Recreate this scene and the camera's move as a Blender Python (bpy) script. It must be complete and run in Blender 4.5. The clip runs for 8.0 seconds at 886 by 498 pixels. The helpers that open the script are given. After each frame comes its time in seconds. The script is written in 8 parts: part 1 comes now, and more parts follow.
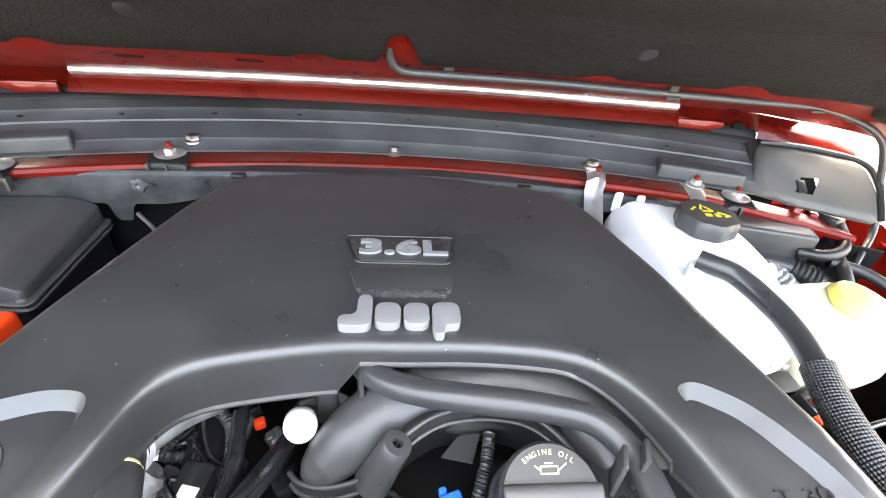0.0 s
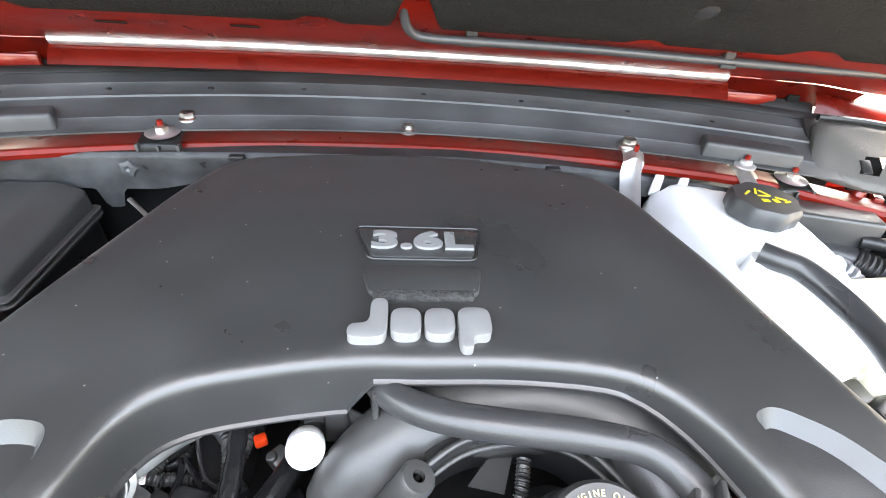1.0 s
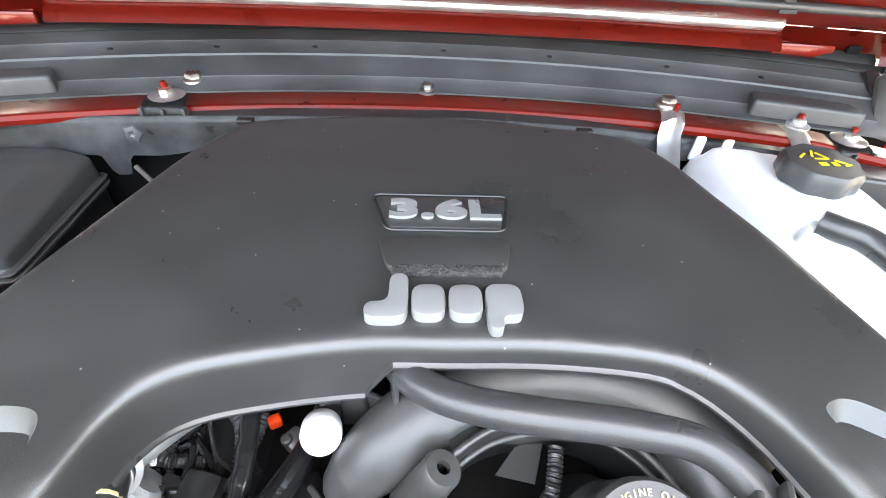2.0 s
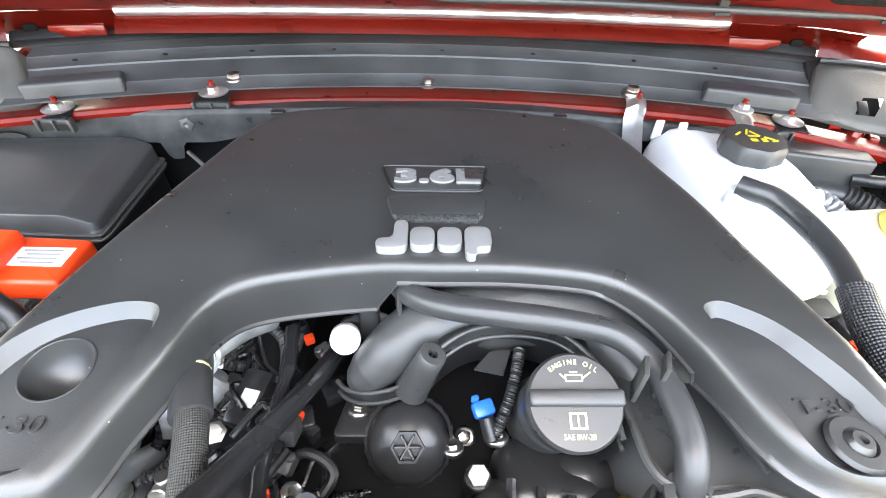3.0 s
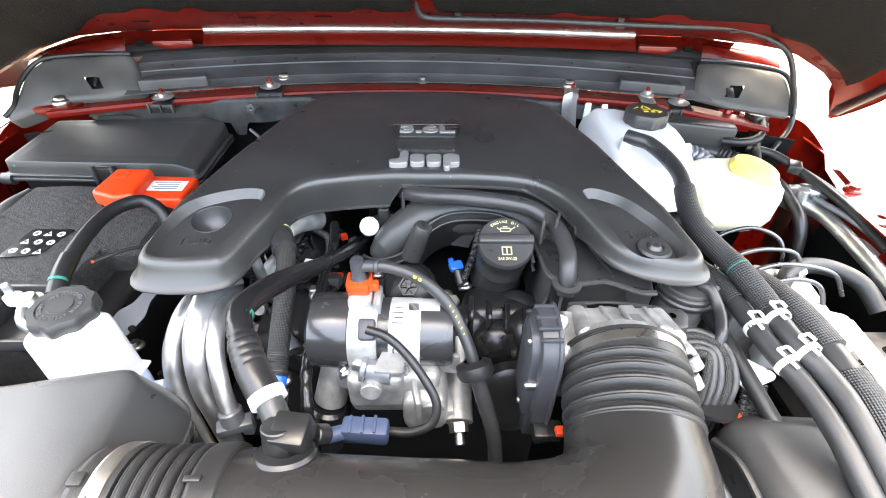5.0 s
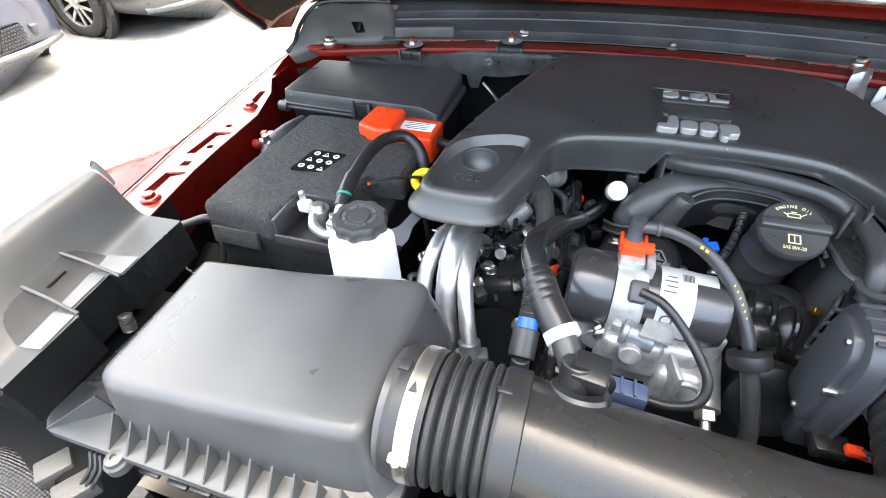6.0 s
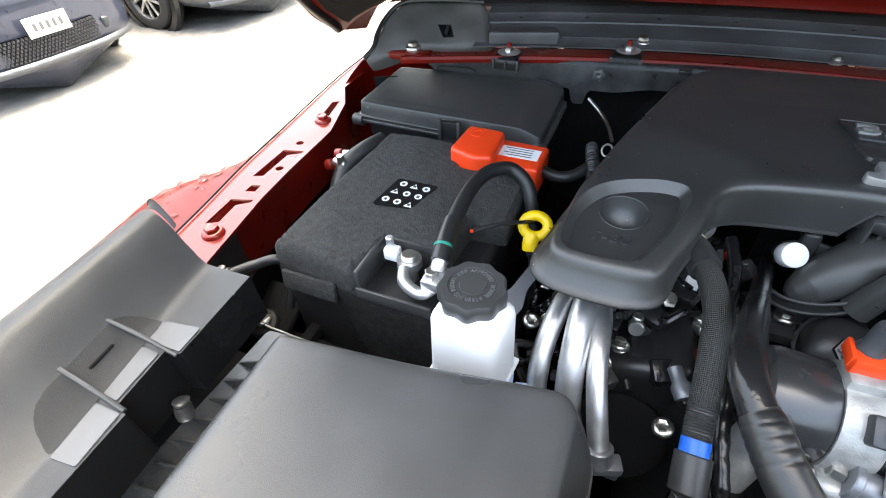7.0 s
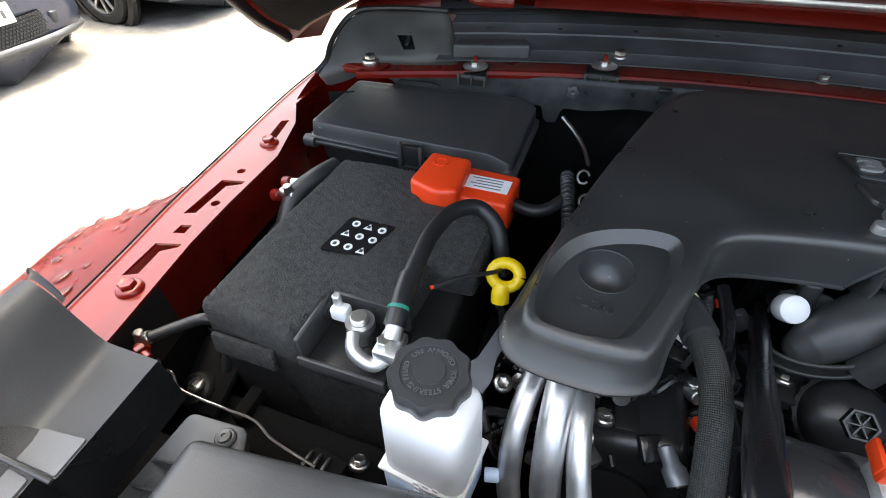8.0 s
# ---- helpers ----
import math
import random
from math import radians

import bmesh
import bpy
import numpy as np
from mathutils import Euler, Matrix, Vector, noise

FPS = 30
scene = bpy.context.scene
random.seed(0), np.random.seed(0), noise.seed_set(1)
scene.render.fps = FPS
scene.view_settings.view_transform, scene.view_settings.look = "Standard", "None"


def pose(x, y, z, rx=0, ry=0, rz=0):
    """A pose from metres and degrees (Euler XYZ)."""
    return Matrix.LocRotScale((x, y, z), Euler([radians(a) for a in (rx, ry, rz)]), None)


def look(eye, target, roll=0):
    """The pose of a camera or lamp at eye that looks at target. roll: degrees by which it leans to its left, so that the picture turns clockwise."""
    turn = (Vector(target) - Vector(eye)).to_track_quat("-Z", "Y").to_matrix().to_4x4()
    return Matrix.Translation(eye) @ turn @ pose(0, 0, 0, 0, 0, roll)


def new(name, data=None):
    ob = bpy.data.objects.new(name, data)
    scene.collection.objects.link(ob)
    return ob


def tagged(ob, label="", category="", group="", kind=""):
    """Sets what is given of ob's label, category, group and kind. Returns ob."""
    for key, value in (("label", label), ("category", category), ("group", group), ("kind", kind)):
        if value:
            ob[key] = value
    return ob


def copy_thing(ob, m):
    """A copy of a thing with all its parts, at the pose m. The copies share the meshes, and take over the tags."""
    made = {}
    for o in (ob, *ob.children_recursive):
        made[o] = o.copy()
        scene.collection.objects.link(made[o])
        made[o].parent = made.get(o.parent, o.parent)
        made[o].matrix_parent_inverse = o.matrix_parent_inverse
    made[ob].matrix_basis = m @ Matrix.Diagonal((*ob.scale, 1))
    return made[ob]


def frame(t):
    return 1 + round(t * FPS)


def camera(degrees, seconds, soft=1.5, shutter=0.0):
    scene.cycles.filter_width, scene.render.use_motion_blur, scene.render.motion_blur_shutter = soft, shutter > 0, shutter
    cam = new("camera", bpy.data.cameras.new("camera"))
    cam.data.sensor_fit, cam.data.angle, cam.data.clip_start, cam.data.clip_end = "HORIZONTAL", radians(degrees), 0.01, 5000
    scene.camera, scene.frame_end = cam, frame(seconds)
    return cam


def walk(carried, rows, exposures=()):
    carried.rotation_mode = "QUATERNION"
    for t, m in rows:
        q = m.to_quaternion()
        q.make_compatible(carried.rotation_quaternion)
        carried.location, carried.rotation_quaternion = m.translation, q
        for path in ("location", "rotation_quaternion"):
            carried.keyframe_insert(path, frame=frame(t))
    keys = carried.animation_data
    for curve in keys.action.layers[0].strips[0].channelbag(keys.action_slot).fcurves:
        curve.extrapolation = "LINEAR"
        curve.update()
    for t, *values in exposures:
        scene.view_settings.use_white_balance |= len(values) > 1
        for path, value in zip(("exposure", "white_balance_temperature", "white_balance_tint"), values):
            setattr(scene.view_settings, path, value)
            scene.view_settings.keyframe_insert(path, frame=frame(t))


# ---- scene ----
cam = camera(86.3, 8.0, 1.0)
PATH = [
    (0, (0.011, -0.02, 1.659), (0.224, 1.614, 0.526), 5.7),
    (0.5, (0.016, -0.021, 1.649), (0.21, 1.597, 0.49), 5.3),
    (1, (0.005, 0.036, 1.633), (0.178, 1.623, 0.429), 5.0),
    (1.5, (0.001, 0.065, 1.615), (0.146, 1.602, 0.344), 4.5),
    (1.7, (0.001, 0.066, 1.61), (0.132, 1.59, 0.321), 4.2),
    (2.8, (0.012, -0.004, 1.646), (0.064, 1.474, 0.299), 2.0),
    (3, (0.016, -0.042, 1.657), (0.067, 1.451, 0.327), 1.8),
    (3.5, (0.028, -0.148, 1.697), (0.083, 1.392, 0.421), 1.6),
    (4, (0.038, -0.249, 1.727), (0.111, 1.321, 0.49), 1.4),
    (4.2, (0.037, -0.272, 1.729), (0.125, 1.3, 0.495), 1.5),
    (5.3, (0.019, -0.335, 1.705), (-0.006, 1.218, 0.444), 0.5),
    (5.5, (-0.008, -0.345, 1.705), (-0.13, 1.196, 0.436), 0.1),
    (6, (-0.117, -0.357, 1.686), (-0.594, 1.066, 0.364), -1.7),
    (6.5, (-0.189, -0.331, 1.676), (-0.802, 1.037, 0.352), -1.9),
    (7, (-0.242, -0.253, 1.664), (-0.869, 1.101, 0.333), -3.0),
    (7.5, (-0.277, -0.183, 1.66), (-0.868, 1.181, 0.321), -2.1),
    (8, (-0.26, -0.16, 1.66), (-0.789, 1.22, 0.312), -1.4),
]
EXPOSURE = [(0, 5.18, 7900, 6), (1.5, 5.33, 7900, 5), (3.0, 5.34, 7900, 5), (4.2, 4.93, 7800, 6), (5.5, 4.44, 7500, 4), (6.5, 3.98, 7100, 2), (7.0, 3.62, 7100, 2), (8.0, 3.18, 7200, 3)]
walk(cam, [(t, look(eye, target, roll)) for t, eye, target, roll in PATH], EXPOSURE)

# ---------------------------------------------------------------- light
SUN_ELEVATION, SUN_AZIMUTH = 72.0, 5.0          # degrees; azimuth from +y towards +x
world = bpy.data.worlds.new("sky")
scene.world = world
world.use_nodes = True
wn = world.node_tree
for node in list(wn.nodes):
    wn.nodes.remove(node)
sky = wn.nodes.new("ShaderNodeTexSky")
sky.sky_type = "NISHITA"
sky.sun_disc = False
sky.sun_elevation = radians(SUN_ELEVATION)
sky.sun_rotation = radians(SUN_AZIMUTH)
sky.air_density, sky.dust_density, sky.ozone_density = 1.0, 9.0, 0.3
back = wn.nodes.new("ShaderNodeBackground")
back.inputs["Strength"].default_value = 0.15
wout = wn.nodes.new("ShaderNodeOutputWorld")
wn.links.new(sky.outputs[0], back.inputs[0])
wn.links.new(back.outputs[0], wout.inputs[0])

sun_data = bpy.data.lights.new("sun", "SUN")
sun_data.energy, sun_data.angle, sun_data.color = 0.35, radians(12), (1.0, 0.95, 0.88)
sun = new("sun", sun_data)
e, a = radians(SUN_ELEVATION), radians(SUN_AZIMUTH)
to_sun = Vector((math.sin(a) * math.cos(e), math.cos(a) * math.cos(e), math.sin(e)))
sun.matrix_world = look(to_sun * 30, (0, 0, 1))


# ---------------------------------------------------------------- materials
def material(name, colour, rough=0.5, metal=0.0, vary=0.15, grain=0.0, grain_size=0.001, blotch=0.08,
             coat=0.0, specks=0.0, subsurface=0.0, speck_size=0.004, rough_vary=0.1, speck_colour=(0.55, 0.53, 0.5), ior=1.5,
             braid="", transmission=0.0, coat_ior=1.5):
    """A surface with variation at two scales, fine relief, dust specks and, for sleeves, a woven relief along the tube's own map."""
    m = bpy.data.materials.new(name)
    m.use_nodes = True
    t = m.node_tree
    b = t.nodes["Principled BSDF"]
    L = t.links
    tc = t.nodes.new("ShaderNodeTexCoord")
    big = t.nodes.new("ShaderNodeTexNoise")
    big.inputs["Scale"].default_value, big.inputs["Detail"].default_value = 1 / blotch, 5
    L.new(tc.outputs["Object"], big.inputs["Vector"])
    fine = t.nodes.new("ShaderNodeTexNoise")
    fine.inputs["Scale"].default_value, fine.inputs["Detail"].default_value = 1 / grain_size, 2
    L.new(tc.outputs["Object"], fine.inputs["Vector"])
    ramp = t.nodes.new("ShaderNodeMapRange")
    ramp.inputs[1].default_value, ramp.inputs[2].default_value = 0.3, 0.7
    ramp.inputs[3].default_value, ramp.inputs[4].default_value = 1 - vary, 1 + vary
    L.new(big.outputs[0], ramp.inputs[0])
    mix = t.nodes.new("ShaderNodeVectorMath")
    mix.operation = "SCALE"
    mix.inputs[0].default_value = colour
    L.new(ramp.outputs[0], mix.inputs["Scale"])
    colour_out = mix.outputs[0]
    if specks:
        sp = t.nodes.new("ShaderNodeTexVoronoi")
        sp.inputs["Scale"].default_value = 1 / (speck_size * 6)
        L.new(tc.outputs["Object"], sp.inputs["Vector"])
        less = t.nodes.new("ShaderNodeMath")
        less.operation = "LESS_THAN"
        less.inputs[1].default_value = 0.035
        L.new(sp.outputs["Distance"], less.inputs[0])
        amount = t.nodes.new("ShaderNodeMath")
        amount.operation = "MULTIPLY"
        amount.inputs[1].default_value = specks
        L.new(less.outputs[0], amount.inputs[0])
        over = t.nodes.new("ShaderNodeMix")
        over.data_type = "RGBA"
        L.new(amount.outputs[0], over.inputs["Factor"])
        L.new(colour_out, over.inputs[6])
        over.inputs[7].default_value = (*speck_colour, 1)
        colour_out = over.outputs[2]
    rr = t.nodes.new("ShaderNodeMapRange")
    rr.inputs[1].default_value, rr.inputs[2].default_value = 0.3, 0.7
    rr.inputs[3].default_value, rr.inputs[4].default_value = max(0.02, rough - rough_vary), min(1, rough + rough_vary)
    L.new(big.outputs[0], rr.inputs[0])
    L.new(rr.outputs[0], b.inputs["Roughness"])
    height = fine.outputs[0]
    strength = grain
    if braid:
        uv = t.nodes.new("ShaderNodeUVMap")
        sep = t.nodes.new("ShaderNodeSeparateXYZ")
        L.new(uv.outputs[0], sep.inputs[0])
        waves = []
        for sign in (1, -1):
            mul = t.nodes.new("ShaderNodeMath")
            mul.operation = "MULTIPLY_ADD"
            mul.inputs[1].default_value = sign * (1.0 if braid != "rings" else 0.0)
            L.new(sep.outputs[1], mul.inputs[0])
            L.new(sep.outputs[0], mul.inputs[2])
            ph = t.nodes.new("ShaderNodeMath")
            ph.operation = "MULTIPLY"
            ph.inputs[1].default_value = {"fine": 1900.0, "coarse": 1150.0, "rings": 1500.0}[braid]
            L.new(mul.outputs[0], ph.inputs[0])
            sn = t.nodes.new("ShaderNodeMath")
            sn.operation = "SINE"
            L.new(ph.outputs[0], sn.inputs[0])
            waves.append(sn.outputs[0])
        prod = t.nodes.new("ShaderNodeMath")
        prod.operation = "MULTIPLY"
        L.new(waves[0], prod.inputs[0])
        L.new(waves[1], prod.inputs[1])
        height, strength = prod.outputs[0], max(grain, 0.5)
        light = t.nodes.new("ShaderNodeMapRange")
        light.inputs[1].default_value, light.inputs[2].default_value = -1, 1
        light.inputs[3].default_value, light.inputs[4].default_value = 0.25, 2.3
        L.new(prod.outputs[0], light.inputs[0])
        tint = t.nodes.new("ShaderNodeVectorMath")
        tint.operation = "SCALE"
        L.new(colour_out, tint.inputs[0])
        L.new(light.outputs[0], tint.inputs["Scale"])
        colour_out = tint.outputs[0]
    L.new(colour_out, b.inputs["Base Color"])
    if strength:
        bump = t.nodes.new("ShaderNodeBump")
        bump.inputs["Strength"].default_value, bump.inputs["Distance"].default_value = strength, grain_size
        L.new(height, bump.inputs["Height"])
        L.new(bump.outputs[0], b.inputs["Normal"])
    b.inputs["Metallic"].default_value = metal
    b.inputs["IOR"].default_value = ior
    b.inputs["Coat Weight"].default_value, b.inputs["Coat Roughness"].default_value = coat, 0.04
    b.inputs["Transmission Weight"].default_value = transmission
    b.inputs["Coat IOR"].default_value = coat_ior
    if subsurface:
        b.inputs["Subsurface Weight"].default_value = subsurface
        b.inputs["Subsurface Radius"].default_value = (0.03, 0.03, 0.03)
        b.inputs["Subsurface Scale"].default_value = 0.5
    return m


COVER = material("moulded_cover_plastic", (0.031, 0.031, 0.031), 0.35, vary=0.12, grain=0.16, grain_size=0.0007, specks=0.55, speck_size=0.0032, ior=1.62)
SATIN = material("satin_black_plastic", (0.040, 0.040, 0.040), 0.36, grain=0.2, grain_size=0.0007)
SMOOTH = material("smooth_black_plastic", (0.016, 0.016, 0.0165), 0.30, grain=0.05, grain_size=0.0015, rough_vary=0.04)
GREY_PLASTIC = material("weathered_grey_plastic", (0.066, 0.064, 0.060), 0.5, vary=0.25, grain=0.4, grain_size=0.0012, specks=0.25)
COWL_PLASTIC = material("cowl_black_plastic", (0.058, 0.059, 0.061), 0.45, vary=0.35, grain=0.35, grain_size=0.001, specks=0.8, speck_size=0.0045, speck_colour=(0.010, 0.010, 0.010))
STAINED = material("stained_moulded_plastic", (0.074, 0.075, 0.078), 0.42, vary=0.5, grain=0.25, grain_size=0.001, blotch=0.035, rough_vary=0.16)
RUBBER = material("black_rubber", (0.015, 0.015, 0.0155), 0.40, vary=0.2, grain=0.25, grain_size=0.001)
HOSE = material("hose_rubber", (0.032, 0.032, 0.033), 0.33, vary=0.15, grain=0.12, grain_size=0.0012)
# near-black for deep and hollow places; their shade is in this colour
DARK = material("shade_black", (0.008, 0.008, 0.008), 0.9, vary=0.3, ior=1.2)
GLOSS = material("glossy_black_enamel", (0.012, 0.012, 0.013), 0.22, vary=0.1, grain=0.10, grain_size=0.003, rough_vary=0.06)
FELT = material("fibre_felt", (0.030, 0.030, 0.029), 0.95, vary=0.55, grain=1.0, grain_size=0.0022, blotch=0.007, specks=0.2, speck_size=0.002)
LINER = material("hood_felt", (0.0066, 0.0070, 0.0066), 0.95, vary=0.3, grain=0.6, grain_size=0.003, blotch=0.15, specks=0.1, ior=1.3)
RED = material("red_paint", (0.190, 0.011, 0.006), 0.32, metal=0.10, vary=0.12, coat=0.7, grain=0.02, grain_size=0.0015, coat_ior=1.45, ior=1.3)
# darker, duller copy of the red paint, for faces that lie in shade
RED_SHADED = material("red_paint_shaded", (0.140, 0.0072, 0.0036), 0.34, vary=0.25, grain=0.06, grain_size=0.002, blotch=0.05, ior=1.27)
CAST = material("cast_aluminium", (0.40, 0.40, 0.39), 0.46, metal=0.55, vary=0.32, grain=0.25, grain_size=0.0016, blotch=0.018, rough_vary=0.14)
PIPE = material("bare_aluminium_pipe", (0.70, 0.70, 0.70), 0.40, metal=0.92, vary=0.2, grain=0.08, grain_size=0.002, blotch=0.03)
STEEL = material("zinc_steel", (0.62, 0.60, 0.56), 0.32, metal=1.0, vary=0.2, grain=0.1)
BRACKET = material("coated_steel", (0.10, 0.10, 0.10), 0.4, metal=0.6, vary=0.2)
WHITE = material("milky_plastic", (0.82, 0.83, 0.84), 0.38, vary=0.04, subsurface=0.3)
WASHER = material("yellowed_plastic", (0.80, 0.75, 0.57), 0.4, vary=0.06, subsurface=0.3)
FLUID = material("fluid_plastic", (0.52, 0.64, 0.82), 0.38, vary=0.1, subsurface=0.3)
PAPER = material("label_paper", (0.80, 0.80, 0.79), 0.5, vary=0.05)
CLIPWHITE = material("white_clip_plastic", (0.78, 0.78, 0.77), 0.4, vary=0.06)
ORANGE = material("orange_red_plastic", (0.78, 0.055, 0.012), 0.38, vary=0.08, grain=0.1)
CLIPORANGE = material("orange_clip_plastic", (0.76, 0.060, 0.012), 0.35, vary=0.08)
YELLOW = material("yellow_plastic", (0.80, 0.55, 0.01), 0.35, vary=0.06)
PALEYELLOW = material("pale_yellow_plastic", (0.83, 0.71, 0.17), 0.4, vary=0.08)
BLUE = material("blue_plastic", (0.01, 0.14, 0.70), 0.35, vary=0.08)
TEAL = material("teal_paint", (0.02, 0.22, 0.16), 0.5)
SLATE = material("slate_blue_plastic", (0.05, 0.07, 0.13), 0.4)
GREYMETAL = material("grey_anodised", (0.22, 0.23, 0.25), 0.4, metal=0.6, vary=0.15)
MOTOR = material("glossy_black_steel", (0.075, 0.075, 0.077), 0.24, metal=0.6, vary=0.1, grain=0.03, grain_size=0.003)
ACTUATOR = material("slate_cast_plastic", (0.040, 0.042, 0.048), 0.4, vary=0.15)
PAINTED = material("dull_grey_paint", (0.30, 0.29, 0.28), 0.5, vary=0.3, blotch=0.04)
BRASS = material("dull_brass", (0.55, 0.36, 0.08), 0.35, metal=1.0)
AIRBOX = material("satin_grey_black_plastic", (0.055, 0.056, 0.057), 0.33, grain=0.2, grain_size=0.0007)
DUCT = material("duct_plastic", (0.021, 0.0205, 0.020), 0.27, vary=0.12, grain=0.05, grain_size=0.0015, rough_vary=0.04, ior=1.45)
BELLOWS = material("bellows_rubber", (0.022, 0.022, 0.0225), 0.40, vary=0.2, grain=0.2, grain_size=0.001, ior=1.45)
MATT = material("matt_black_plastic", (0.022, 0.022, 0.022), 0.75, grain=0.4, grain_size=0.0008)
# one even grey, lighter than the air filter box plastic
SHIELD = material("shield_grey_plastic", (0.112, 0.113, 0.114), 0.36, vary=0.12, grain=0.2, grain_size=0.0007)
CANISTER = material("pale_grey_plastic", (0.17, 0.17, 0.175), 0.45, vary=0.12, grain=0.1)
MANIFOLD = material("moulded_manifold_plastic", (0.042, 0.042, 0.041), 0.36, vary=0.2, grain=0.15, grain_size=0.0009, blotch=0.03)
LINES = material("dark_coated_lines", (0.11, 0.11, 0.115), 0.25, metal=0.8)
SILVER = material("silver_badge_paint", (0.36, 0.36, 0.36), 0.35, metal=0.55, vary=0.06)
PRINT_YELLOW = material("yellow_print", (0.78, 0.60, 0.03), 0.5, vary=0.05)
PRINT_TAN = material("tan_print", (0.62, 0.55, 0.30), 0.5, vary=0.05)
PRINT_GREY = material("grey_print", (0.10, 0.10, 0.10), 0.5, vary=0.05)
PRINT_BLACK = material("black_print", (0.02, 0.02, 0.02), 0.5, vary=0.05)
BRAID = material("braided_sleeve", (0.022, 0.0215, 0.0195), 0.6, braid="fine", grain_size=0.001)
SLEEVE = material("woven_loom_sleeve", (0.021, 0.021, 0.022), 0.42, braid="coarse", grain_size=0.0015)
LOOM = material("corrugated_loom", (0.02, 0.02, 0.02), 0.35, braid="rings", grain_size=0.0015)
CONCRETE = material("pale_concrete", (0.170, 0.164, 0.155), 0.9, vary=0.28, grain=0.8, grain_size=0.012, blotch=0.16, specks=0.75, speck_size=0.014, speck_colour=(0.10, 0.095, 0.09))
CAR_BLUE = material("blue_grey_paint", (0.03, 0.036, 0.06), 0.35, metal=0.3, coat=0.8, vary=0.06)
CAR_BLACK = material("dark_grey_paint", (0.05, 0.055, 0.065), 0.35, metal=0.3, coat=0.8, vary=0.06)
TYRE = material("tyre_rubber", (0.03, 0.03, 0.03), 0.8, vary=0.2, grain=0.4, grain_size=0.004)
WATER = material("rain_water", (0.95, 0.95, 0.95), 0.03, vary=0.02, rough_vary=0.01, transmission=1.0, ior=1.33)
GLASS = material("tinted_glass", (0.02, 0.025, 0.03), 0.05, vary=0.05, rough_vary=0.02)


# ---------------------------------------------------------------- building helpers
def part(name, bm, mat, parent=None, label="", smooth=40):
    """Links a bmesh as one mesh object, under a thing or a part if one is given."""
    me = bpy.data.meshes.new(name)
    bm.to_mesh(me)
    bm.free()
    me.materials.append(mat)
    if smooth:
        me.polygons.foreach_set("use_smooth", [True] * len(me.polygons))
        me.set_sharp_from_angle(angle=radians(smooth))
    ob = new(name, me)
    if parent is not None:
        ob.parent = parent
        ob.matrix_parent_inverse = parent_world(parent).inverted()
    if label:
        ob["label"] = label
    return ob


def parent_world(ob):
    if ob.parent is None:
        return ob.matrix_basis.copy()
    return parent_world(ob.parent) @ ob.matrix_parent_inverse @ ob.matrix_basis


def thing(name, label, category, at=(0, 0, 0), group="", kind=""):
    ob = new(name)
    ob.empty_display_size = 0.02
    ob.location = at
    return tagged(ob, label, category, group, kind)


def box(centre, size, bevel=0.003, segments=2, taper=1.0, turn=0.0, tilt=0.0, lean=0.0):
    """A bevelled block; taper shrinks its top. Angles in degrees."""
    bm = bmesh.new()
    bmesh.ops.create_cube(bm, size=1)
    for v in bm.verts:
        k = taper if v.co.z > 0 else 1.0
        v.co = Vector((v.co.x * size[0] * k, v.co.y * size[1] * k, v.co.z * size[2]))
    if bevel:
        bmesh.ops.bevel(bm, geom=bm.edges[:], offset=min(bevel, min(size) * 0.45), segments=segments, profile=0.5, affect="EDGES")
    bm.transform(pose(*centre, tilt, lean, turn))
    return bm


def join(*parts):
    """One bmesh out of several; the others are freed."""
    first = parts[0]
    for other in parts[1:]:
        me = bpy.data.meshes.new("tmp")
        other.to_mesh(me)
        other.free()
        first.from_mesh(me)
        bpy.data.meshes.remove(me)
    return first


def spline(points, per=8):
    """A smooth line through the points."""
    p = [Vector(q) for q in points]
    p = [p[0] * 2 - p[1]] + p + [p[-1] * 2 - p[-2]]
    out = []
    for i in range(1, len(p) - 2):
        for k in range(per):
            t = k / per
            a, b, c, d = p[i - 1], p[i], p[i + 1], p[i + 2]
            out.append(0.5 * (2 * b + (c - a) * t + (2 * a - 5 * b + 4 * c - d) * t * t + (3 * b - a - 3 * c + d) * t ** 3))
    out.append(p[-2])
    return out


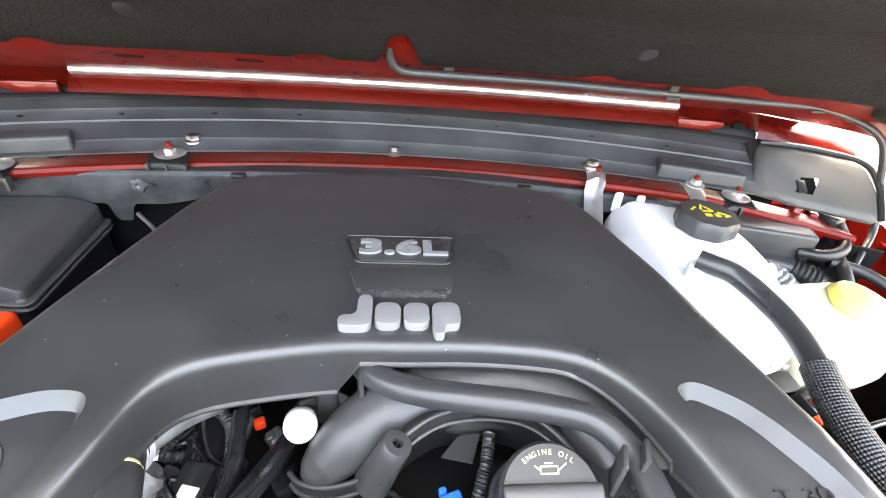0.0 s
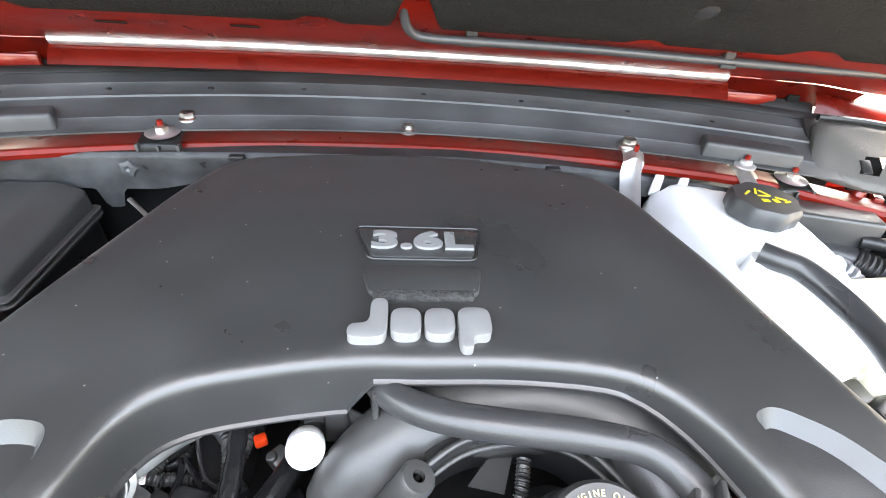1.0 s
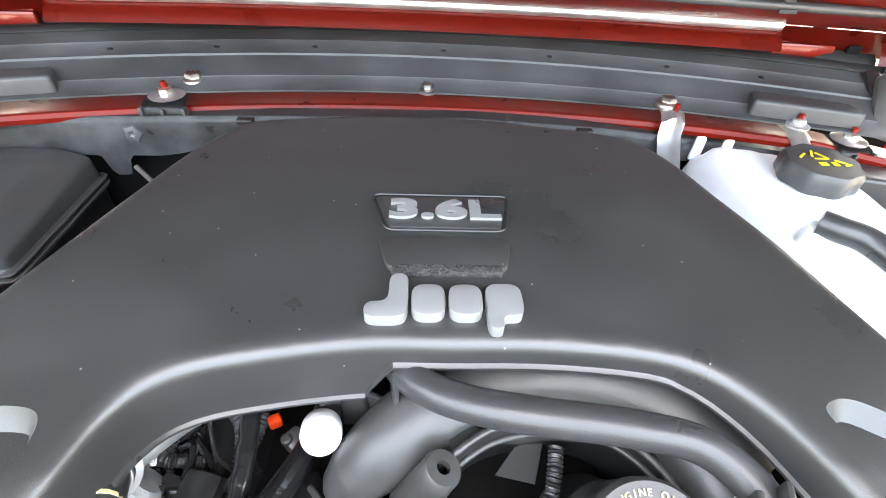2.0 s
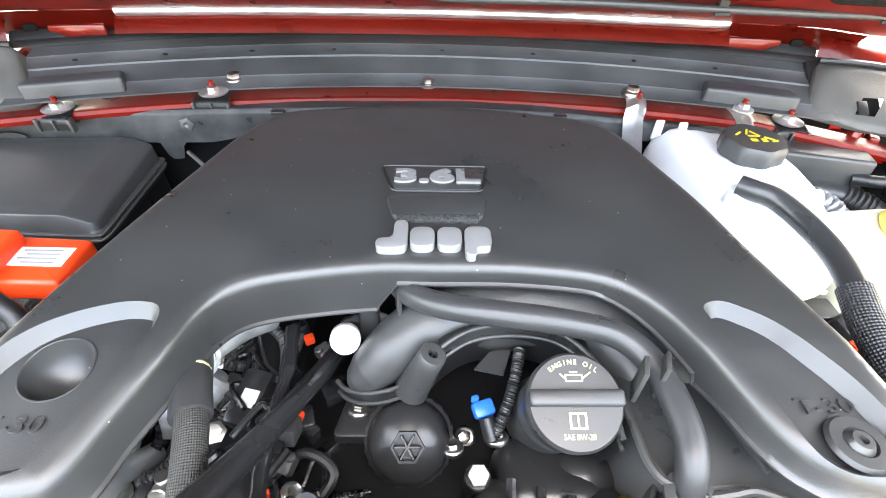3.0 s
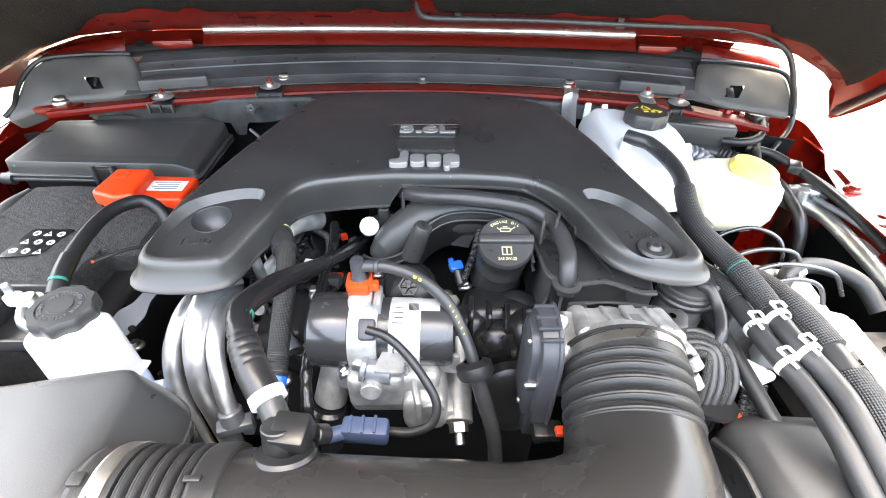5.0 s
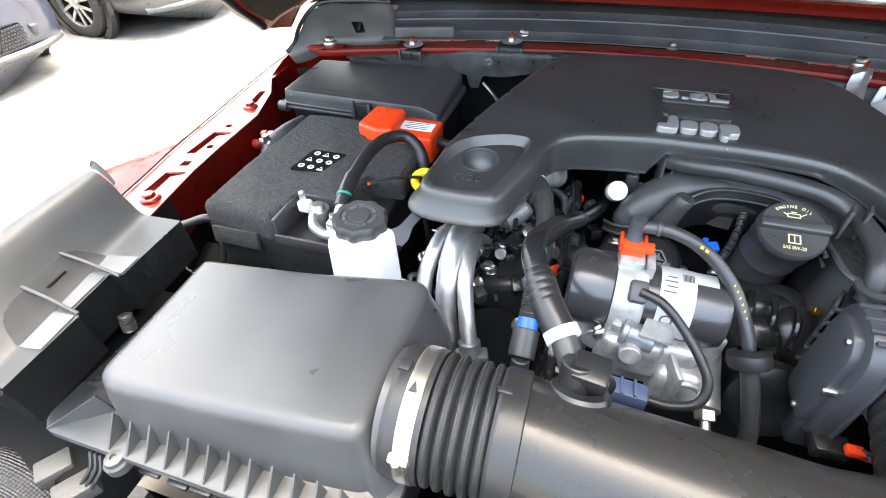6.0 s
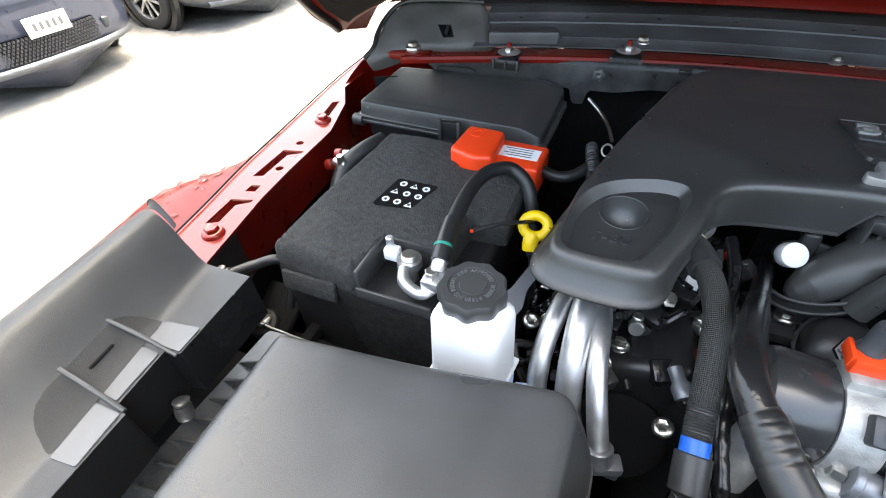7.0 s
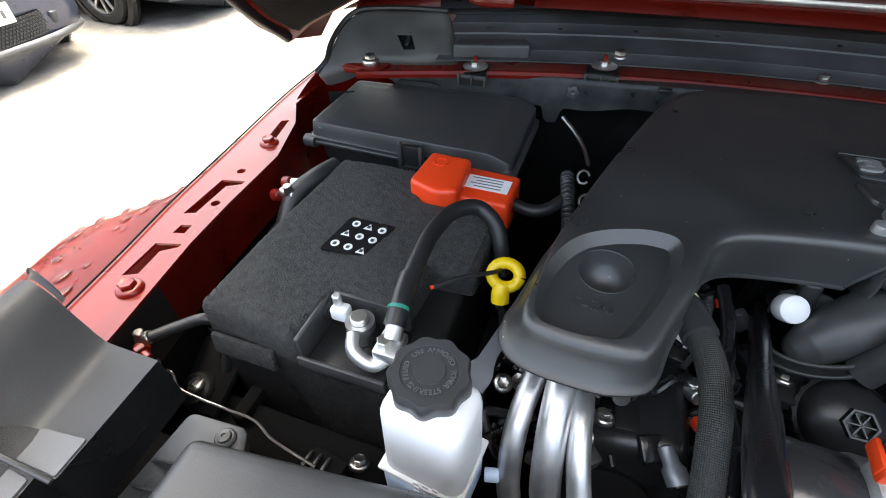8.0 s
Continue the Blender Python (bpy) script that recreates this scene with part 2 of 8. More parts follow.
def tube(points, r, n=14, per=8, shape=None, caps=True, smooth_line=True, flat=1.0):
    """A round hose along a smooth line. shape(u in 0..1, metres): the radius there, as a factor. flat squeezes it sideways."""
    line = spline(points, per) if smooth_line else [Vector(q) for q in points]
    bm = bmesh.new()
    uv = bm.loops.layers.uv.new("UVMap")
    total = sum((line[i + 1] - line[i]).length for i in range(len(line) - 1))
    t = (line[1] - line[0]).normalized()
    side = t.cross(Vector((0, 0, 1)))
    if side.length < 0.1:
        side = t.cross(Vector((0, 1, 0)))
    side.normalize()
    rings, dist, lens = [], 0.0, []
    for i, c in enumerate(line):
        t = (line[min(i + 1, len(line) - 1)] - line[max(i - 1, 0)]).normalized()
        side = (side - t * side.dot(t)).normalized()
        up = side.cross(t)
        if i:
            dist += (c - line[i - 1]).length
        k = r * (shape(dist / total, dist) if shape else 1.0)
        rings.append([bm.verts.new(c + (side * math.cos(a) + up * math.sin(a) * flat) * k) for a in (2 * math.pi * j / n for j in range(n))])
        lens.append(dist)
    for i in range(len(rings) - 1):
        for j in range(n):
            f = bm.faces.new((rings[i][j], rings[i][(j + 1) % n], rings[i + 1][(j + 1) % n], rings[i + 1][j]))
            for loop, (u, v) in zip(f.loops, ((lens[i], j), (lens[i], j + 1), (lens[i + 1], j + 1), (lens[i + 1], j))):
                loop[uv].uv = (u, v / n * 2 * math.pi * r)
    if caps:
        bm.faces.new(rings[0][::-1])
        bm.faces.new(rings[-1])
    bmesh.ops.recalc_face_normals(bm, faces=bm.faces[:])
    return bm


def fine_tube(points, r, step=0.0012, n=18, shape=None, caps=True):
    """A hose sampled finely enough for ribs."""
    line = spline(points, 16)
    total = sum((line[i + 1] - line[i]).length for i in range(len(line) - 1))
    count, out, acc, i = int(total / step), [line[0]], 0.0, 0
    for k in range(1, count):
        want = total * k / count
        while acc + (line[i + 1] - line[i]).length < want:
            acc += (line[i + 1] - line[i]).length
            i += 1
        out.append(line[i].lerp(line[i + 1], (want - acc) / (line[i + 1] - line[i]).length))
    out.append(line[-1])
    return tube(out, r, n=n, shape=shape, caps=caps, smooth_line=False)


def lathe(profile, n=32, m=None, wave=None):
    """A turned shape: (radius, height) pairs from bottom to top about z, then moved by m. wave(angle, radius, height) scales radii."""
    bm = bmesh.new()
    rings = []
    for r, z in profile:
        if r < 1e-6:
            rings.append([bm.verts.new((0, 0, z))])
        else:
            rings.append([bm.verts.new((r * (wave(q, r, z) if wave else 1) * math.cos(q), r * (wave(q, r, z) if wave else 1) * math.sin(q), z))
                          for q in (2 * math.pi * j / n for j in range(n))])
    for a, b in zip(rings, rings[1:]):
        for j in range(n):
            k = (j + 1) % n
            if len(a) == 1 and len(b) > 1:
                bm.faces.new((a[0], b[k], b[j]))
            elif len(b) == 1 and len(a) > 1:
                bm.faces.new((a[j], a[k], b[0]))
            elif len(a) > 1:
                bm.faces.new((a[j], a[k], b[k], b[j]))
    bmesh.ops.recalc_face_normals(bm, faces=bm.faces[:])
    if m is not None:
        bm.transform(m)
    return bm


def along(p, q):
    """The pose whose z axis runs from p towards q."""
    d = Vector(q) - Vector(p)
    return Matrix.Translation(p) @ d.to_track_quat("Z", "Y").to_matrix().to_4x4()


def rod(p, q, r, n=20, bevel=0.001):
    """A cylinder from p to q with eased ends."""
    h = (Vector(q) - Vector(p)).length
    b = min(bevel, r * 0.4, h * 0.4)
    return lathe([(0, 0), (r - b, 0), (r, b), (r, h - b), (r - b, h), (0, h)], n, along(p, q))


def prism(outline, z0, z1, bevel=0.0, segments=2, m=None):
    """An upright plate of any outline, its upper edge eased."""
    bm = bmesh.new()
    low = [bm.verts.new((x, y, z0)) for x, y in outline]
    f = bm.faces.new(low)
    if f.normal.z > 0:
        f.normal_flip()
    ext = bmesh.ops.extrude_face_region(bm, geom=[f])
    top = [g for g in ext["geom"] if isinstance(g, bmesh.types.BMFace)]
    bmesh.ops.translate(bm, vec=(0, 0, z1 - z0), verts=[g for g in ext["geom"] if isinstance(g, bmesh.types.BMVert)])
    bmesh.ops.recalc_face_normals(bm, faces=bm.faces[:])
    if bevel:
        edges = [ed for ed in bm.edges if all(abs(v.co.z - z1) < 1e-6 for v in ed.verts)]
        bmesh.ops.bevel(bm, geom=edges, offset=bevel, segments=segments, profile=0.5, affect="EDGES")
    bmesh.ops.triangulate(bm, faces=[g for g in bm.faces if len(g.verts) > 4])
    if m is not None:
        bm.transform(m)
    return bm


def round_outline(points, r, n=5):
    """The outline with its corners rounded by about r."""
    out = []
    for i, p in enumerate(points):
        p = Vector(p)
        a, b = Vector(points[i - 1]), Vector(points[(i + 1) % len(points)])
        ra, rb = min(r, (a - p).length * 0.45), min(r, (b - p).length * 0.45)
        s, t = p + (a - p).normalized() * ra, p + (b - p).normalized() * rb
        out += [tuple((s * (1 - k) ** 2 + p * 2 * k * (1 - k) + t * k * k)) for k in (j / n for j in range(n + 1))]
    return out


def inside(points, poly):
    """Which of the points (n x 2) lie in the polygon."""
    poly = np.array(poly)
    x, y = points[:, 0], points[:, 1]
    res = np.zeros(len(points), bool)
    for (ax, ay), (bx, by) in zip(poly, np.roll(poly, -1, 0)):
        cross = ((ay > y) != (by > y)) & (x < (bx - ax) * (y - ay) / ((by - ay) or 1e-12) + ax)
        res ^= cross
    return res


def edge_distance(points, poly):
    poly = np.array(poly)
    best = np.full(len(points), 9.0)
    for a, b in zip(poly, np.roll(poly, -1, 0)):
        d = b - a
        k = np.clip(((points - a) @ d) / max(d @ d, 1e-12), 0, 1)
        best = np.minimum(best, np.linalg.norm(points - a - k[:, None] * d, axis=1))
    return best


def inset(poly, d):
    """The outline drawn in by d."""
    a = np.array(poly)
    t = np.roll(a, -1, 0) - np.roll(a, 1, 0)
    nrm = np.stack([-t[:, 1], t[:, 0]], 1) / np.maximum(np.linalg.norm(t, axis=1), 1e-9)[:, None]
    f = np.roll(a, -1, 0)
    if np.sum(a[:, 0] * f[:, 1] - a[:, 1] * f[:, 0]) < 0:
        nrm = -nrm
    return [tuple(q) for q in a + nrm * d]


def dense(poly, step):
    """The outline with points no further apart than step."""
    out = []
    for i, p in enumerate(poly):
        a, b = Vector(p), Vector(poly[(i + 1) % len(poly)])
        k = max(1, int((b - a).length / step))
        out += [tuple(a.lerp(b, j / k)) for j in range(k)]
    return out


def field(outline, height, step=0.006, holes=(), skirt=None, lines=()):
    """A surface over an outline: height(points) gives z for an array of (x, y). skirt(x, y, nx, ny): rows (out, z) that its rim goes down by. lines: closed creases."""
    from mathutils.geometry import delaunay_2d_cdt
    rim = dense(outline, step)
    rims = [rim] + [dense(h, step) for h in holes]
    arr = np.array(rim)
    lo, hi = arr.min(0), arr.max(0)
    gx, gy = np.meshgrid(np.arange(lo[0], hi[0], step), np.arange(lo[1], hi[1], step))
    pts = np.stack([gx.ravel(), gy.ravel()], 1)
    ok = inside(pts, rim)
    for r_ in rims:
        ok &= edge_distance(pts, r_) > step * 0.55
    for r_ in rims[1:]:
        ok &= ~inside(pts, r_)
    creases = [dense(h, step) for h in lines]
    for r_ in creases:
        ok &= edge_distance(pts, r_) > step * 0.55
    verts, edges = [], []
    for r_ in rims + creases:
        s = len(verts)
        verts += r_
        edges += [(s + i, s + (i + 1) % len(r_)) for i in range(len(r_))]
    verts += [tuple(p) for p in pts[ok]]
    vs, _, fs, _, _, _ = delaunay_2d_cdt([Vector(v) for v in verts], edges, [], 0, 1e-7)
    co = np.array([(v.x, v.y) for v in vs])
    tri = np.array([f for f in fs if len(f) == 3])
    mid = co[tri].mean(1)
    keep = inside(mid, rim)
    for r_ in rims[1:]:
        keep &= ~inside(mid, r_)
    z = height(co)
    bm = bmesh.new()
    bv = [bm.verts.new((co[i, 0], co[i, 1], z[i])) for i in range(len(co))]
    for f in tri[keep]:
        bm.faces.new([bv[i] for i in f])
    bmesh.ops.delete(bm, geom=[v for v in bm.verts if not v.link_faces], context="VERTS")
    if skirt:
        zr = height(arr)
        prev, following = np.roll(arr, 1, 0), np.roll(arr, -1, 0)
        tang = following - prev
        nrm = np.stack([tang[:, 1], -tang[:, 0]], 1)
        nrm /= np.linalg.norm(nrm, axis=1)[:, None]
        area = np.sum(arr[:, 0] * following[:, 1] - arr[:, 1] * following[:, 0])
        if area < 0:
            nrm = -nrm
        rows = [[bm.verts.new((*p, q)) for p, q in zip(arr, zr)]]
        lists = [skirt(*p, *m_) for p, m_ in zip(arr, nrm)]
        for k in range(len(lists[0])):
            rows.append([bm.verts.new((p[0] + m_[0] * s[k][0], p[1] + m_[1] * s[k][0], s[k][1])) for p, m_, s in zip(arr, nrm, lists)])
        for a, b in zip(rows, rows[1:]):
            for i in range(len(a)):
                j = (i + 1) % len(a)
                bm.faces.new((a[i], a[j], b[j], b[i]))
        bmesh.ops.remove_doubles(bm, verts=bm.verts[:], dist=1e-6)
    bmesh.ops.recalc_face_normals(bm, faces=bm.faces[:])
    if sum(f.normal.z * f.calc_area() for f in bm.faces) < 0:
        bmesh.ops.reverse_faces(bm, faces=bm.faces[:])
    return bm


def solid(bm, thickness):
    """Gives an open sheet a thickness against its normals."""
    bmesh.ops.solidify(bm, geom=bm.faces[:], thickness=thickness)
    return bm


def sheet(nu, nv, f):
    """An open sheet from f(u, v) in 0..1."""
    bm = bmesh.new()
    g = [[bm.verts.new(f(i / nu, j / nv)) for j in range(nv + 1)] for i in range(nu + 1)]
    for i in range(nu):
        for j in range(nv):
            bm.faces.new((g[i][j], g[i + 1][j], g[i + 1][j + 1], g[i][j + 1]))
    return bm


def lettering(text, size, m, depth=0.0006, squeeze=1.0, shear=0.0, bold=0.0):
    """Raised writing in the built-in font, centred on m."""
    cu = bpy.data.curves.new("writing", "FONT")
    cu.body, cu.size, cu.extrude, cu.shear, cu.offset = text, size, depth, shear, bold
    cu.align_x, cu.align_y = "CENTER", "CENTER"
    ob = bpy.data.objects.new("writing", cu)
    scene.collection.objects.link(ob)
    bpy.context.view_layer.update()
    me = bpy.data.meshes.new_from_object(ob.evaluated_get(bpy.context.evaluated_depsgraph_get()))
    bm = bmesh.new()
    bm.from_mesh(me)
    bpy.data.objects.remove(ob)
    bpy.data.curves.remove(cu)
    bpy.data.meshes.remove(me)
    bm.transform(m @ Matrix.Diagonal((squeeze, 1, 1, 1)))
    return bm


def arc_lettering(text, size, radius, start, step, m):
    """Writing round a circle, letter by letter; angles in degrees, clockwise from start."""
    out = []
    for i, ch in enumerate(text):
        if ch != " ":
            a = start - i * step
            out.append(lettering(ch, size, m @ pose(radius * math.cos(radians(a)), radius * math.sin(radians(a)), 0, 0, 0, a - 90)))
    return join(*out)


def smoothstep(x):
    x = np.clip(x, 0, 1)
    return x * x * (3 - 2 * x)


# bolts: one of each kind, copied to its places
def make_bolt(kind):
    ob = thing("bolt", "zinc-plated hex flange bolt holding an engine part", "bolt", (0, 0, -0.5))
    hexa = lambda q, r, z: (math.cos(math.pi / 6) / math.cos((q % (math.pi / 3)) - math.pi / 6)) if z > 0.0025 else 1.0
    part("washer", lathe([(0, -0.003), (0.0088, -0.003), (0.0092, -0.001), (0.0086, 0.0008), (0.007, 0.002), (0, 0.002)], 24), STEEL, ob)
    part("head", lathe([(0, 0.001), (0.0058, 0.001), (0.0058, 0.0046), (0.005, 0.0054), (0.0036, 0.0050), (0, 0.0048)], 36, None, lambda q, r, z: hexa(q, r, 0.003) if r > 0.0045 else 1), STEEL, ob)
    for o in ob.children:
        o.matrix_parent_inverse = Matrix()
    return ob


# ---------------------------------------------------------------- ground and parked cars
ground = part("ground", sheet(8, 8, lambda u, v: ((u - 0.5) * 1600, (v - 0.5) * 1600, 0)), CONCRETE)
tagged(ground, "pale sunlit concrete of an open car park", "ground", kind="structure")


def wheel(parent, centre, side, r=0.355, w=0.24):
    """A tyre with a ten-spoke rim, its face towards side (-1 or 1 along the car's x)."""
    m = Matrix.Translation(centre) @ pose(0, 0, 0, 0, 90 * side, 0)
    wh = part("wheel", lathe([(0.10, -w / 2), (r - 0.03, -w / 2), (r - 0.008, -w / 2 + 0.012), (r, -w / 2 + 0.04), (r, w / 2 - 0.04), (r - 0.008, w / 2 - 0.012),
                              (r - 0.04, w / 2), (0.262, w / 2 - 0.004), (0.25, w / 2 - 0.02), (0.24, -w / 2 + 0.02), (0.10, -w / 2)], 48, m), TYRE, parent, "black rubber tyre")
    part("rim", lathe([(0.25, -0.06), (0.252, w / 2 - 0.014), (0.243, w / 2 - 0.008), (0.232, w / 2 - 0.02), (0.225, -0.02), (0.06, 0.0), (0, 0.0)], 48, m), BRACKET, wh)
    spokes = [box((0.14 * math.cos(q), 0.14 * math.sin(q), w / 2 - 0.03), (0.20, 0.030, 0.022), 0.006, turn=math.degrees(q) + (7 if k % 2 else -7))
              for k, q in ((k, 2 * math.pi * k / 10) for k in range(10))]
    hub = lathe([(0, w / 2 - 0.04), (0.055, w / 2 - 0.04), (0.055, w / 2 - 0.016), (0.03, w / 2 - 0.008), (0, w / 2 - 0.008)], 24)
    sp = join(hub, *spokes)
    sp.transform(m)
    part("spokes", sp, PIPE, wh, "polished alloy spokes")


def car_section(s, half, low, high, tumble):
    """A closed cross-section of a car body."""
    return [(-half * 0.94, low), (-half, low + 0.12), (-half, high * 0.62), (-half * 0.985, high * 0.80), (-half * tumble, high),
            (half * tumble, high), (half * 0.985, high * 0.80), (half, high * 0.62), (half, low + 0.12), (half * 0.94, low)]


def parked_car(name, label, paint, m, plate):
    """A parked sport utility car; it faces -y at its front before m places it."""
    car = thing(name, label, "car", m.translation)
    stations = [(-0.10, 0.56, 0.34, 0.74), (-0.02, 0.78, 0.31, 0.84), (0.12, 0.90, 0.28, 0.92), (0.5, 0.95, 0.27, 1.02), (1.15, 0.96, 0.27, 1.10), (1.35, 0.96, 0.27, 1.16),
                (1.9, 0.96, 0.27, 1.66), (3.2, 0.96, 0.27, 1.74), (4.2, 0.95, 0.27, 1.62), (4.62, 0.92, 0.35, 1.05), (4.72, 0.80, 0.45, 0.9)]
    bm = bmesh.new()
    rings = []
    for y, half, low, high in stations:
        tumble = 0.86 if high < 1.3 else 0.72
        rings.append([bm.verts.new((x, y, z)) for x, z in car_section(y, half, low, high, tumble)])
    for a, b in zip(rings, rings[1:]):
        for i in range(len(a)):
            j = (i + 1) % len(a)
            bm.faces.new((a[i], a[j], b[j], b[i]))
    bm.faces.new(rings[0])
    bm.faces.new(rings[-1][::-1])
    bmesh.ops.recalc_face_normals(bm, faces=bm.faces[:])
    bmesh.ops.subdivide_edges(bm, edges=bm.edges[:], cuts=1, smooth=0.6, use_grid_fill=True)
    bm.transform(m)
    part("body", bm, paint, car, smooth=50)
    for y in (0.92, 3.72):
        for sx in (-1, 1):
            arch = lathe([(0.46, -0.06), (0.48, 0.0), (0.46, 0.045), (0.40, 0.05), (0.385, 0.0)], 40, m @ Matrix.Translation((sx * 0.945, y, 0.36)) @ pose(0, 0, 0, 0, 90 * sx, 0))
            part("wheel_arch", arch, SMOOTH, car, "black plastic wheel arch")
            part("axle_stub", rod(m @ Vector((sx * 0.6, y, 0.355)), m @ Vector((sx * 0.8, y, 0.355)), 0.05), DARK, car)
            wheel_at(car, m, (sx * 0.90, y, 0.355), sx)
            part("wheel_well", rod(m @ Vector((sx * 0.80, y, 0.37)), m @ Vector((sx * 0.966, y, 0.37)), 0.39, 40), DARK, car)
    # front: bumper, grilles and lamps
    part("bumper", join(lathe_arc_bumper(m, 0.262, 0.065, 0.015), ), GREYMETAL, car, "grey plastic lower bumper lip")
    net = []
    for row in range(7):
        z = 0.345 + 0.026 * row
        for col in range(28):
            x = -0.42 + 0.031 * col + (0.0155 if row % 2 else 0.0)
            y = -0.166 + 0.20 * (x / 0.8) ** 2
            for q in (30, 90, 150):
                net.append(box((x + 0.0155 * math.cos(radians(q + 90)) * 0, y, z), (0.026, 0.010, 0.005), 0, 1, lean=q))
    gm = join(*net)
    gm.transform(m)
    part("lower_grille", gm, ACTUATOR, car, "black honeycomb lower grille")
    panel = sheet(16, 2, lambda u, v: ((u - 0.5) * 0.92, -0.155 + 0.20 * ((u - 0.5) * 0.92 / 0.8) ** 2, 0.335 + 0.185 * v))
    panel.transform(m)
    part("grille_backing", solid(panel, 0.01), DARK, car)
    for k in range(7):
        x = -0.42 + 0.14 * k
        slot = box((x, -0.075 + 0.10 * (x / 0.8) ** 2, 0.80), (0.075, 0.02, 0.13), 0.02, 3)
        slot.transform(m)
        sl = part("grille_slot", slot, SMOOTH, car, "black slot with a bright surround")
        ring = box((x, -0.066 + 0.10 * (x / 0.8) ** 2, 0.80), (0.095, 0.02, 0.15), 0.02, 3)
        ring.transform(m)
        part("surround", ring, PIPE, sl)
    for sx in (-1, 1):
        lamp = box((sx * 0.56, -0.075, 0.43), (0.16, 0.05, 0.10), 0.02, 3, turn=sx * 22)
        lamp.transform(m)
        part("fog_lamp", lamp, GLASS, car)
        head = box((sx * 0.72, 0.06, 0.80), (0.24, 0.10, 0.13), 0.03, 3, turn=sx * 30)
        head.transform(m)
        part("headlight", head, GLASS, car, "clear headlight with a dark surround")
        win = box((sx * 0.80, 2.5, 1.40), (0.06, 1.9, 0.34), 0.03, 3, lean=-sx * 26)
        win.transform(m)
        part("side_window", win, GLASS, car)
    if plate:
        pl = box((0.0, -0.175, 0.565), (0.36, 0.012, 0.15), 0.006)
        pl.transform(m)
        p = part("number_plate", pl, PAPER, car, "white number plate")
        bars = join(*[box((-0.11 + 0.055 * k, -0.183, 0.565), (0.026, 0.003, 0.06), 0.001, 1) for k in range(5)])
        bars.transform(m)
        part("bars", bars, PRINT_GREY, p)
    return car


def wheel_at(car, m, at, sx):
    w0 = set(car.children_recursive)
    wheel(car, (0, 0, 0), sx)
    for o in car.children_recursive:
        if o not in w0:
            o.data.transform(m @ Matrix.Translation(at))


def lathe_arc_bumper(m, z, h, t):
    bm = sheet(24, 4, lambda u, v: ((u - 0.5) * 1.72, -0.165 + 0.24 * abs((u - 0.5) * 2) ** 3 - 0.02 * math.sin(v * math.pi), z + h * v * (0.9 + 0.1 * math.cos((u - 0.5) * 3))))
    solid(bm, t)
    bm.transform(m)
    return bm


# ---------------------------------------------------------------- car body: cowl, fenders, bay
def arc(x):
    """How far the scuttle bows back at its middle."""
    return -0.30 * x * x


body = thing("car_body", "dark red car body shell around an open engine bay", "car body", (0, 0.55, 0.6))


def scuttle(profile, x0, x1, n=60, drop=None):
    """A strip across the car from (y, z) pairs, bowed in plan."""
    bm = bmesh.new()
    cols = []
    for i in range(n + 1):
        x = x0 + (x1 - x0) * i / n
        cols.append([bm.verts.new((x, y + arc(x), z + (drop(x) if drop else 0))) for y, z in profile])
    for a, b in zip(cols, cols[1:]):
        for j in range(len(profile) - 1):
            bm.faces.new((a[j], b[j], b[j + 1], a[j + 1]))
    bmesh.ops.recalc_face_normals(bm, faces=bm.faces[:])
    if sum(f.normal.z * f.calc_area() for f in bm.faces) < 0:
        bmesh.ops.reverse_faces(bm, faces=bm.faces[:])
    return bm


flange = scuttle([(0.597, 1.361), (0.595, 1.367), (0.597, 1.3715), (0.600, 1.3725), (0.605, 1.3712), (0.622, 1.3700), (0.64, 1.3705)], -0.64, 0.64, 70,
                 lambda x: -0.10 * max(0.0, x - 0.45))
part("cowl_flange", solid(flange, 0.0025), RED_SHADED, body, "dark red painted metal flange with a hem")
part("flange_end", join(prism(round_outline([(-0.694, 0.502), (-0.672, 0.494), (-0.606, 0.488), (-0.600, 0.530), (-0.694, 0.530)], 0.005), 1.3700, 1.3730, 0.001), box((-0.648, 0.4915, 1.366), (0.086, 0.003, 0.010), 0.001, turn=-3)), RED_SHADED, body, "dark red bolted flange end")
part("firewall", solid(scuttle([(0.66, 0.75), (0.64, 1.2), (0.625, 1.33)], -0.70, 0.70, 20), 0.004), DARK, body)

RAIL = [(-0.800, 0.62), (-0.785, 0.60), (-0.768, 0.56), (-0.757, 0.525), (-0.757, 0.462), (-0.721, 0.404), (-0.692, 0.313), (-0.688, 0.258), (-0.684, 0.195), (-0.676, 0.120), (-0.653, -0.006), (-0.638, -0.10), (-0.632, -0.22),
        (-0.69, -0.25), (-0.715, -0.06), (-0.736, 0.074), (-0.759, 0.204), (-0.790, 0.468)]
SLOTS = [[(-0.735, 0.345), (-0.722, 0.350), (-0.735, 0.408), (-0.746, 0.402)],
         [(-0.724, 0.160), (-0.710, 0.166), (-0.712, 0.225), (-0.695, 0.236), (-0.695, 0.243), (-0.727, 0.236)],
         [(-0.709, 0.052), (-0.694, 0.060), (-0.699, 0.096), (-0.684, 0.108), (-0.684, 0.114), (-0.714, 0.105)],
         [(-0.709, 0.126), (-0.695, 0.130), (-0.697, 0.145), (-0.710, 0.141)]]


def circle(x, y, r, n=12):
    return [(x + r * math.cos(2 * math.pi * k / n), y + r * math.sin(2 * math.pi * k / n)) for k in range(n)]


dice = random.Random(11)


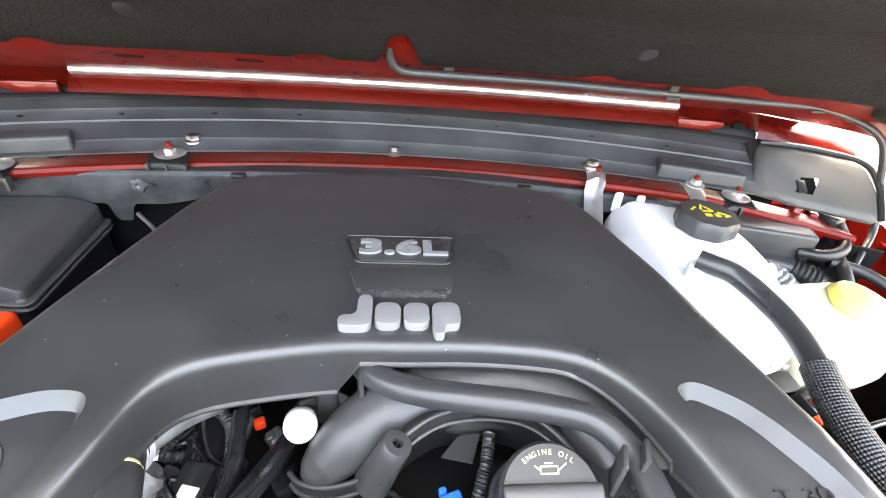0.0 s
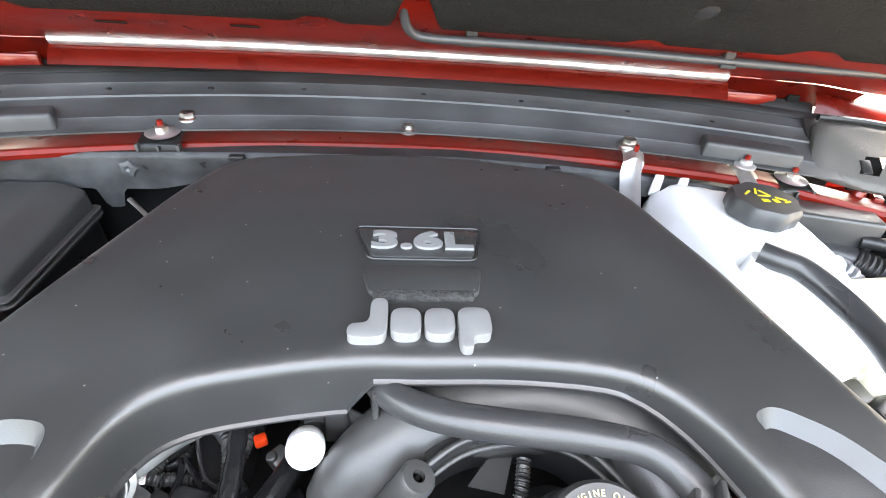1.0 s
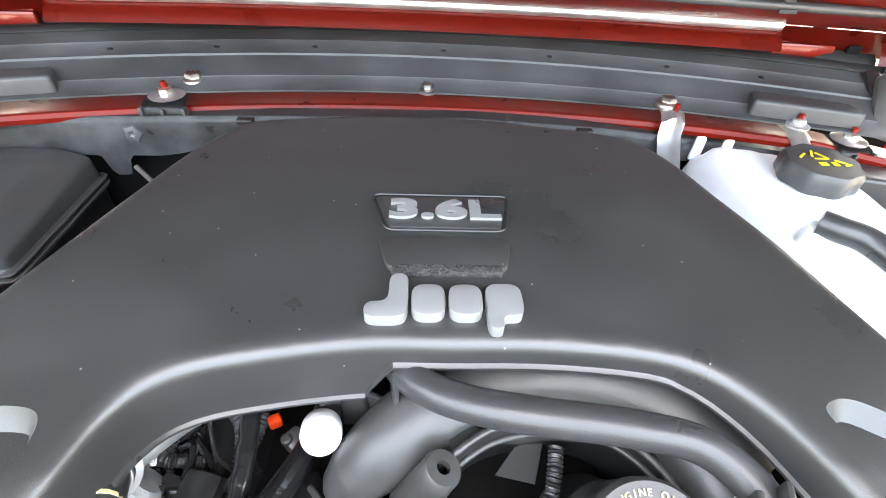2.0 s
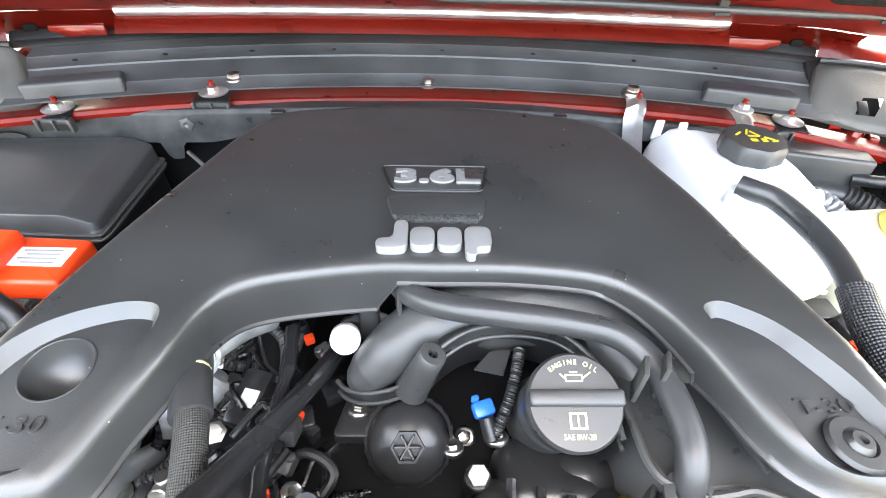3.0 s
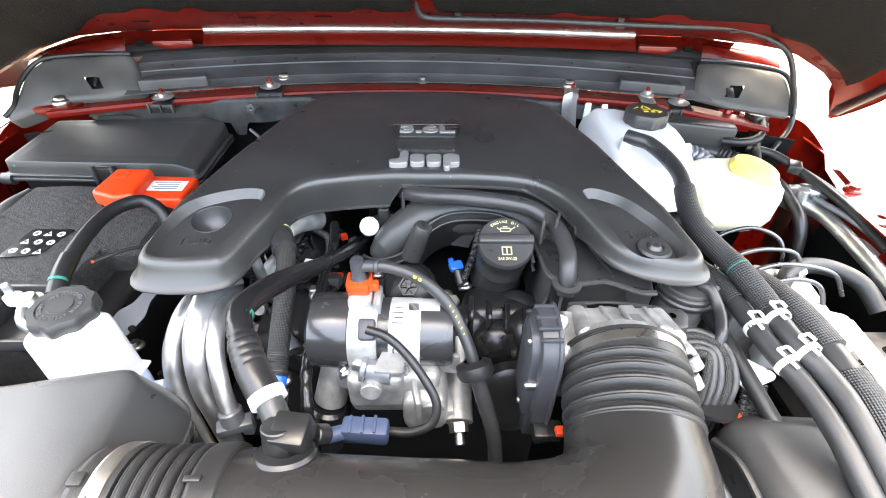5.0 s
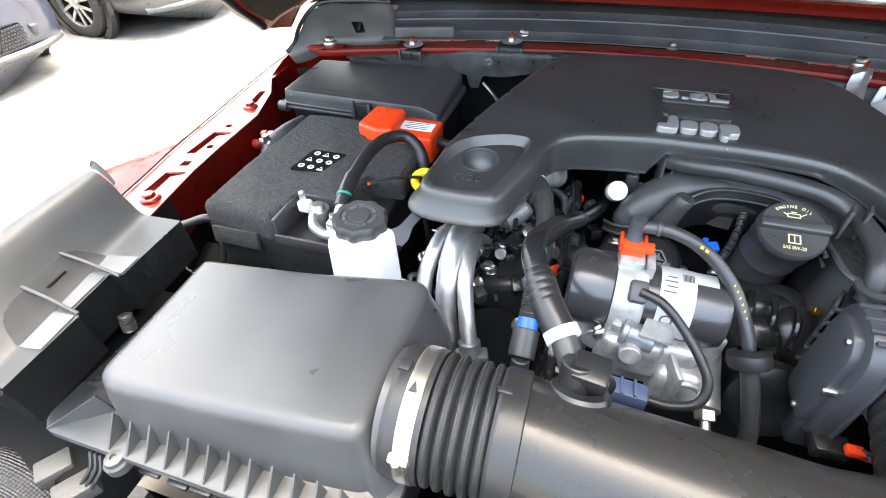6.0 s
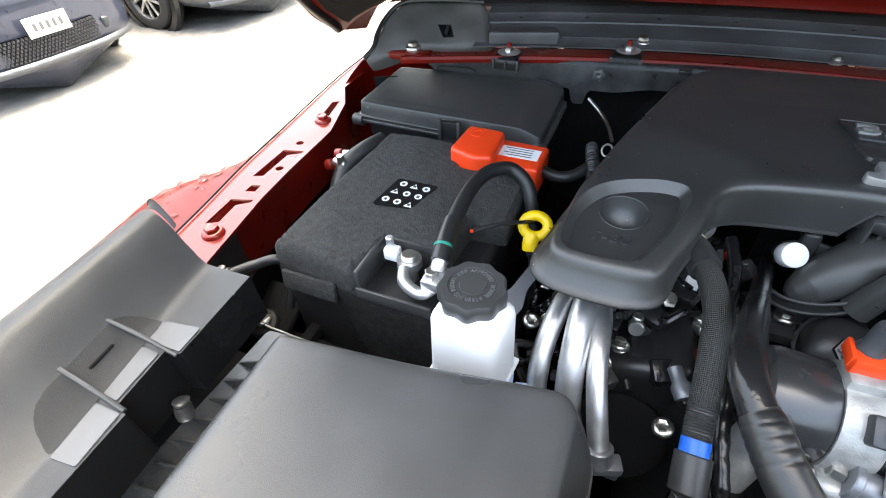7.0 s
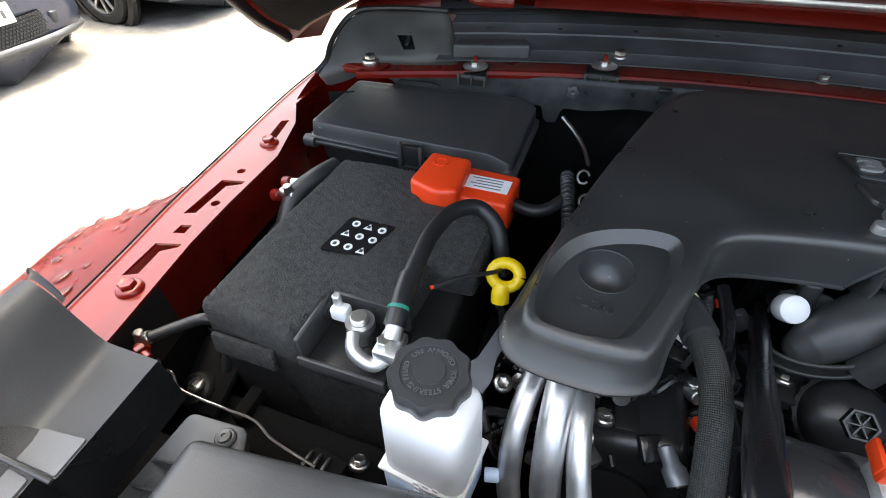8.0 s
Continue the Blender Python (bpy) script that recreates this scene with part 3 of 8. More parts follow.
def fender(side):
    """A front wing: rail with slots, the inner wall below it and the skin outside it."""
    name = "fender"
    flip = (lambda p: [(-x, y) for x, y in p][::-1]) if side > 0 else (lambda p: p)
    holes = [flip(h) for h in SLOTS] + [circle(side * 0.716, 0.262, 0.006), circle(side * 0.700, 0.190, 0.006)]
    rail = field(flip(RAIL), lambda p: 1.306 + 0.03 * np.clip(p[:, 1] - 0.3, 0, 1) ** 1.2, 0.014, holes)
    fe = part("fender", solid(rail, 0.003), RED, body, "dark red painted wing rail with slots")
    # inner wall
    inner = [(-0.600, 0.600), (-0.700, 0.590), (-0.745, 0.565), (-0.757, 0.525), (-0.757, 0.462), (-0.721, 0.404), (-0.692, 0.313), (-0.688, 0.258), (-0.684, 0.195), (-0.676, 0.120), (-0.653, -0.006), (-0.638, -0.10), (-0.632, -0.22)]
    line = spline([(x, y, 0) for x, y in inner], 4)
    n = len(line) - 1
    top = lambda q: 1.304 + 0.030 * float(smoothstep(np.array((q.y - 0.44) / 0.12)))
    cut = round(n * 0.80)
    wall = sheet(cut, 6, lambda u, v: (lambda q: (side * (-q.x + 0.004 - 0.012 * v), q.y, top(q) - 0.54 * v ** 1.2))(line[round(u * cut)]))
    front = sheet(n - cut, 6, lambda u, v: (lambda q: (side * (-q.x + 0.004 - 0.012 * v), q.y, top(q) - 0.54 * v ** 1.2))(line[cut + round(u * (n - cut))]))
    part("inner_front", solid(front, 0.003), SMOOTH, fe, "black plastic inner wing liner")
    # near-black sheet before the wall; the shade low down is its colour
    linr = sheet(n - 24, 3, lambda u, v: (lambda q: (side * (-q.x - (0.020 if side < 0 else 0.012)), q.y, (1.252 if side < 0 else 1.272) - 0.40 * v))(line[24 + round(u * (n - 24))]))
    part("inner_liner", solid(linr, 0.003), DARK, fe, "near-black sheet standing in for shade below the wing rail")
    part("inner_wall", solid(wall, 0.003), RED_SHADED, fe, "dark red inner wing wall")
    if side > 0:
        # black sheet added to darken the lower red wall as shade would
        shade = sheet(cut - 14, 3, lambda u, v: (lambda q: (side * (-q.x - 0.002), q.y, top(q) - 0.075 - 0.40 * v))(line[14 + round(u * (cut - 14))]))
        part("wall_liner", solid(shade, 0.003), SMOOTH, fe, "black sheet standing in for shade on the inner wing wall")
    # skin: falls away outside the crease and swells into the wheel flare further forward
    crease = spline([(-0.795, 0.62, 0), (-0.790, 0.468, 0), (-0.759, 0.204, 0), (-0.736, 0.074, 0), (-0.715, -0.06, 0), (-0.69, -0.25, 0)], 6)
    k = len(crease) - 1
    if side < 0:
        part("seam", tube([(side * -(q.x + 0.0012), q.y, 1.3085 + 0.03 * max(0.0, q.y - 0.3) ** 1.2) for q in crease], 0.0011, 6, 1), DARK, fe, "dark panel seam")

    def skin(u, v):
        c = crease[round(u * k)]
        f = float(smoothstep(np.array((0.23 - c.y) / 0.14)))
        out = 0.012 + 0.17 * f
        x = c.x - out * math.sin(v * math.pi / 2) ** (1.0 if f > 0.3 else 0.7)
        z = 1.304 - (0.08 + 0.04 * f) * v ** 2.2 - 0.28 * max(0, v - 0.62) ** 1.5
        return (side * -x, c.y, z)

    part("skin", solid(sheet(k, 16, skin), 0.003), RED, fe, "dark red wing skin with rain drops")
    drops = []
    for _ in range(46):
        u_, v_ = dice.uniform(0.25, 0.75), dice.uniform(0.05, 0.6)
        c = Vector(skin(round(u_ * k) / k, v_))
        r = dice.choice((0.0025, 0.0035, 0.005, 0.007))
        drops.append(lathe([(r, 0), (r * 0.9, r * 0.25), (r * 0.6, r * 0.42), (0, r * 0.5)], 12, Matrix.Translation(c) @ Matrix.Diagonal((1, dice.uniform(0.8, 1.9), 1, 1))))
    tagged(part("rain_film", join(*drops), WATER, fe, "clear rain drops"), kind="stuff")
    return fe


for sd in (-1, 1):
    fender(sd)
for wy in (-0.06, 2.45):
    for sd in (-1, 1):
        wheel(body, (sd * 0.83, wy, 0.355), sd)
    part("axle", rod((-0.80, wy, 0.355), (0.80, wy, 0.355), 0.04), DARK, body)
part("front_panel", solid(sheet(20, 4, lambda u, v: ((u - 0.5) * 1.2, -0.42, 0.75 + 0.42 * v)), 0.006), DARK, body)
# unseen cross-member, raised to keep low front light off the bay
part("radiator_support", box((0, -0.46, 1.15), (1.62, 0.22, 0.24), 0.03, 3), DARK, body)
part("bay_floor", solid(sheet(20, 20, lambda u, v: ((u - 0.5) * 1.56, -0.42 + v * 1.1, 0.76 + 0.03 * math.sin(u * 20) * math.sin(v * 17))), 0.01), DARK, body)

# ---------------------------------------------------------------- plastic scuttle panel
cowl = thing("scuttle_grille", "dark grey ribbed plastic cowl panel with water stains", "cowl panel", (0, 0.64, 1.37))
part("panel", solid(scuttle([(0.610, 1.384), (0.618, 1.3848), (0.634, 1.3905), (0.6352, 1.3922), (0.6370, 1.3924), (0.650, 1.3975), (0.668, 1.4040), (0.6692, 1.4064), (0.6712, 1.4066), (0.690, 1.4132), (0.6912, 1.4150), (0.6930, 1.4152), (0.712, 1.4215)], -0.528, 0.546, 60), 0.002),
     COWL_PLASTIC, cowl)
part("seal", join(solid(scuttle([(0.708, 1.423), (0.711, 1.4275), (0.717, 1.430), (0.724, 1.428), (0.727, 1.422)], -0.56, 0.56, 60), 0.002),
                  solid(scuttle([(0.726, 1.424), (0.731, 1.433), (0.738, 1.437), (0.746, 1.434), (0.749, 1.424)], -0.56, 0.56, 60), 0.002)), RUBBER, cowl, "black rubber bulb seal")
for x0, x1 in ((-0.505, -0.39), (0.385, 0.500)):
    outline = round_outline([(x0, 0.617 + arc(x0)), (x1, 0.617 + arc(x1)), (x1 - 0.012 * (1 if x1 < 0 else 0), 0.646 + arc(x1)), (x0 + (0.012 if x0 > 0 else 0), 0.648 + arc(x0))], 0.006)
    part("raised_pad", prism(outline, 1.386, 1.4045, 0.004, 3), COWL_PLASTIC, cowl)
for k, x in enumerate((-0.47, -0.36, -0.245, -0.13, 0.03, 0.165, 0.31, 0.42)):
    part("rivet", lathe([(0.0035, 0), (0.0035, 0.001), (0.002, 0.002), (0, 0.002)], 12, Matrix.Translation((x, 0.681 + arc(x), 1.4095))), SMOOTH, cowl)
# windscreen, pillars and roof are added to shut out sky light from behind
part("windscreen", solid(sheet(20, 10, lambda u, v: ((u - 0.5) * 1.40 * (1 - 0.06 * v), 0.84 + 0.20 * v - 0.06 * (2 * u - 1) ** 2, 1.44 + 0.50 * v)), 0.006), GLASS, body, "dark tinted windscreen")
part("windscreen_frame", solid(sheet(20, 2, lambda u, v: ((u - 0.5) * 1.56, 1.02 + 0.20 * v, 1.93 + 0.02 * v)), 0.05), RED, body)
for sx in (-1, 1):
    part("windscreen_pillar", box((sx * 0.73, 0.90, 1.69), (0.09, 0.10, 0.56), 0.02, tilt=-22), RED, body)
    part("door_side", solid(sheet(8, 8, lambda u, v: (sx * (0.79 + 0.02 * math.sin(v * 3)), 0.64 + 2.76 * u, 0.55 + 0.74 * v)), 0.01), RED, body)
    part("side_window", solid(sheet(8, 8, lambda u, v: (sx * (0.79 - 0.05 * v), 0.98 + 0.22 * v + (2.42 - 0.22 * v) * u, 1.29 + 0.66 * v)), 0.01), GLASS, body)
    part("rear_fender", box((sx * 0.86, 2.45, 0.80), (0.22, 1.0, 0.14), 0.06, 3), SMOOTH, body)
    corner_z = lambda x: float(np.interp(x, (0.40, 0.56, 0.66, 0.735), (1.440, 1.452, 1.441, 1.418)))
    corner_y = lambda x: 0.690 - 0.084 * (x - 0.40) / 0.335
    SIDE = ((-0.018, -0.026), (-0.013, -0.012), (-0.008, -0.0045), (-0.003, -0.001), (0.004, 0.0), (0.012, 0.0005))
    part("scuttle_side", solid(sheet(30, 5, lambda u, v: (lambda x, q: (sx * x, corner_y(x) - 0.012 * float(smoothstep(np.array((x - 0.52) / 0.07))) + q[0], corner_z(x) + 0.001 + q[1] * (1 - 0.55 * float(smoothstep(np.array((x - 0.66) / 0.05))))))(0.556 + 0.138 * u, SIDE[round(v * 5)])), 0.003), RED, body, "red scuttle corner with a bright top edge")
    part("scuttle_hem", join(box((sx * 0.478, 0.660, 1.434), (0.076, 0.008, 0.017), 0.003, turn=sx * -4), box((sx * 0.478, 0.666, 1.443), (0.072, 0.010, 0.003), 0.001, turn=sx * -4)), RED, body, "short red hem piece")
    part("hem_clip", box((sx * 0.536, 0.652, 1.440), (0.016, 0.010, 0.010), 0.002, turn=sx * -14), DARK, body)
part("roof", solid(sheet(10, 10, lambda u, v: ((u - 0.5) * 1.5, 1.2 + 2.22 * v, 1.95 + 0.03 * math.sin(v * 3))), 0.03), RED, body)
part("rear_panel", solid(sheet(8, 8, lambda u, v: ((u - 0.5) * 1.58, 3.40, 0.55 + 1.40 * v)), 0.02), RED, body)
part("floor_pan", box((0, 2.0, 0.56), (1.56, 2.78, 0.06), 0.02), DARK, body)
part("front_bumper", box((0, -0.62, 0.62), (1.66, 0.16, 0.20), 0.04, 3), SMOOTH, body)
part("front_grille", solid(sheet(20, 8, lambda u, v: ((u - 0.5) * 1.40, -0.575 + 0.05 * (2 * u - 1) ** 2, 0.68 + 0.44 * v)), 0.02), RED, body)
part("windscreen_base", solid(scuttle([(0.745, 1.40), (0.80, 1.41), (0.90, 1.43), (1.3, 1.50)], -0.58, 0.58, 30), 0.004), RED, body, "dark red scuttle behind the cowl panel")


def end_piece(side):
    """The steep plastic cap at an end of the cowl panel, with a square hole."""
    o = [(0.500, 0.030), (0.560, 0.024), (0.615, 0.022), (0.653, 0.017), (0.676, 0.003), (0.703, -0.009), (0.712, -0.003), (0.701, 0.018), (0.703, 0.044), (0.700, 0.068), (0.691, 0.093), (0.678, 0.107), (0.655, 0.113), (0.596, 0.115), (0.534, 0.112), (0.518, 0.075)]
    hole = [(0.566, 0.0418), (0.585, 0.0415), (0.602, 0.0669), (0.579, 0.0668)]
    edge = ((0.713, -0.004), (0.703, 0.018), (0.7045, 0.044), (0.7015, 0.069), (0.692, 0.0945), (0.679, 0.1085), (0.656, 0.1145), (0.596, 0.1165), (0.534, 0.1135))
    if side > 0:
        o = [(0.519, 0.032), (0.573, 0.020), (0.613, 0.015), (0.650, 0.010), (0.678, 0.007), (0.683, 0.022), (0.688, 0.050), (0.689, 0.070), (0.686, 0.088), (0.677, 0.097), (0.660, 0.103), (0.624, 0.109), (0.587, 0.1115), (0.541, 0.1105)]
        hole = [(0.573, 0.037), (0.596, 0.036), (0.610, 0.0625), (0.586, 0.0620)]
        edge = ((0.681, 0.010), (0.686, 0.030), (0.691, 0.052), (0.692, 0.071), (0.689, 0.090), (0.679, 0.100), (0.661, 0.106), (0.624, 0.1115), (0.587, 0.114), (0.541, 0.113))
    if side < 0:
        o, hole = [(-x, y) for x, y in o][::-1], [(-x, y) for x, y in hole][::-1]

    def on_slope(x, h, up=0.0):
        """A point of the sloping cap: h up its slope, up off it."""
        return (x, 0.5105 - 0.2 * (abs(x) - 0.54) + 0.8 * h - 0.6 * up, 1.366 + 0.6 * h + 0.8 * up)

    def stand(bm):
        for v in bm.verts:
            v.co = on_slope(*v.co)
        bmesh.ops.recalc_face_normals(bm, faces=bm.faces[:])
        if sum(f.normal.z * f.calc_area() for f in bm.faces) < 0:
            bmesh.ops.reverse_faces(bm, faces=bm.faces[:])
        return bm

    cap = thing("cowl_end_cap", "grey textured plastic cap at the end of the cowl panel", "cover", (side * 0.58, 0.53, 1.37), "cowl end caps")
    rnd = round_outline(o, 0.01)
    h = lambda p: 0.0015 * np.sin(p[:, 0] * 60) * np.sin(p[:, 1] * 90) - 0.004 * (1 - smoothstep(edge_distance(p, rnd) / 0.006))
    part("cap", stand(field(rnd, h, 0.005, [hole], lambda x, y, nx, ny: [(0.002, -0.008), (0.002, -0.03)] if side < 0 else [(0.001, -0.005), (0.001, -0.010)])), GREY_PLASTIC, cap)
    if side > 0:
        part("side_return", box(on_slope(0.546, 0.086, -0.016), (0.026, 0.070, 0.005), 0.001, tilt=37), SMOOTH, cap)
    # near-black block behind the square hole, giving its shade by colour
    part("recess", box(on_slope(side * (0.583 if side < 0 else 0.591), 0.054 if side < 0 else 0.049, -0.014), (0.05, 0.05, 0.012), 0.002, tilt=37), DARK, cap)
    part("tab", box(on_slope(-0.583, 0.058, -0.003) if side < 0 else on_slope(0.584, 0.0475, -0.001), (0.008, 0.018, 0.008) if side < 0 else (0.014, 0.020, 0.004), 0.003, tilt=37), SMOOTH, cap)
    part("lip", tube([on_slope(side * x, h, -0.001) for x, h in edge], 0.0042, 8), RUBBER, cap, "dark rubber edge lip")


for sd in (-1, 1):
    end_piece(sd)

# ---------------------------------------------------------------- hood, open overhead
hood = thing("hood", "dark red hood propped open, with a black felt liner beneath", "hood", (0, 0.66, 1.46))
SLOPE = radians(44)
HY, HZ = -math.cos(SLOPE), math.sin(SLOPE)


def hood_point(x, s, lift=0.0):
    """A point of the hood's underside: s metres from its rear edge; its sides turn down."""
    half = 0.817 - 0.10 * s
    k = abs(x) / half
    drop = float(np.interp(k, (0.0, 0.66, 0.76, 0.844, 0.95, 1.0), (0.0, 0.0, 0.007, 0.027, 0.070, 0.100))) * (1 - 0.4 * min(1.0, max(0.0, s)))
    if x > 0:
        drop += 0.036 * min(1.0, max(0.0, (k - 0.92) / 0.08)) * max(0.0, 1 - max(0.0, s) / 0.25)
    n = -lift
    y0 = float(np.interp(s, (-0.12, 0, 0.04, 0.11, 0.155, 0.30, 1.3), (0.770, 0.655, 0.620, 0.562, 0.526, 0.424, -0.290)))
    z0 = float(np.interp(s, (-0.12, 0, 0.04, 0.11, 0.155, 0.30, 1.3), (1.440, 1.470, 1.484, 1.516, 1.545, 1.643, 2.330)))
    return (x, y0 + arc(x) * 0.45 - HZ * n, z0 + HY * n - drop)


def rear_cut(x):
    """How far the rear edge is cut back beside the corner."""
    return 0.044 * float(smoothstep(np.array((x - 0.60) / 0.07)) * (1 - smoothstep(np.array((x - 0.775) / 0.045))))


part("inner_panel", sheet(90, 40, lambda u, v: (lambda x: hood_point(x * (1 - 0.141 * v), rear_cut(x) + (1.15 - rear_cut(x)) * v, 0.0))((u - 0.5) * 1.63)), RED_SHADED, hood, "dark red painted inner panel")
part("outer_skin", sheet(90, 40, lambda u, v: (lambda x, s0: hood_point(x * (1 - 0.140 * v), s0 + (1.155 - s0) * v, 0.035 if 0.001 < u < 0.999 else 0.0))((u - 0.5) * 1.64, rear_cut((u - 0.5) * 1.64) - 0.105 * (1 - float(smoothstep(np.array(((u - 0.5) * 1.64 - 0.58) / 0.06)))))), RED_SHADED, hood)
part("rear_flange", solid(sheet(60, 4, lambda u, v: (lambda x: tuple(Vector(hood_point(x, -0.02)).lerp(Vector((x, 0.702 - 0.135 * x * x, 1.428 - 0.10 * max(0.0, abs(x) - 0.60))), v)))(-0.73 + 1.34 * u)), 0.002), RED_SHADED, hood, "dark red inner rear flange")
LIN0, LIN1 = 0.122, 1.08


def liner_edge(x):
    """The wavy rear edge of the liner, with cut-outs at its fixings."""
    if x > 0.55:
        return float(np.interp(x, (0.55, 0.60, 0.618, 0.64, 0.68, 0.74, 0.785), (0.122, 0.127, 0.100, 0.092, 0.100, 0.084, 0.075)))
    s = LIN0 - (0.106 * float(smoothstep(np.array((abs(x) - 0.50) / 0.14))) if x < 0 else 0.0)
    for c, w, d in ((0.014, 0.022, 0.058), (-0.085, 0.022, 0.010), (0.26, 0.02, 0.008), (-0.37, 0.02, 0.012), (-0.44, 0.03, 0.012), (0.44, 0.03, 0.014)):
        s += d * float(smoothstep(np.array(1.3 - abs(x - c) / w)))
    return s


def liner(u, v):
    s0 = liner_edge((u - 0.5) * 1.58)
    x = (u - 0.5) * 2 * ((0.790 if u < 0.5 else 0.778) - 0.10 * (s0 + (LIN1 - s0) * v))
    s = s0 + (LIN1 - s0) * v
    edge = min(1.0, v / 0.02, (1 - v) / 0.02, u / 0.012, (1 - u) / 0.012)
    puff = 0.005 * math.sqrt(max(0.0, edge)) + 0.004 * math.sin(u * 21) * math.sin(v * 17) * edge
    for cx, cs in ((-0.238, 0.20), (0.273, 0.19)):
        d = math.hypot(x - cx, s - cs)
        puff -= 0.006 * math.exp(-(d / 0.014) ** 2)
    puff += 0.010 * float(smoothstep(np.array((s - 0.24) / 0.05))) * edge
    return hood_point(x, s, -0.003 - puff)


part("liner", sheet(260, 90, liner), LINER, hood, "black felt sound-deadening liner")
for cx, cs in ((-0.238, 0.20), (0.273, 0.19), (-0.52, 0.42), (0.52, 0.42)):
    p0, p1 = Vector(hood_point(cx, cs, -0.006)), Vector(hood_point(cx, cs, -0.012))
    part("liner_button", lathe([(0, 0), (0.011, 0), (0.011, 0.002), (0.007, 0.004), (0, 0.004)], 20, along(p0, p1)), RUBBER, hood)
for cx in (-0.47, -0.29, -0.16, 0.12, 0.22, 0.36):
    # dark dashes on the panel, coloured like the shade inside slots
    part("slot", box(hood_point(cx, 0.098 - 0.10 * cx * cx, -0.0008), (0.030, 0.0045, 0.0012), 0.0004, 1, tilt=-29), DARK, hood)
# rear hem; the white sheen of its rolled edge is put in as bare metal
hem = sheet(80, 6, lambda u, v: ((lambda x: (x, 0.634 + 0.019 * v + arc(x) * 0.45 - 0.002 * math.sin(v * math.pi), 1.446 + 0.022 * v))((u - 0.5) * 0.815 + 0.008)))
part("rear_hem", solid(hem, 0.004), RED, hood, "bright red rear hem")
part("rolled_edge", tube([(x, 0.651 + arc(x) * 0.45, 1.4705) for x in (-0.397, -0.2, 0.0, 0.2, 0.413)], 0.0072, 14), PIPE, hood, "rolled hood edge with its white sheen put in as bare metal")
for sx in (-1, 1):
    part("edge_seal", tube([Vector(hood_point(sx * (0.806 - 0.10 * s), s, -0.004)) for s in (0.03, 0.2, 0.5, 0.8, 1.1)], 0.009, 10), RUBBER, hood, "black rubber edge seal")

wire = thing("washer_hose", "thin black rubber hose clipped along the hood edge", "hose", (0.3, 0.55, 1.5))
part("hose", tube([(0.004, 0.530, 1.552), (0.002, 0.538, 1.536), (0.008, 0.545, 1.520), (0.024, 0.550, 1.513), (0.072, 0.550, 1.512), (0.20, 0.546, 1.512), (0.35, 0.546, 1.508), (0.46, 0.548, 1.505), (0.550, 0.546, 1.503), (0.600, 0.544, 1.493),
                   (0.630, 0.535, 1.483), (0.655, 0.532, 1.467), (0.677, 0.535, 1.440), (0.693, 0.536, 1.412), (0.707, 0.529, 1.379), (0.705, 0.510, 1.340), (0.671, 0.479, 1.317), (0.652, 0.462, 1.300)], 0.0048, 10), HOSE, wire)
for x, y, z in ((0.072, 0.556, 1.512), (0.35, 0.546, 1.508), (0.550, 0.546, 1.503)):
    part("clip", join(box((x, y + 0.002, z + 0.004), (0.012, 0.010, 0.016), 0.002), box((x, y - 0.004, z - 0.004), (0.018, 0.004, 0.004), 0.001)), MATT, wire, "black plastic clip")

# ---------------------------------------------------------------- engine cover
OC = [(-0.150, 0.514), (-0.178, 0.497), (-0.205, 0.442), (-0.223, 0.384), (-0.239, 0.330), (-0.255, 0.271), (-0.268, 0.216), (-0.279, 0.165), (-0.286, 0.113), (-0.290, 0.085), (-0.282, 0.066),
      (-0.250, 0.060), (-0.206, 0.062), (-0.192, 0.072), (-0.180, 0.104), (-0.163, 0.148), (-0.151, 0.190), (-0.128, 0.212), (-0.080, 0.224), (-0.027, 0.231), (0.02, 0.231), (0.09, 0.230),
      (0.155, 0.220), (0.190, 0.192), (0.212, 0.147), (0.232, 0.098), (0.252, 0.076), (0.290, 0.063), (0.320, 0.063), (0.332, 0.080), (0.327, 0.113), (0.318, 0.155), (0.306, 0.205), (0.294, 0.258),
      (0.278, 0.333), (0.260, 0.392), (0.244, 0.445), (0.222, 0.484), (0.180, 0.504), (0.09, 0.519), (0.0, 0.524), (-0.09, 0.521)]
OC = [tuple(p)[:2] for p in spline([(x, y, 0) for x, y in OC + OC[:1]], 4)][:-1]
DISH_L = round_outline([(-0.279, 0.073), (-0.282, 0.099), (-0.281, 0.124), (-0.272, 0.150), (-0.255, 0.172), (-0.233, 0.185), (-0.205, 0.194), (-0.182, 0.192), (-0.176, 0.180), (-0.177, 0.161), (-0.190, 0.119), (-0.203, 0.089), (-0.213, 0.074), (-0.245, 0.069)], 0.012)
DISH_R = round_outline([(0.221, 0.179), (0.219, 0.193), (0.237, 0.199), (0.266, 0.180), (0.298, 0.133), (0.311, 0.099), (0.312, 0.077), (0.299, 0.070), (0.265, 0.072), (0.247, 0.084), (0.235, 0.121)], 0.012)


CUP = (-0.2325, 0.1440)


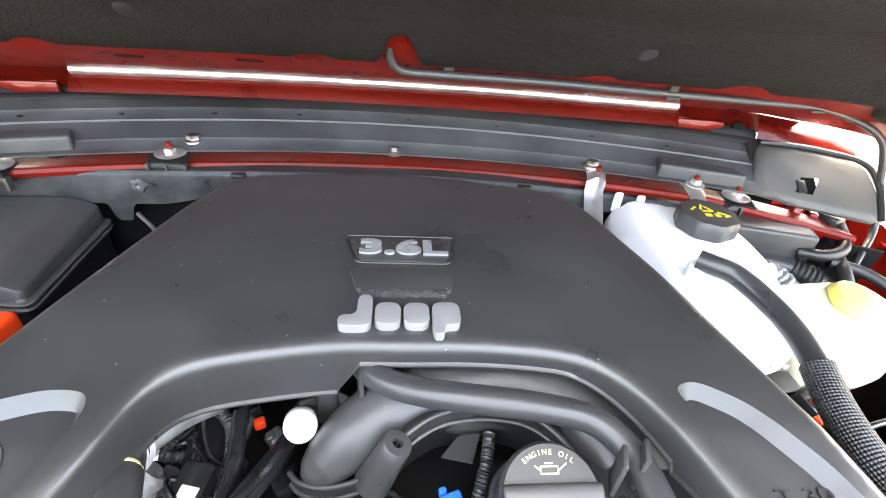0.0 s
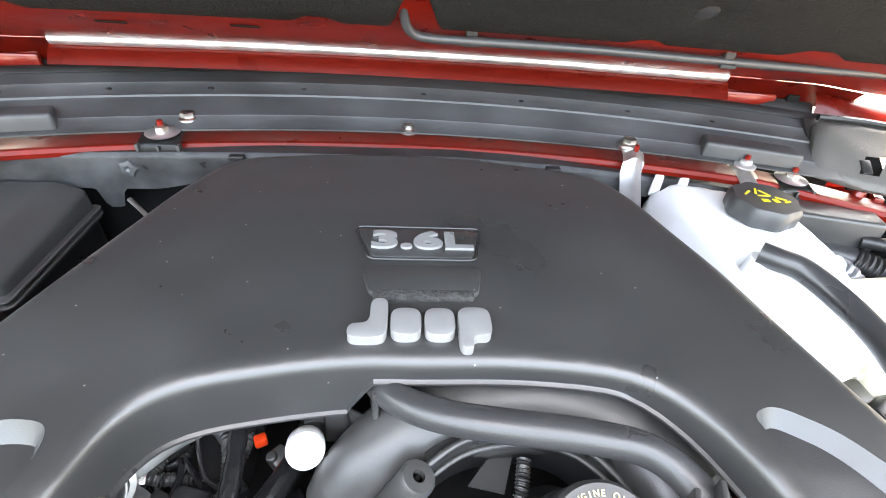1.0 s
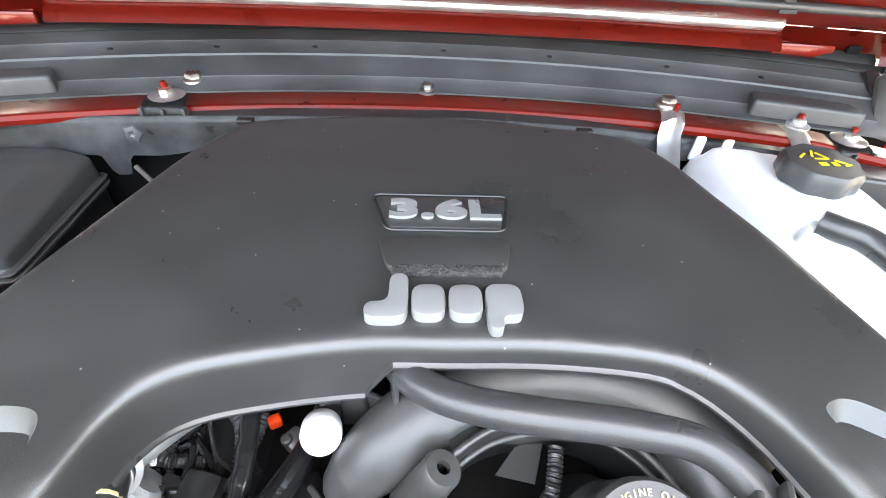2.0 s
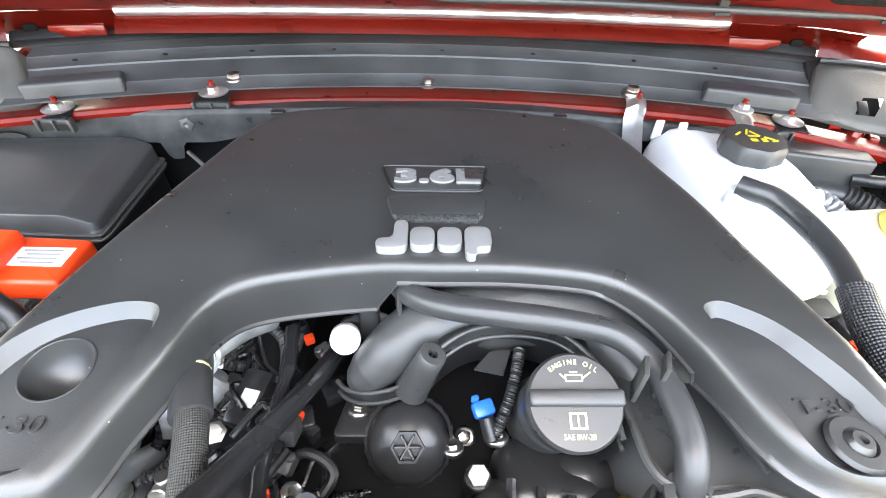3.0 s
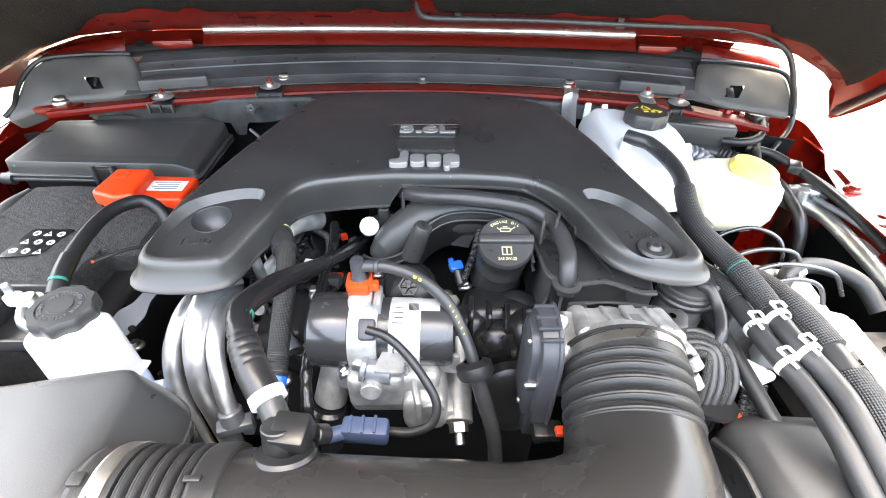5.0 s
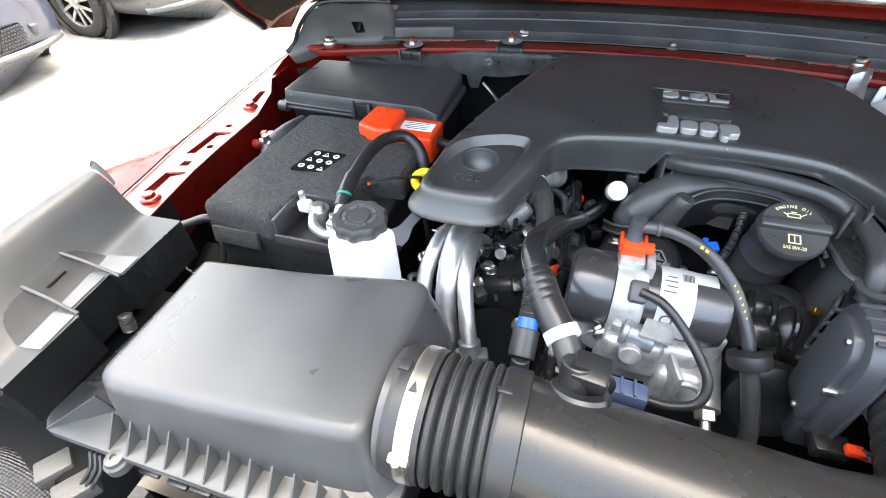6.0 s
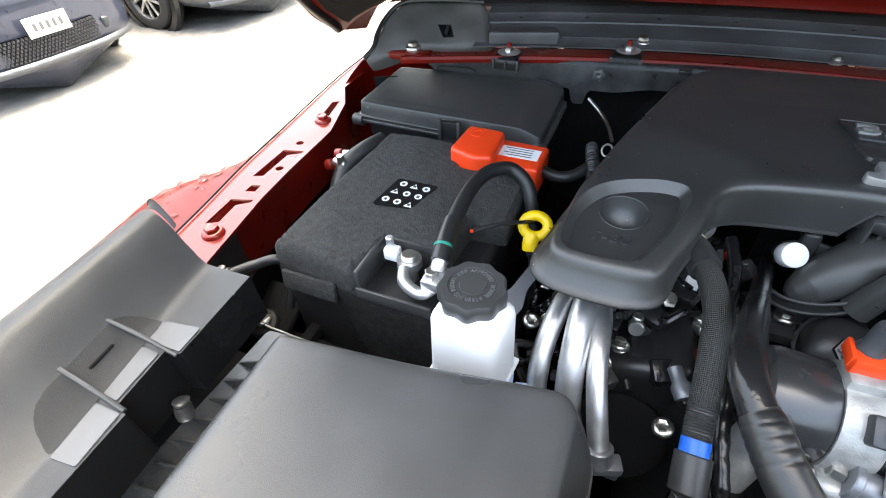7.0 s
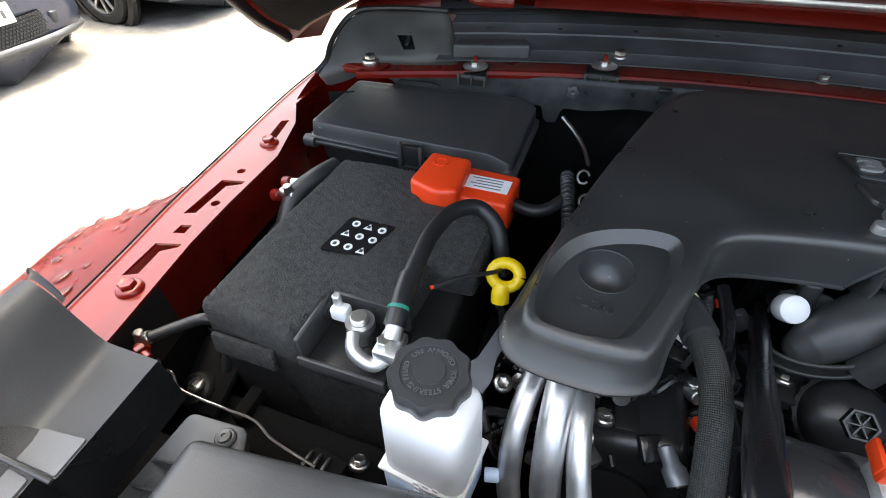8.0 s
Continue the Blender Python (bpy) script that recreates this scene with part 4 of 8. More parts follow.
def cover_height(p):
    d = edge_distance(p, OC)
    r = 0.012
    q = np.clip(d, 0, r)
    z = 1.394 - (r - np.sqrt(np.maximum(0, r * r - (r - q) ** 2))) * 0.8
    z += 0.006 * np.exp(-((p[:, 0] - 0.02) / 0.16) ** 2) * np.clip((p[:, 1] - 0.2) / 0.2, 0, 1)
    z -= 0.10 * np.clip(p[:, 1] - 0.44, 0, 1) ** 1.5
    z -= 0.012 * np.clip((0.16 - p[:, 1]) / 0.1, 0, 1)
    for dish in (DISH_L, DISH_R):
        dd = np.where(inside(p, dish), edge_distance(p, dish), 0)
        z -= 0.0105 * np.clip(dd / 0.0080, 0, 1) ** 0.9
    c = np.hypot(p[:, 0] - CUP[0], p[:, 1] - CUP[1])
    z -= 0.026 * np.sqrt(np.clip(1 - (c / 0.0225) ** 2, 0, 1))
    return z


def cover_skirt(x, y, nx, ny):
    low = 1.352 - 0.010 * min(1.0, max(0.0, (y - 0.14) / 0.10))
    if -0.03 < x < 0.21 and 0.13 < y < 0.30:
        low = 1.374 - 0.012 * max(0.0, (x - 0.15) / 0.06)
        if x < -0.012:
            low = 1.374 - 0.028 * (-0.012 - x) / 0.018
    elif y > 0.45:
        low = 1.345
    if x > 0.20:
        low = max(low, 1.345 + 0.0145 * min(1.0, max(0.0, (0.20 - y) / 0.08)))
    top = 1.3835 - 0.012 * min(1.0, max(0.0, (0.16 - y) / 0.1))
    front = min(1.0, max(0.0, (0.14 - y) / 0.07))
    out = 0.001 + 0.004 * front + (0.008 if x < -0.22 else 0.004 if x > 0.29 else 0.008 * min(1.0, max(0.0, (-0.18 - x) / 0.04, 0.5 * (x - 0.25) / 0.04)))
    h = max(0.004, top - low)
    return [(out * 0.25, top - 0.25 * h), (out * 0.6, top - 0.6 * h), (out * 0.95, low + 0.0035), (out + 0.0022, low + 0.0022), (out + 0.0024, low + 0.0006), (out + 0.0008, low), (out - 0.005, low)]
CREASES = [circle(*CUP, 0.0235, 56), circle(*CUP, 0.0225, 56), circle(*CUP, 0.0205, 56), DISH_L, inset(DISH_L, 0.0080), DISH_R, inset(DISH_R, 0.0080), inset(OC, 0.0012), inset(OC, 0.0034), inset(OC, 0.0068), inset(OC, 0.0118)]

cover = thing("engine_cover", "black moulded plastic engine cover with two arms, lightly dusty", "engine cover", (0.02, 0.3, 1.345))
part("shell", field(OC, cover_height, 0.0032, (), cover_skirt, CREASES), COVER, cover, smooth=36)
CT = lambda x, y, dz=0.0: Matrix.Translation((x, y, float(cover_height(np.array([[x, y]]))[0]) + dz))
part("cup_rim", tube([(x, y, float(cover_height(np.array([[x, y]]))[0]) + 0.0002) for x, y in circle(*CUP, 0.0232, 48) + circle(*CUP, 0.0232, 48)[:1]], 0.0007, 6, 1), COVER, cover)
# badge plate with the engine size, and the plain silver shapes of the maker's mark
plate = part("badge_plate", prism(round_outline([(-0.032, 0.3685), (0.070, 0.3685), (0.062, 0.3295), (-0.019, 0.3295)], 0.006), 1.398, 1.4022, 0.0012), COVER, cover)
part("plate_rim", tube([(x, y, 1.4015) for x, y in round_outline([(-0.0345, 0.3710), (0.0725, 0.3710), (0.0645, 0.3270), (-0.0215, 0.3270)], 0.007)] + [(-0.0340, 0.3650, 1.4015)], 0.0009, 6, 1), SMOOTH, plate)
part("engine_size", lettering("3.6L", 0.0300, pose(0.0205, 0.3490, 1.4032), 0.0014, 1.62, 0.0, 0.0011), SILVER, plate, "silver lettering")
lower = prism(round_outline([(-0.027, 0.322), (0.068, 0.322), (0.062, 0.288), (-0.018, 0.288)], 0.008), 1.3945, 1.4010, 0.003)
part("pull_tab", lower, COVER, cover)
# dark raised strip; the gap's shadow is put into its colour
part("pull_shadow_gap", box((0.0215, 0.2885, 1.3985), (0.074, 0.010, 0.006), 0.003), FELT, cover, "dark strip standing in for the shadow gap under the pull tab")
for o in ([(-0.0295, 0.2440), (-0.0075, 0.2440), (-0.0035, 0.2500), (-0.0035, 0.2810), (-0.0155, 0.2810), (-0.0155, 0.2570), (-0.0295, 0.2570)],
          [(-0.0015, 0.2465), (0.0190, 0.2465), (0.0190, 0.2715), (-0.0015, 0.2715)], [(0.0212, 0.2465), (0.0417, 0.2465), (0.0417, 0.2715), (0.0212, 0.2715)],
          [(0.0440, 0.2360), (0.0530, 0.2360), (0.0530, 0.2465), (0.0665, 0.2465), (0.0665, 0.2725), (0.0440, 0.2725)]):
    part("badge_mark", prism(round_outline(o, 0.0085), 1.3955, 1.4035, 0.001), SILVER, cover, "plain silver raised mark")
for x, y in ((0.0, 0.4735), (0.167, 0.463)):
    part("vent_slot", box((x, y, 1.3945 - 0.10 * max(0, y - 0.44) ** 1.5 + 0.0005), (0.012, 0.0022, 0.003), 0.0008), PIPE, cover)
for x, y, tx in ((-0.240, 0.1055, -0.240), (0.2755, 0.1175, 0.2755)):
    part("torx_mark", lettering("T-30", 0.0155, CT(tx, y, 0.0006) @ pose(0, 0, 0, 0, 0, 1), 0.0013, 1.30), COVER, cover, "raised black marking")
part("grommet", lathe([(0.008, 0), (0.017, 0), (0.019, 0.003), (0.017, 0.006), (0.010, 0.006), (0.009, 0.003)], 28, CT(0.2805, 0.092, 0.001)), SATIN, cover)
part("fixing_screw", lathe([(0, 0), (0.008, 0), (0.009, 0.003), (0.006, 0.008), (0.003, 0.008), (0.0025, 0.005), (0, 0.005)], 20, CT(0.2805, 0.092, 0.002)), BRACKET, cover, "dark steel screw")


# ---------------------------------------------------------------- panel on the firewall and its fixings
shield_panel = thing("firewall_panel", "dark grey moulded insulation panel below the red flange, stained", "panel", (-0.1, 0.56, 1.30))
PANEL_TOP = ((-0.625, -0.613, -0.51, -0.394, -0.17, 0.06, 0.20, 0.26, 0.60), (1.340, 1.3445, 1.356, 1.366, 1.3715, 1.375, 1.370, 1.366, 1.335))


def wall_panel(u, v):
    """The moulded panel below the flange: a rolled top, a flat face and an uneven lower edge with a hanging tab."""
    x = -0.618 + 1.21 * u
    top = float(np.interp(x, *PANEL_TOP))
    low = 1.322 + 0.012 * float(smoothstep(np.array((x + 0.30) / 0.08))) + 0.016 * float(smoothstep(np.array((-0.598 - x) / 0.018)))
    low -= 0.026 * float(smoothstep(np.array(1.9 - abs(x + 0.345) / 0.009)))
    k = v * 6
    back, fall = [(0.030, 0.0030), (0.010, 0.0012), (0.003, 0.0), (0.0, 0.0030), (-0.001, 0.007)][int(k)] if k < 4.5 else ((-0.0015, None) if k < 5.5 else (-0.002, None))
    z = top - fall if fall is not None else (0.5 * (top - 0.007 + low) if k < 5.5 else low)
    dent = 0.003 * float(smoothstep(np.array(1.6 - abs(x + 0.555) / 0.022))) if 4.5 < k < 5.5 else 0.0
    return (x, 0.560 - 0.05 * x * x + back + dent, z)


part("panel", solid(sheet(240, 6, wall_panel), 0.003), STAINED, shield_panel)
# flat black plate on the panel face, painted as a recess in shade
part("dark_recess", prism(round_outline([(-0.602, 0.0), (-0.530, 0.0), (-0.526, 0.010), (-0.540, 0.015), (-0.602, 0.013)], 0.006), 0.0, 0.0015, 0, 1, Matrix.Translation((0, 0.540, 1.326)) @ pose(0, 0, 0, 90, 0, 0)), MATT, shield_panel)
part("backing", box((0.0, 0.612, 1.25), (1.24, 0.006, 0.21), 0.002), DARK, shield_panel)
part("wire_stay", tube([(-0.325, 0.548, 1.310), (-0.300, 0.530, 1.296), (-0.282, 0.505, 1.286), (-0.270, 0.470, 1.280)], 0.003, 8), STEEL, shield_panel, "bright wire stay")
for x in (-0.46, -0.19, -0.08, 0.09, 0.19):
    part("edge_clip", box((x, 0.556 - 0.05 * x * x, float(np.interp(x, *PANEL_TOP)) - 0.003), (0.018, 0.010, 0.006), 0.0015), SMOOTH, shield_panel)
part("star_boss", lathe([(0, 0), (0.011, 0), (0.009, 0.003), (0.004, 0.004), (0, 0.002)], 10, along((-0.316, 0.5545, 1.3495), (-0.316, 0.50, 1.352)), lambda q, r, z: 1 + 0.15 * math.cos(5 * q)), STAINED, shield_panel)

master_bolt = make_bolt("flange")
BOLTS = [((0.010, 0.622, 1.383), 0, 0), ((0.294, 0.590, 1.389), 0, 0), ((-0.262, 0.617, 1.387), 0, 0), ((-0.633, 0.511, 1.378), 0, 0), ((0.665, 0.586, 1.352), 0, 0),
         ((-0.724, 0.338, 1.308), 0, 0), ((-0.684, 0.040, 1.308), 0, 0), ((0.724, 0.338, 1.308), 0, 0), ((0.684, 0.040, 1.308), 0, 0),
         ((-0.204, 0.087, 1.259), 20, 10), ((-0.048, 0.183, 1.259), 30, 0), ((0.036, 0.150, 1.255), 20, 0), ((0.075, 0.155, 1.262), 35, 0), ((0.098, 0.068, 1.250), 40, 0),
         ((-0.062, -0.006, 1.287), 60, -20), ((-0.619, 0.010, 1.206), 25, 0), ((-0.375, -0.030, 1.215), 20, 0), ((-0.285, 0.120, 1.225), 25, 0), ((-0.150, 0.030, 1.225), 20, 0), ((0.150, -0.012, 1.372), 45, 0),
         ((0.050, 0.176, 1.222), 30, 0), ((-0.17, 0.19, 1.26), 30, 0),
         ((-0.300, 0.105, 1.235), 25, 0), ((-0.215, 0.072, 1.240), 30, 15), ((-0.160, 0.095, 1.245), 20, 0), ((-0.120, 0.150, 1.250), 35, 0), ((-0.262, 0.155, 1.240), 15, 0), ((-0.095, 0.115, 1.248), 40, 0),
         ((0.340, 0.130, 1.250), 20, 0), ((0.300, 0.110, 1.262), 30, 0), ((0.395, 0.180, 1.260), 15, 0), ((0.580, 0.205, 1.240), 20, 0), ((-0.410, -0.006, 1.206), 25, 0), ((-0.345, 0.075, 1.235), 10, 0), ((-0.200, 0.100, 1.238), 20, 0)]
for k, (at, tilt, lean) in enumerate(BOLTS):
    m = pose(*at, tilt, lean, 17 * k) @ Matrix.Scale(1.25 if k < 9 else 0.9, 4)
    if k == 0:
        master_bolt.matrix_basis = m
    else:
        b2 = copy_thing(master_bolt, m)
        if k in (5, 6, 7, 8):
            for o in b2.children:
                o.data = o.data.copy()
                o.data.materials[0] = RED
            b2["label"] = "red-painted hex bolt on the wing rail"
    if k < 5:
        (master_bolt if k == 0 else b2)["label"] = "zinc hex bolt standing on the cowl flange"


def stud_clip(x, y, z, wide=0.03):
    """A black clip hung over the flange with a large washer, nut and red-tipped stud."""
    c = thing("panel_clip", "black metal clip with a bright washer nut on a red stud", "clip", (x, y, z - 0.02), "clips along the cowl flange")
    hang = [(0.006, 0.003), (-0.012, 0.002), (-0.024, -0.001), (-0.027, -0.005), (-0.028, -0.011), (-0.0285, -0.018), (-0.026, -0.020)]
    bm = sheet(6, len(hang) - 1, lambda u, v: (x + (u - 0.5) * wide, y + hang[round(v * 6)][0], z + hang[round(v * 6)][1]))
    part("bracket", solid(bm, 0.002), SMOOTH, c)
    part("divider", box((x, y - 0.0295, z - 0.011), (0.003, 0.003, 0.015), 0.001), SATIN, c)
    for sx in (-0.5, 0.5):
        part("side_lug", box((x + sx * wide, y - 0.026, z - 0.011), (0.004, 0.010, 0.018), 0.001), SATIN, c)
    part("washer", lathe([(0, 0), (0.0185, 0), (0.0195, 0.0015), (0.016, 0.003), (0.0075, 0.004), (0, 0.004)], 28, pose(x, y - 0.008, z + 0.003)), PIPE, c)
    part("nut", lathe([(0, 0.003), (0.0080, 0.003), (0.0080, 0.009), (0.0045, 0.0105), (0, 0.0105)], 6, pose(x, y - 0.008, z + 0.003)), STEEL, c)
    part("stud", rod((x, y - 0.008, z + 0.012), (x, y - 0.008, z + 0.0195), 0.0036, 10), RED, c, "red-painted stud")


stud_clip(-0.280, 0.590, 1.379, 0.046)
stud_clip(-0.468, 0.551, 1.371, 0.042)
stud_clip(0.494, 0.549, 1.370, 0.042)

strap = thing("bracket_strap", "bright stamped steel strap bolted to the cowl flange", "bracket", (0.29, 0.55, 1.30))
bend = [(0.592, 1.3885), (0.574, 1.388), (0.562, 1.383), (0.556, 1.370), (0.537, 1.354), (0.517, 1.337), (0.497, 1.320), (0.475, 1.295)]
part("strap", solid(sheet(8, 7, lambda u, v: (0.299 - 0.018 * v + (u - 0.5) * 0.028, bend[round(v * 7)][0], bend[round(v * 7)][1] + 0.003 * math.cos((u - 0.5) * 6) - 0.002)), 0.002), PIPE, strap)
part("stud", rod((0.298, 0.574, 1.387), (0.298, 0.573, 1.396), 0.0032, 10), RED, strap, "red-painted stud")
strap2 = thing("bracket_strap", "short bright steel strap on the cowl flange above the coolant tank", "bracket", (0.42, 0.55, 1.35))
part("strap", solid(sheet(8, 12, lambda u, v: (0.434 + 0.01 * v + (u - 0.5) * 0.028, 0.566 - 0.05 * v, 1.381 - 0.03 * v * v + 0.003 * math.cos((u - 0.5) * 6))), 0.002), PIPE, strap2)
part("stud", rod((0.436, 0.556, 1.388), (0.436, 0.556, 1.397), 0.0034, 10), RED, strap2, "red-painted stud")
part("nut", rod((0.436, 0.556, 1.384), (0.436, 0.556, 1.391), 0.0078, 6), PIPE, strap2)
part("washer", lathe([(0, 0), (0.011, 0), (0.011, 0.002), (0.006, 0.004), (0, 0.004)], 20, pose(0.436, 0.556, 1.3815) @ Matrix.Scale(1.25, 4)), PIPE, strap2)
lean_stud = thing("flange_stud", "red-painted stud leaning on the cowl flange end", "stud", (0.592, 0.536, 1.355))
part("shank", rod((0.592, 0.536, 1.355), (0.599, 0.541, 1.380), 0.004, 10), RED, lean_stud)
part("collar", rod((0.591, 0.535, 1.354), (0.5935, 0.537, 1.362), 0.008, 12), RED, lean_stud)
hb = thing("hose_bracket", "black folded bracket with a bright nut below the cowl end", "bracket", (0.665, 0.55, 1.34))
part("plate", join(box((0.664, 0.548, 1.352), (0.022, 0.030, 0.004), 0.001, turn=30, tilt=20), box((0.672, 0.536, 1.338), (0.020, 0.004, 0.036), 0.001, turn=30)), SMOOTH, hb)
part("nut", rod((0.664, 0.550, 1.354), (0.664, 0.550, 1.362), 0.0075, 6), PIPE, hb)
part("loom", tube([(0.672, 0.534, 1.335), (0.662, 0.515, 1.322), (0.645, 0.495, 1.312), (0.630, 0.470, 1.300)], 0.008, 12), RUBBER, hb)

# ---------------------------------------------------------------- fuse box
fuse = thing("fuse_box", "black plastic fuse box with a latched lid", "fuse box", (-0.52, 0.47, 1.15))
LID = round_outline([(-0.684, 0.393), (-0.366, 0.382), (-0.366, 0.545), (-0.672, 0.532)], 0.009)


def lid_height(p):
    d = edge_distance(p, LID)
    z = 1.3235 + 0.075 * (p[:, 1] - 0.385) + 0.006 * (p[:, 0] + 0.36)
    z -= 0.013 * np.clip((p[:, 0] + 0.402) / 0.038, 0, 1) ** 1.3
    return z - 0.0028 * (1 - np.sqrt(np.clip(1 - (1 - np.clip(d / 0.0035, 0, 1)) ** 2, 0, 1))) + 0.0006 * smoothstep((d - 0.016) / 0.004)


part("lid", field(LID, lid_height, 0.004, (), lambda x, y, nx, ny: [(0.0012, 1.309 - 0.008 * max(0.0, (x + 0.402) / 0.038)), (0.003, 1.3005), (0.0055, 1.2995), (0.0055, 1.2965), (0.0025, 1.2955), (0.0025, 1.2935), (0.006, 1.2925), (0.006, 1.288)], [inset(LID, 0.0012), inset(LID, 0.0035)]), SATIN, fuse, smooth=30)
for rz, rg in ((1.2990, 0.0013), (1.2920, 0.0016)):
    part("rim", tube([(-0.521 + (x + 0.521) * 1.037, 0.477 + (y - 0.477) * 1.062, rz) for x, y in LID + LID[:1]], rg, 6, 1), GREY_PLASTIC, fuse)
part("base", prism(round_outline([(-0.676, 0.398), (-0.366, 0.384), (-0.368, 0.550), (-0.672, 0.574)], 0.012), 1.15, 1.290), SMOOTH, fuse)
latch = part("latch", box((-0.508, 0.374, 1.305), (0.032, 0.010, 0.034), 0.002), SMOOTH, fuse)
for lx, ly in ((-0.524, 0.369), (-0.492, 0.368)):
    part("latch_rail", box((lx, ly, 1.306), (0.006, 0.008, 0.040), 0.0015), SATIN, latch)
for k in range(5):
    part("latch_tooth", box((-0.520 + 0.006 * k, 0.364, 1.284), (0.003, 0.004, 0.008), 0.001, 1), SATIN, latch)
part("latch_foot", box((-0.508, 0.370, 1.288), (0.042, 0.009, 0.008), 0.002), SMOOTH, latch)
part("side_hinge", lathe([(0, -0.01), (0.010, -0.01), (0.010, 0.008), (0.006, 0.011), (0, 0.011)], 16, along((-0.688, 0.39, 1.290), (-0.75, 0.39, 1.290))), SATIN, fuse)
part("green_dot", lathe([(0.0022, 0), (0.0022, 0.0006), (0, 0.0006)], 12, pose(-0.668, 0.3925, 1.3145, 70)), TEAL, fuse)

# ---------------------------------------------------------------- battery
battery = thing("battery", "car battery in a black felt insulating cover", "battery", (-0.48, 0.18, 1.06))
TOP = [(-0.596, 0.046), (-0.486, 0.037), (-0.474, 0.102), (-0.402, 0.098), (-0.398, 0.165), (-0.352, 0.168), (-0.352, 0.268), (-0.452, 0.268), (-0.458, 0.325), (-0.590, 0.325)]
FELT_TOP = round_outline(TOP, 0.006, 3)
part("felt_cover", field(FELT_TOP, lambda p: 1.318 + 0.0015 * np.sin(p[:, 0] * 45 + p[:, 1] * 20) + 0.0007 * np.sin(p[:, 0] * 911 + 3 * np.sin(p[:, 1] * 733)) * np.sin(p[:, 1] * 847 + 2 * np.sin(p[:, 0] * 613)) - 0.006 * (1 - smoothstep(edge_distance(p, FELT_TOP) / 0.006)), 0.0035, (),
                         lambda x, y, nx, ny: [(0.003, 1.305), (0.004, 1.27), (0.004, 1.262), (0.001, 1.262)] if y < 0.06 and x < -0.48 else [(0.002, 1.308), (0.001, 1.30), (0.0, 1.29), (0.0, 1.28)]), FELT, battery, "fuzzy black felt cover")
part("case", box((-0.475, 0.18, 1.17), (0.225, 0.29, 0.22), 0.01, 3), SMOOTH, battery)
part("front_felt", solid(sheet(16, 8, lambda u, v: (-0.590 + 0.235 * u + 0.045 * (1 - v) * (1 - u), 0.036 - 0.008 * u + 0.004 * (1 - v) + 0.002 * math.sin(u * 9), 1.10 + 0.175 * v + (0.012 * (1 - u)) * v)), 0.006), FELT, battery, "felt front wrap")
part("flap", box((-0.545, 0.030, 1.276), (0.072, 0.006, 0.026), 0.002, tilt=-8), FELT, battery)
part("terminal_well", box((-0.436, 0.066, 1.278), (0.082, 0.068, 0.012), 0.002), SMOOTH, battery)
part("well_wall", join(box((-0.480, 0.068, 1.298), (0.006, 0.066, 0.034), 0.002), box((-0.437, 0.101, 1.300), (0.082, 0.006, 0.030), 0.002), box((-0.437, 0.033, 1.286), (0.090, 0.005, 0.016), 0.002)), SATIN, battery)
lab = part("warning_label", prism(round_outline([(-0.513, 0.206), (-0.456, 0.206), (-0.470, 0.151), (-0.520, 0.145)], 0.005), 1.3185, 1.3200, 0.0), GLOSS, battery, "black label with white warning symbols")
for row, (y0, shift) in enumerate(((0.195, 0.0), (0.177, -0.003), (0.158, -0.007))):
    for col in range(3):
        cx, cy = -0.501 + 0.0165 * col + shift, y0 - 0.001 * col + 0.001
        if (row + col) % 3 == 1:
            o = [(cx - 0.0052, cy - 0.0042), (cx + 0.0052, cy - 0.0042), (cx, cy + 0.0050)]
        else:
            o = circle(cx, cy, 0.0049, 16)
        part("symbol", prism(o, 1.3196, 1.3208), PAPER, lab)
        part("pictogram", box((cx, cy - 0.0005, 1.3207), (0.004, 0.0045, 0.0008), 0.0003, 1), PRINT_BLACK, lab)
red = thing("terminal_cover", "orange-red plastic terminal cover with a paper label on the battery", "terminal cover", (-0.41, 0.31, 1.28))
part("housing", join(prism(round_outline([(-0.470, 0.276), (-0.430, 0.262), (-0.405, 0.270), (-0.410, 0.345), (-0.466, 0.347)], 0.008), 1.286, 1.337, 0.006, 3),
                     prism(round_outline([(-0.425, 0.283), (-0.346, 0.281), (-0.345, 0.347), (-0.425, 0.352)], 0.006), 1.278, 1.321, 0.005, 3)), ORANGE, red)
part("round_mark", lathe([(0.007, 0), (0.010, 0.0), (0.010, 0.0015), (0.007, 0.0015), (0.007, 0)], 24, pose(-0.446, 0.325, 1.3365)), ORANGE, red)
rl = part("paper_label", box((-0.381, 0.318, 1.3213), (0.056, 0.028, 0.0008), 0.0003, 1, turn=-1), PAPER, red, "white paper label with small print")
for k in range(4):
    part("print_line", box((-0.383 + 0.003 * (k % 2), 0.327 - 0.006 * k, 1.3219), (0.040 - 0.006 * (k % 2), 0.0018, 0.0005), 0.0002, 1), PRINT_GREY, rl)
part("side_tab", box((-0.470, 0.264, 1.306), (0.014, 0.012, 0.006), 0.002, turn=30), CLIPWHITE, red)
part("lower_tab", box((-0.372, 0.274, 1.272), (0.02, 0.012, 0.03), 0.003), ORANGE, red)
term = thing("battery_terminal", "bright metal battery clamp with a sensor on the negative post", "battery terminal", (-0.43, 0.07, 1.285))
part("post", rod((-0.435, 0.075, 1.284), (-0.435, 0.075, 1.322), 0.0085), STEEL, term)
part("clamp_ring", lathe([(0.009, 0), (0.014, 0), (0.014, 0.010), (0.009, 0.010), (0.009, 0)], 20, pose(-0.435, 0.075, 1.305)), PIPE, term)
part("clamp_block", box((-0.460, 0.083, 1.309), (0.018, 0.014, 0.016), 0.003), CLIPWHITE, term)
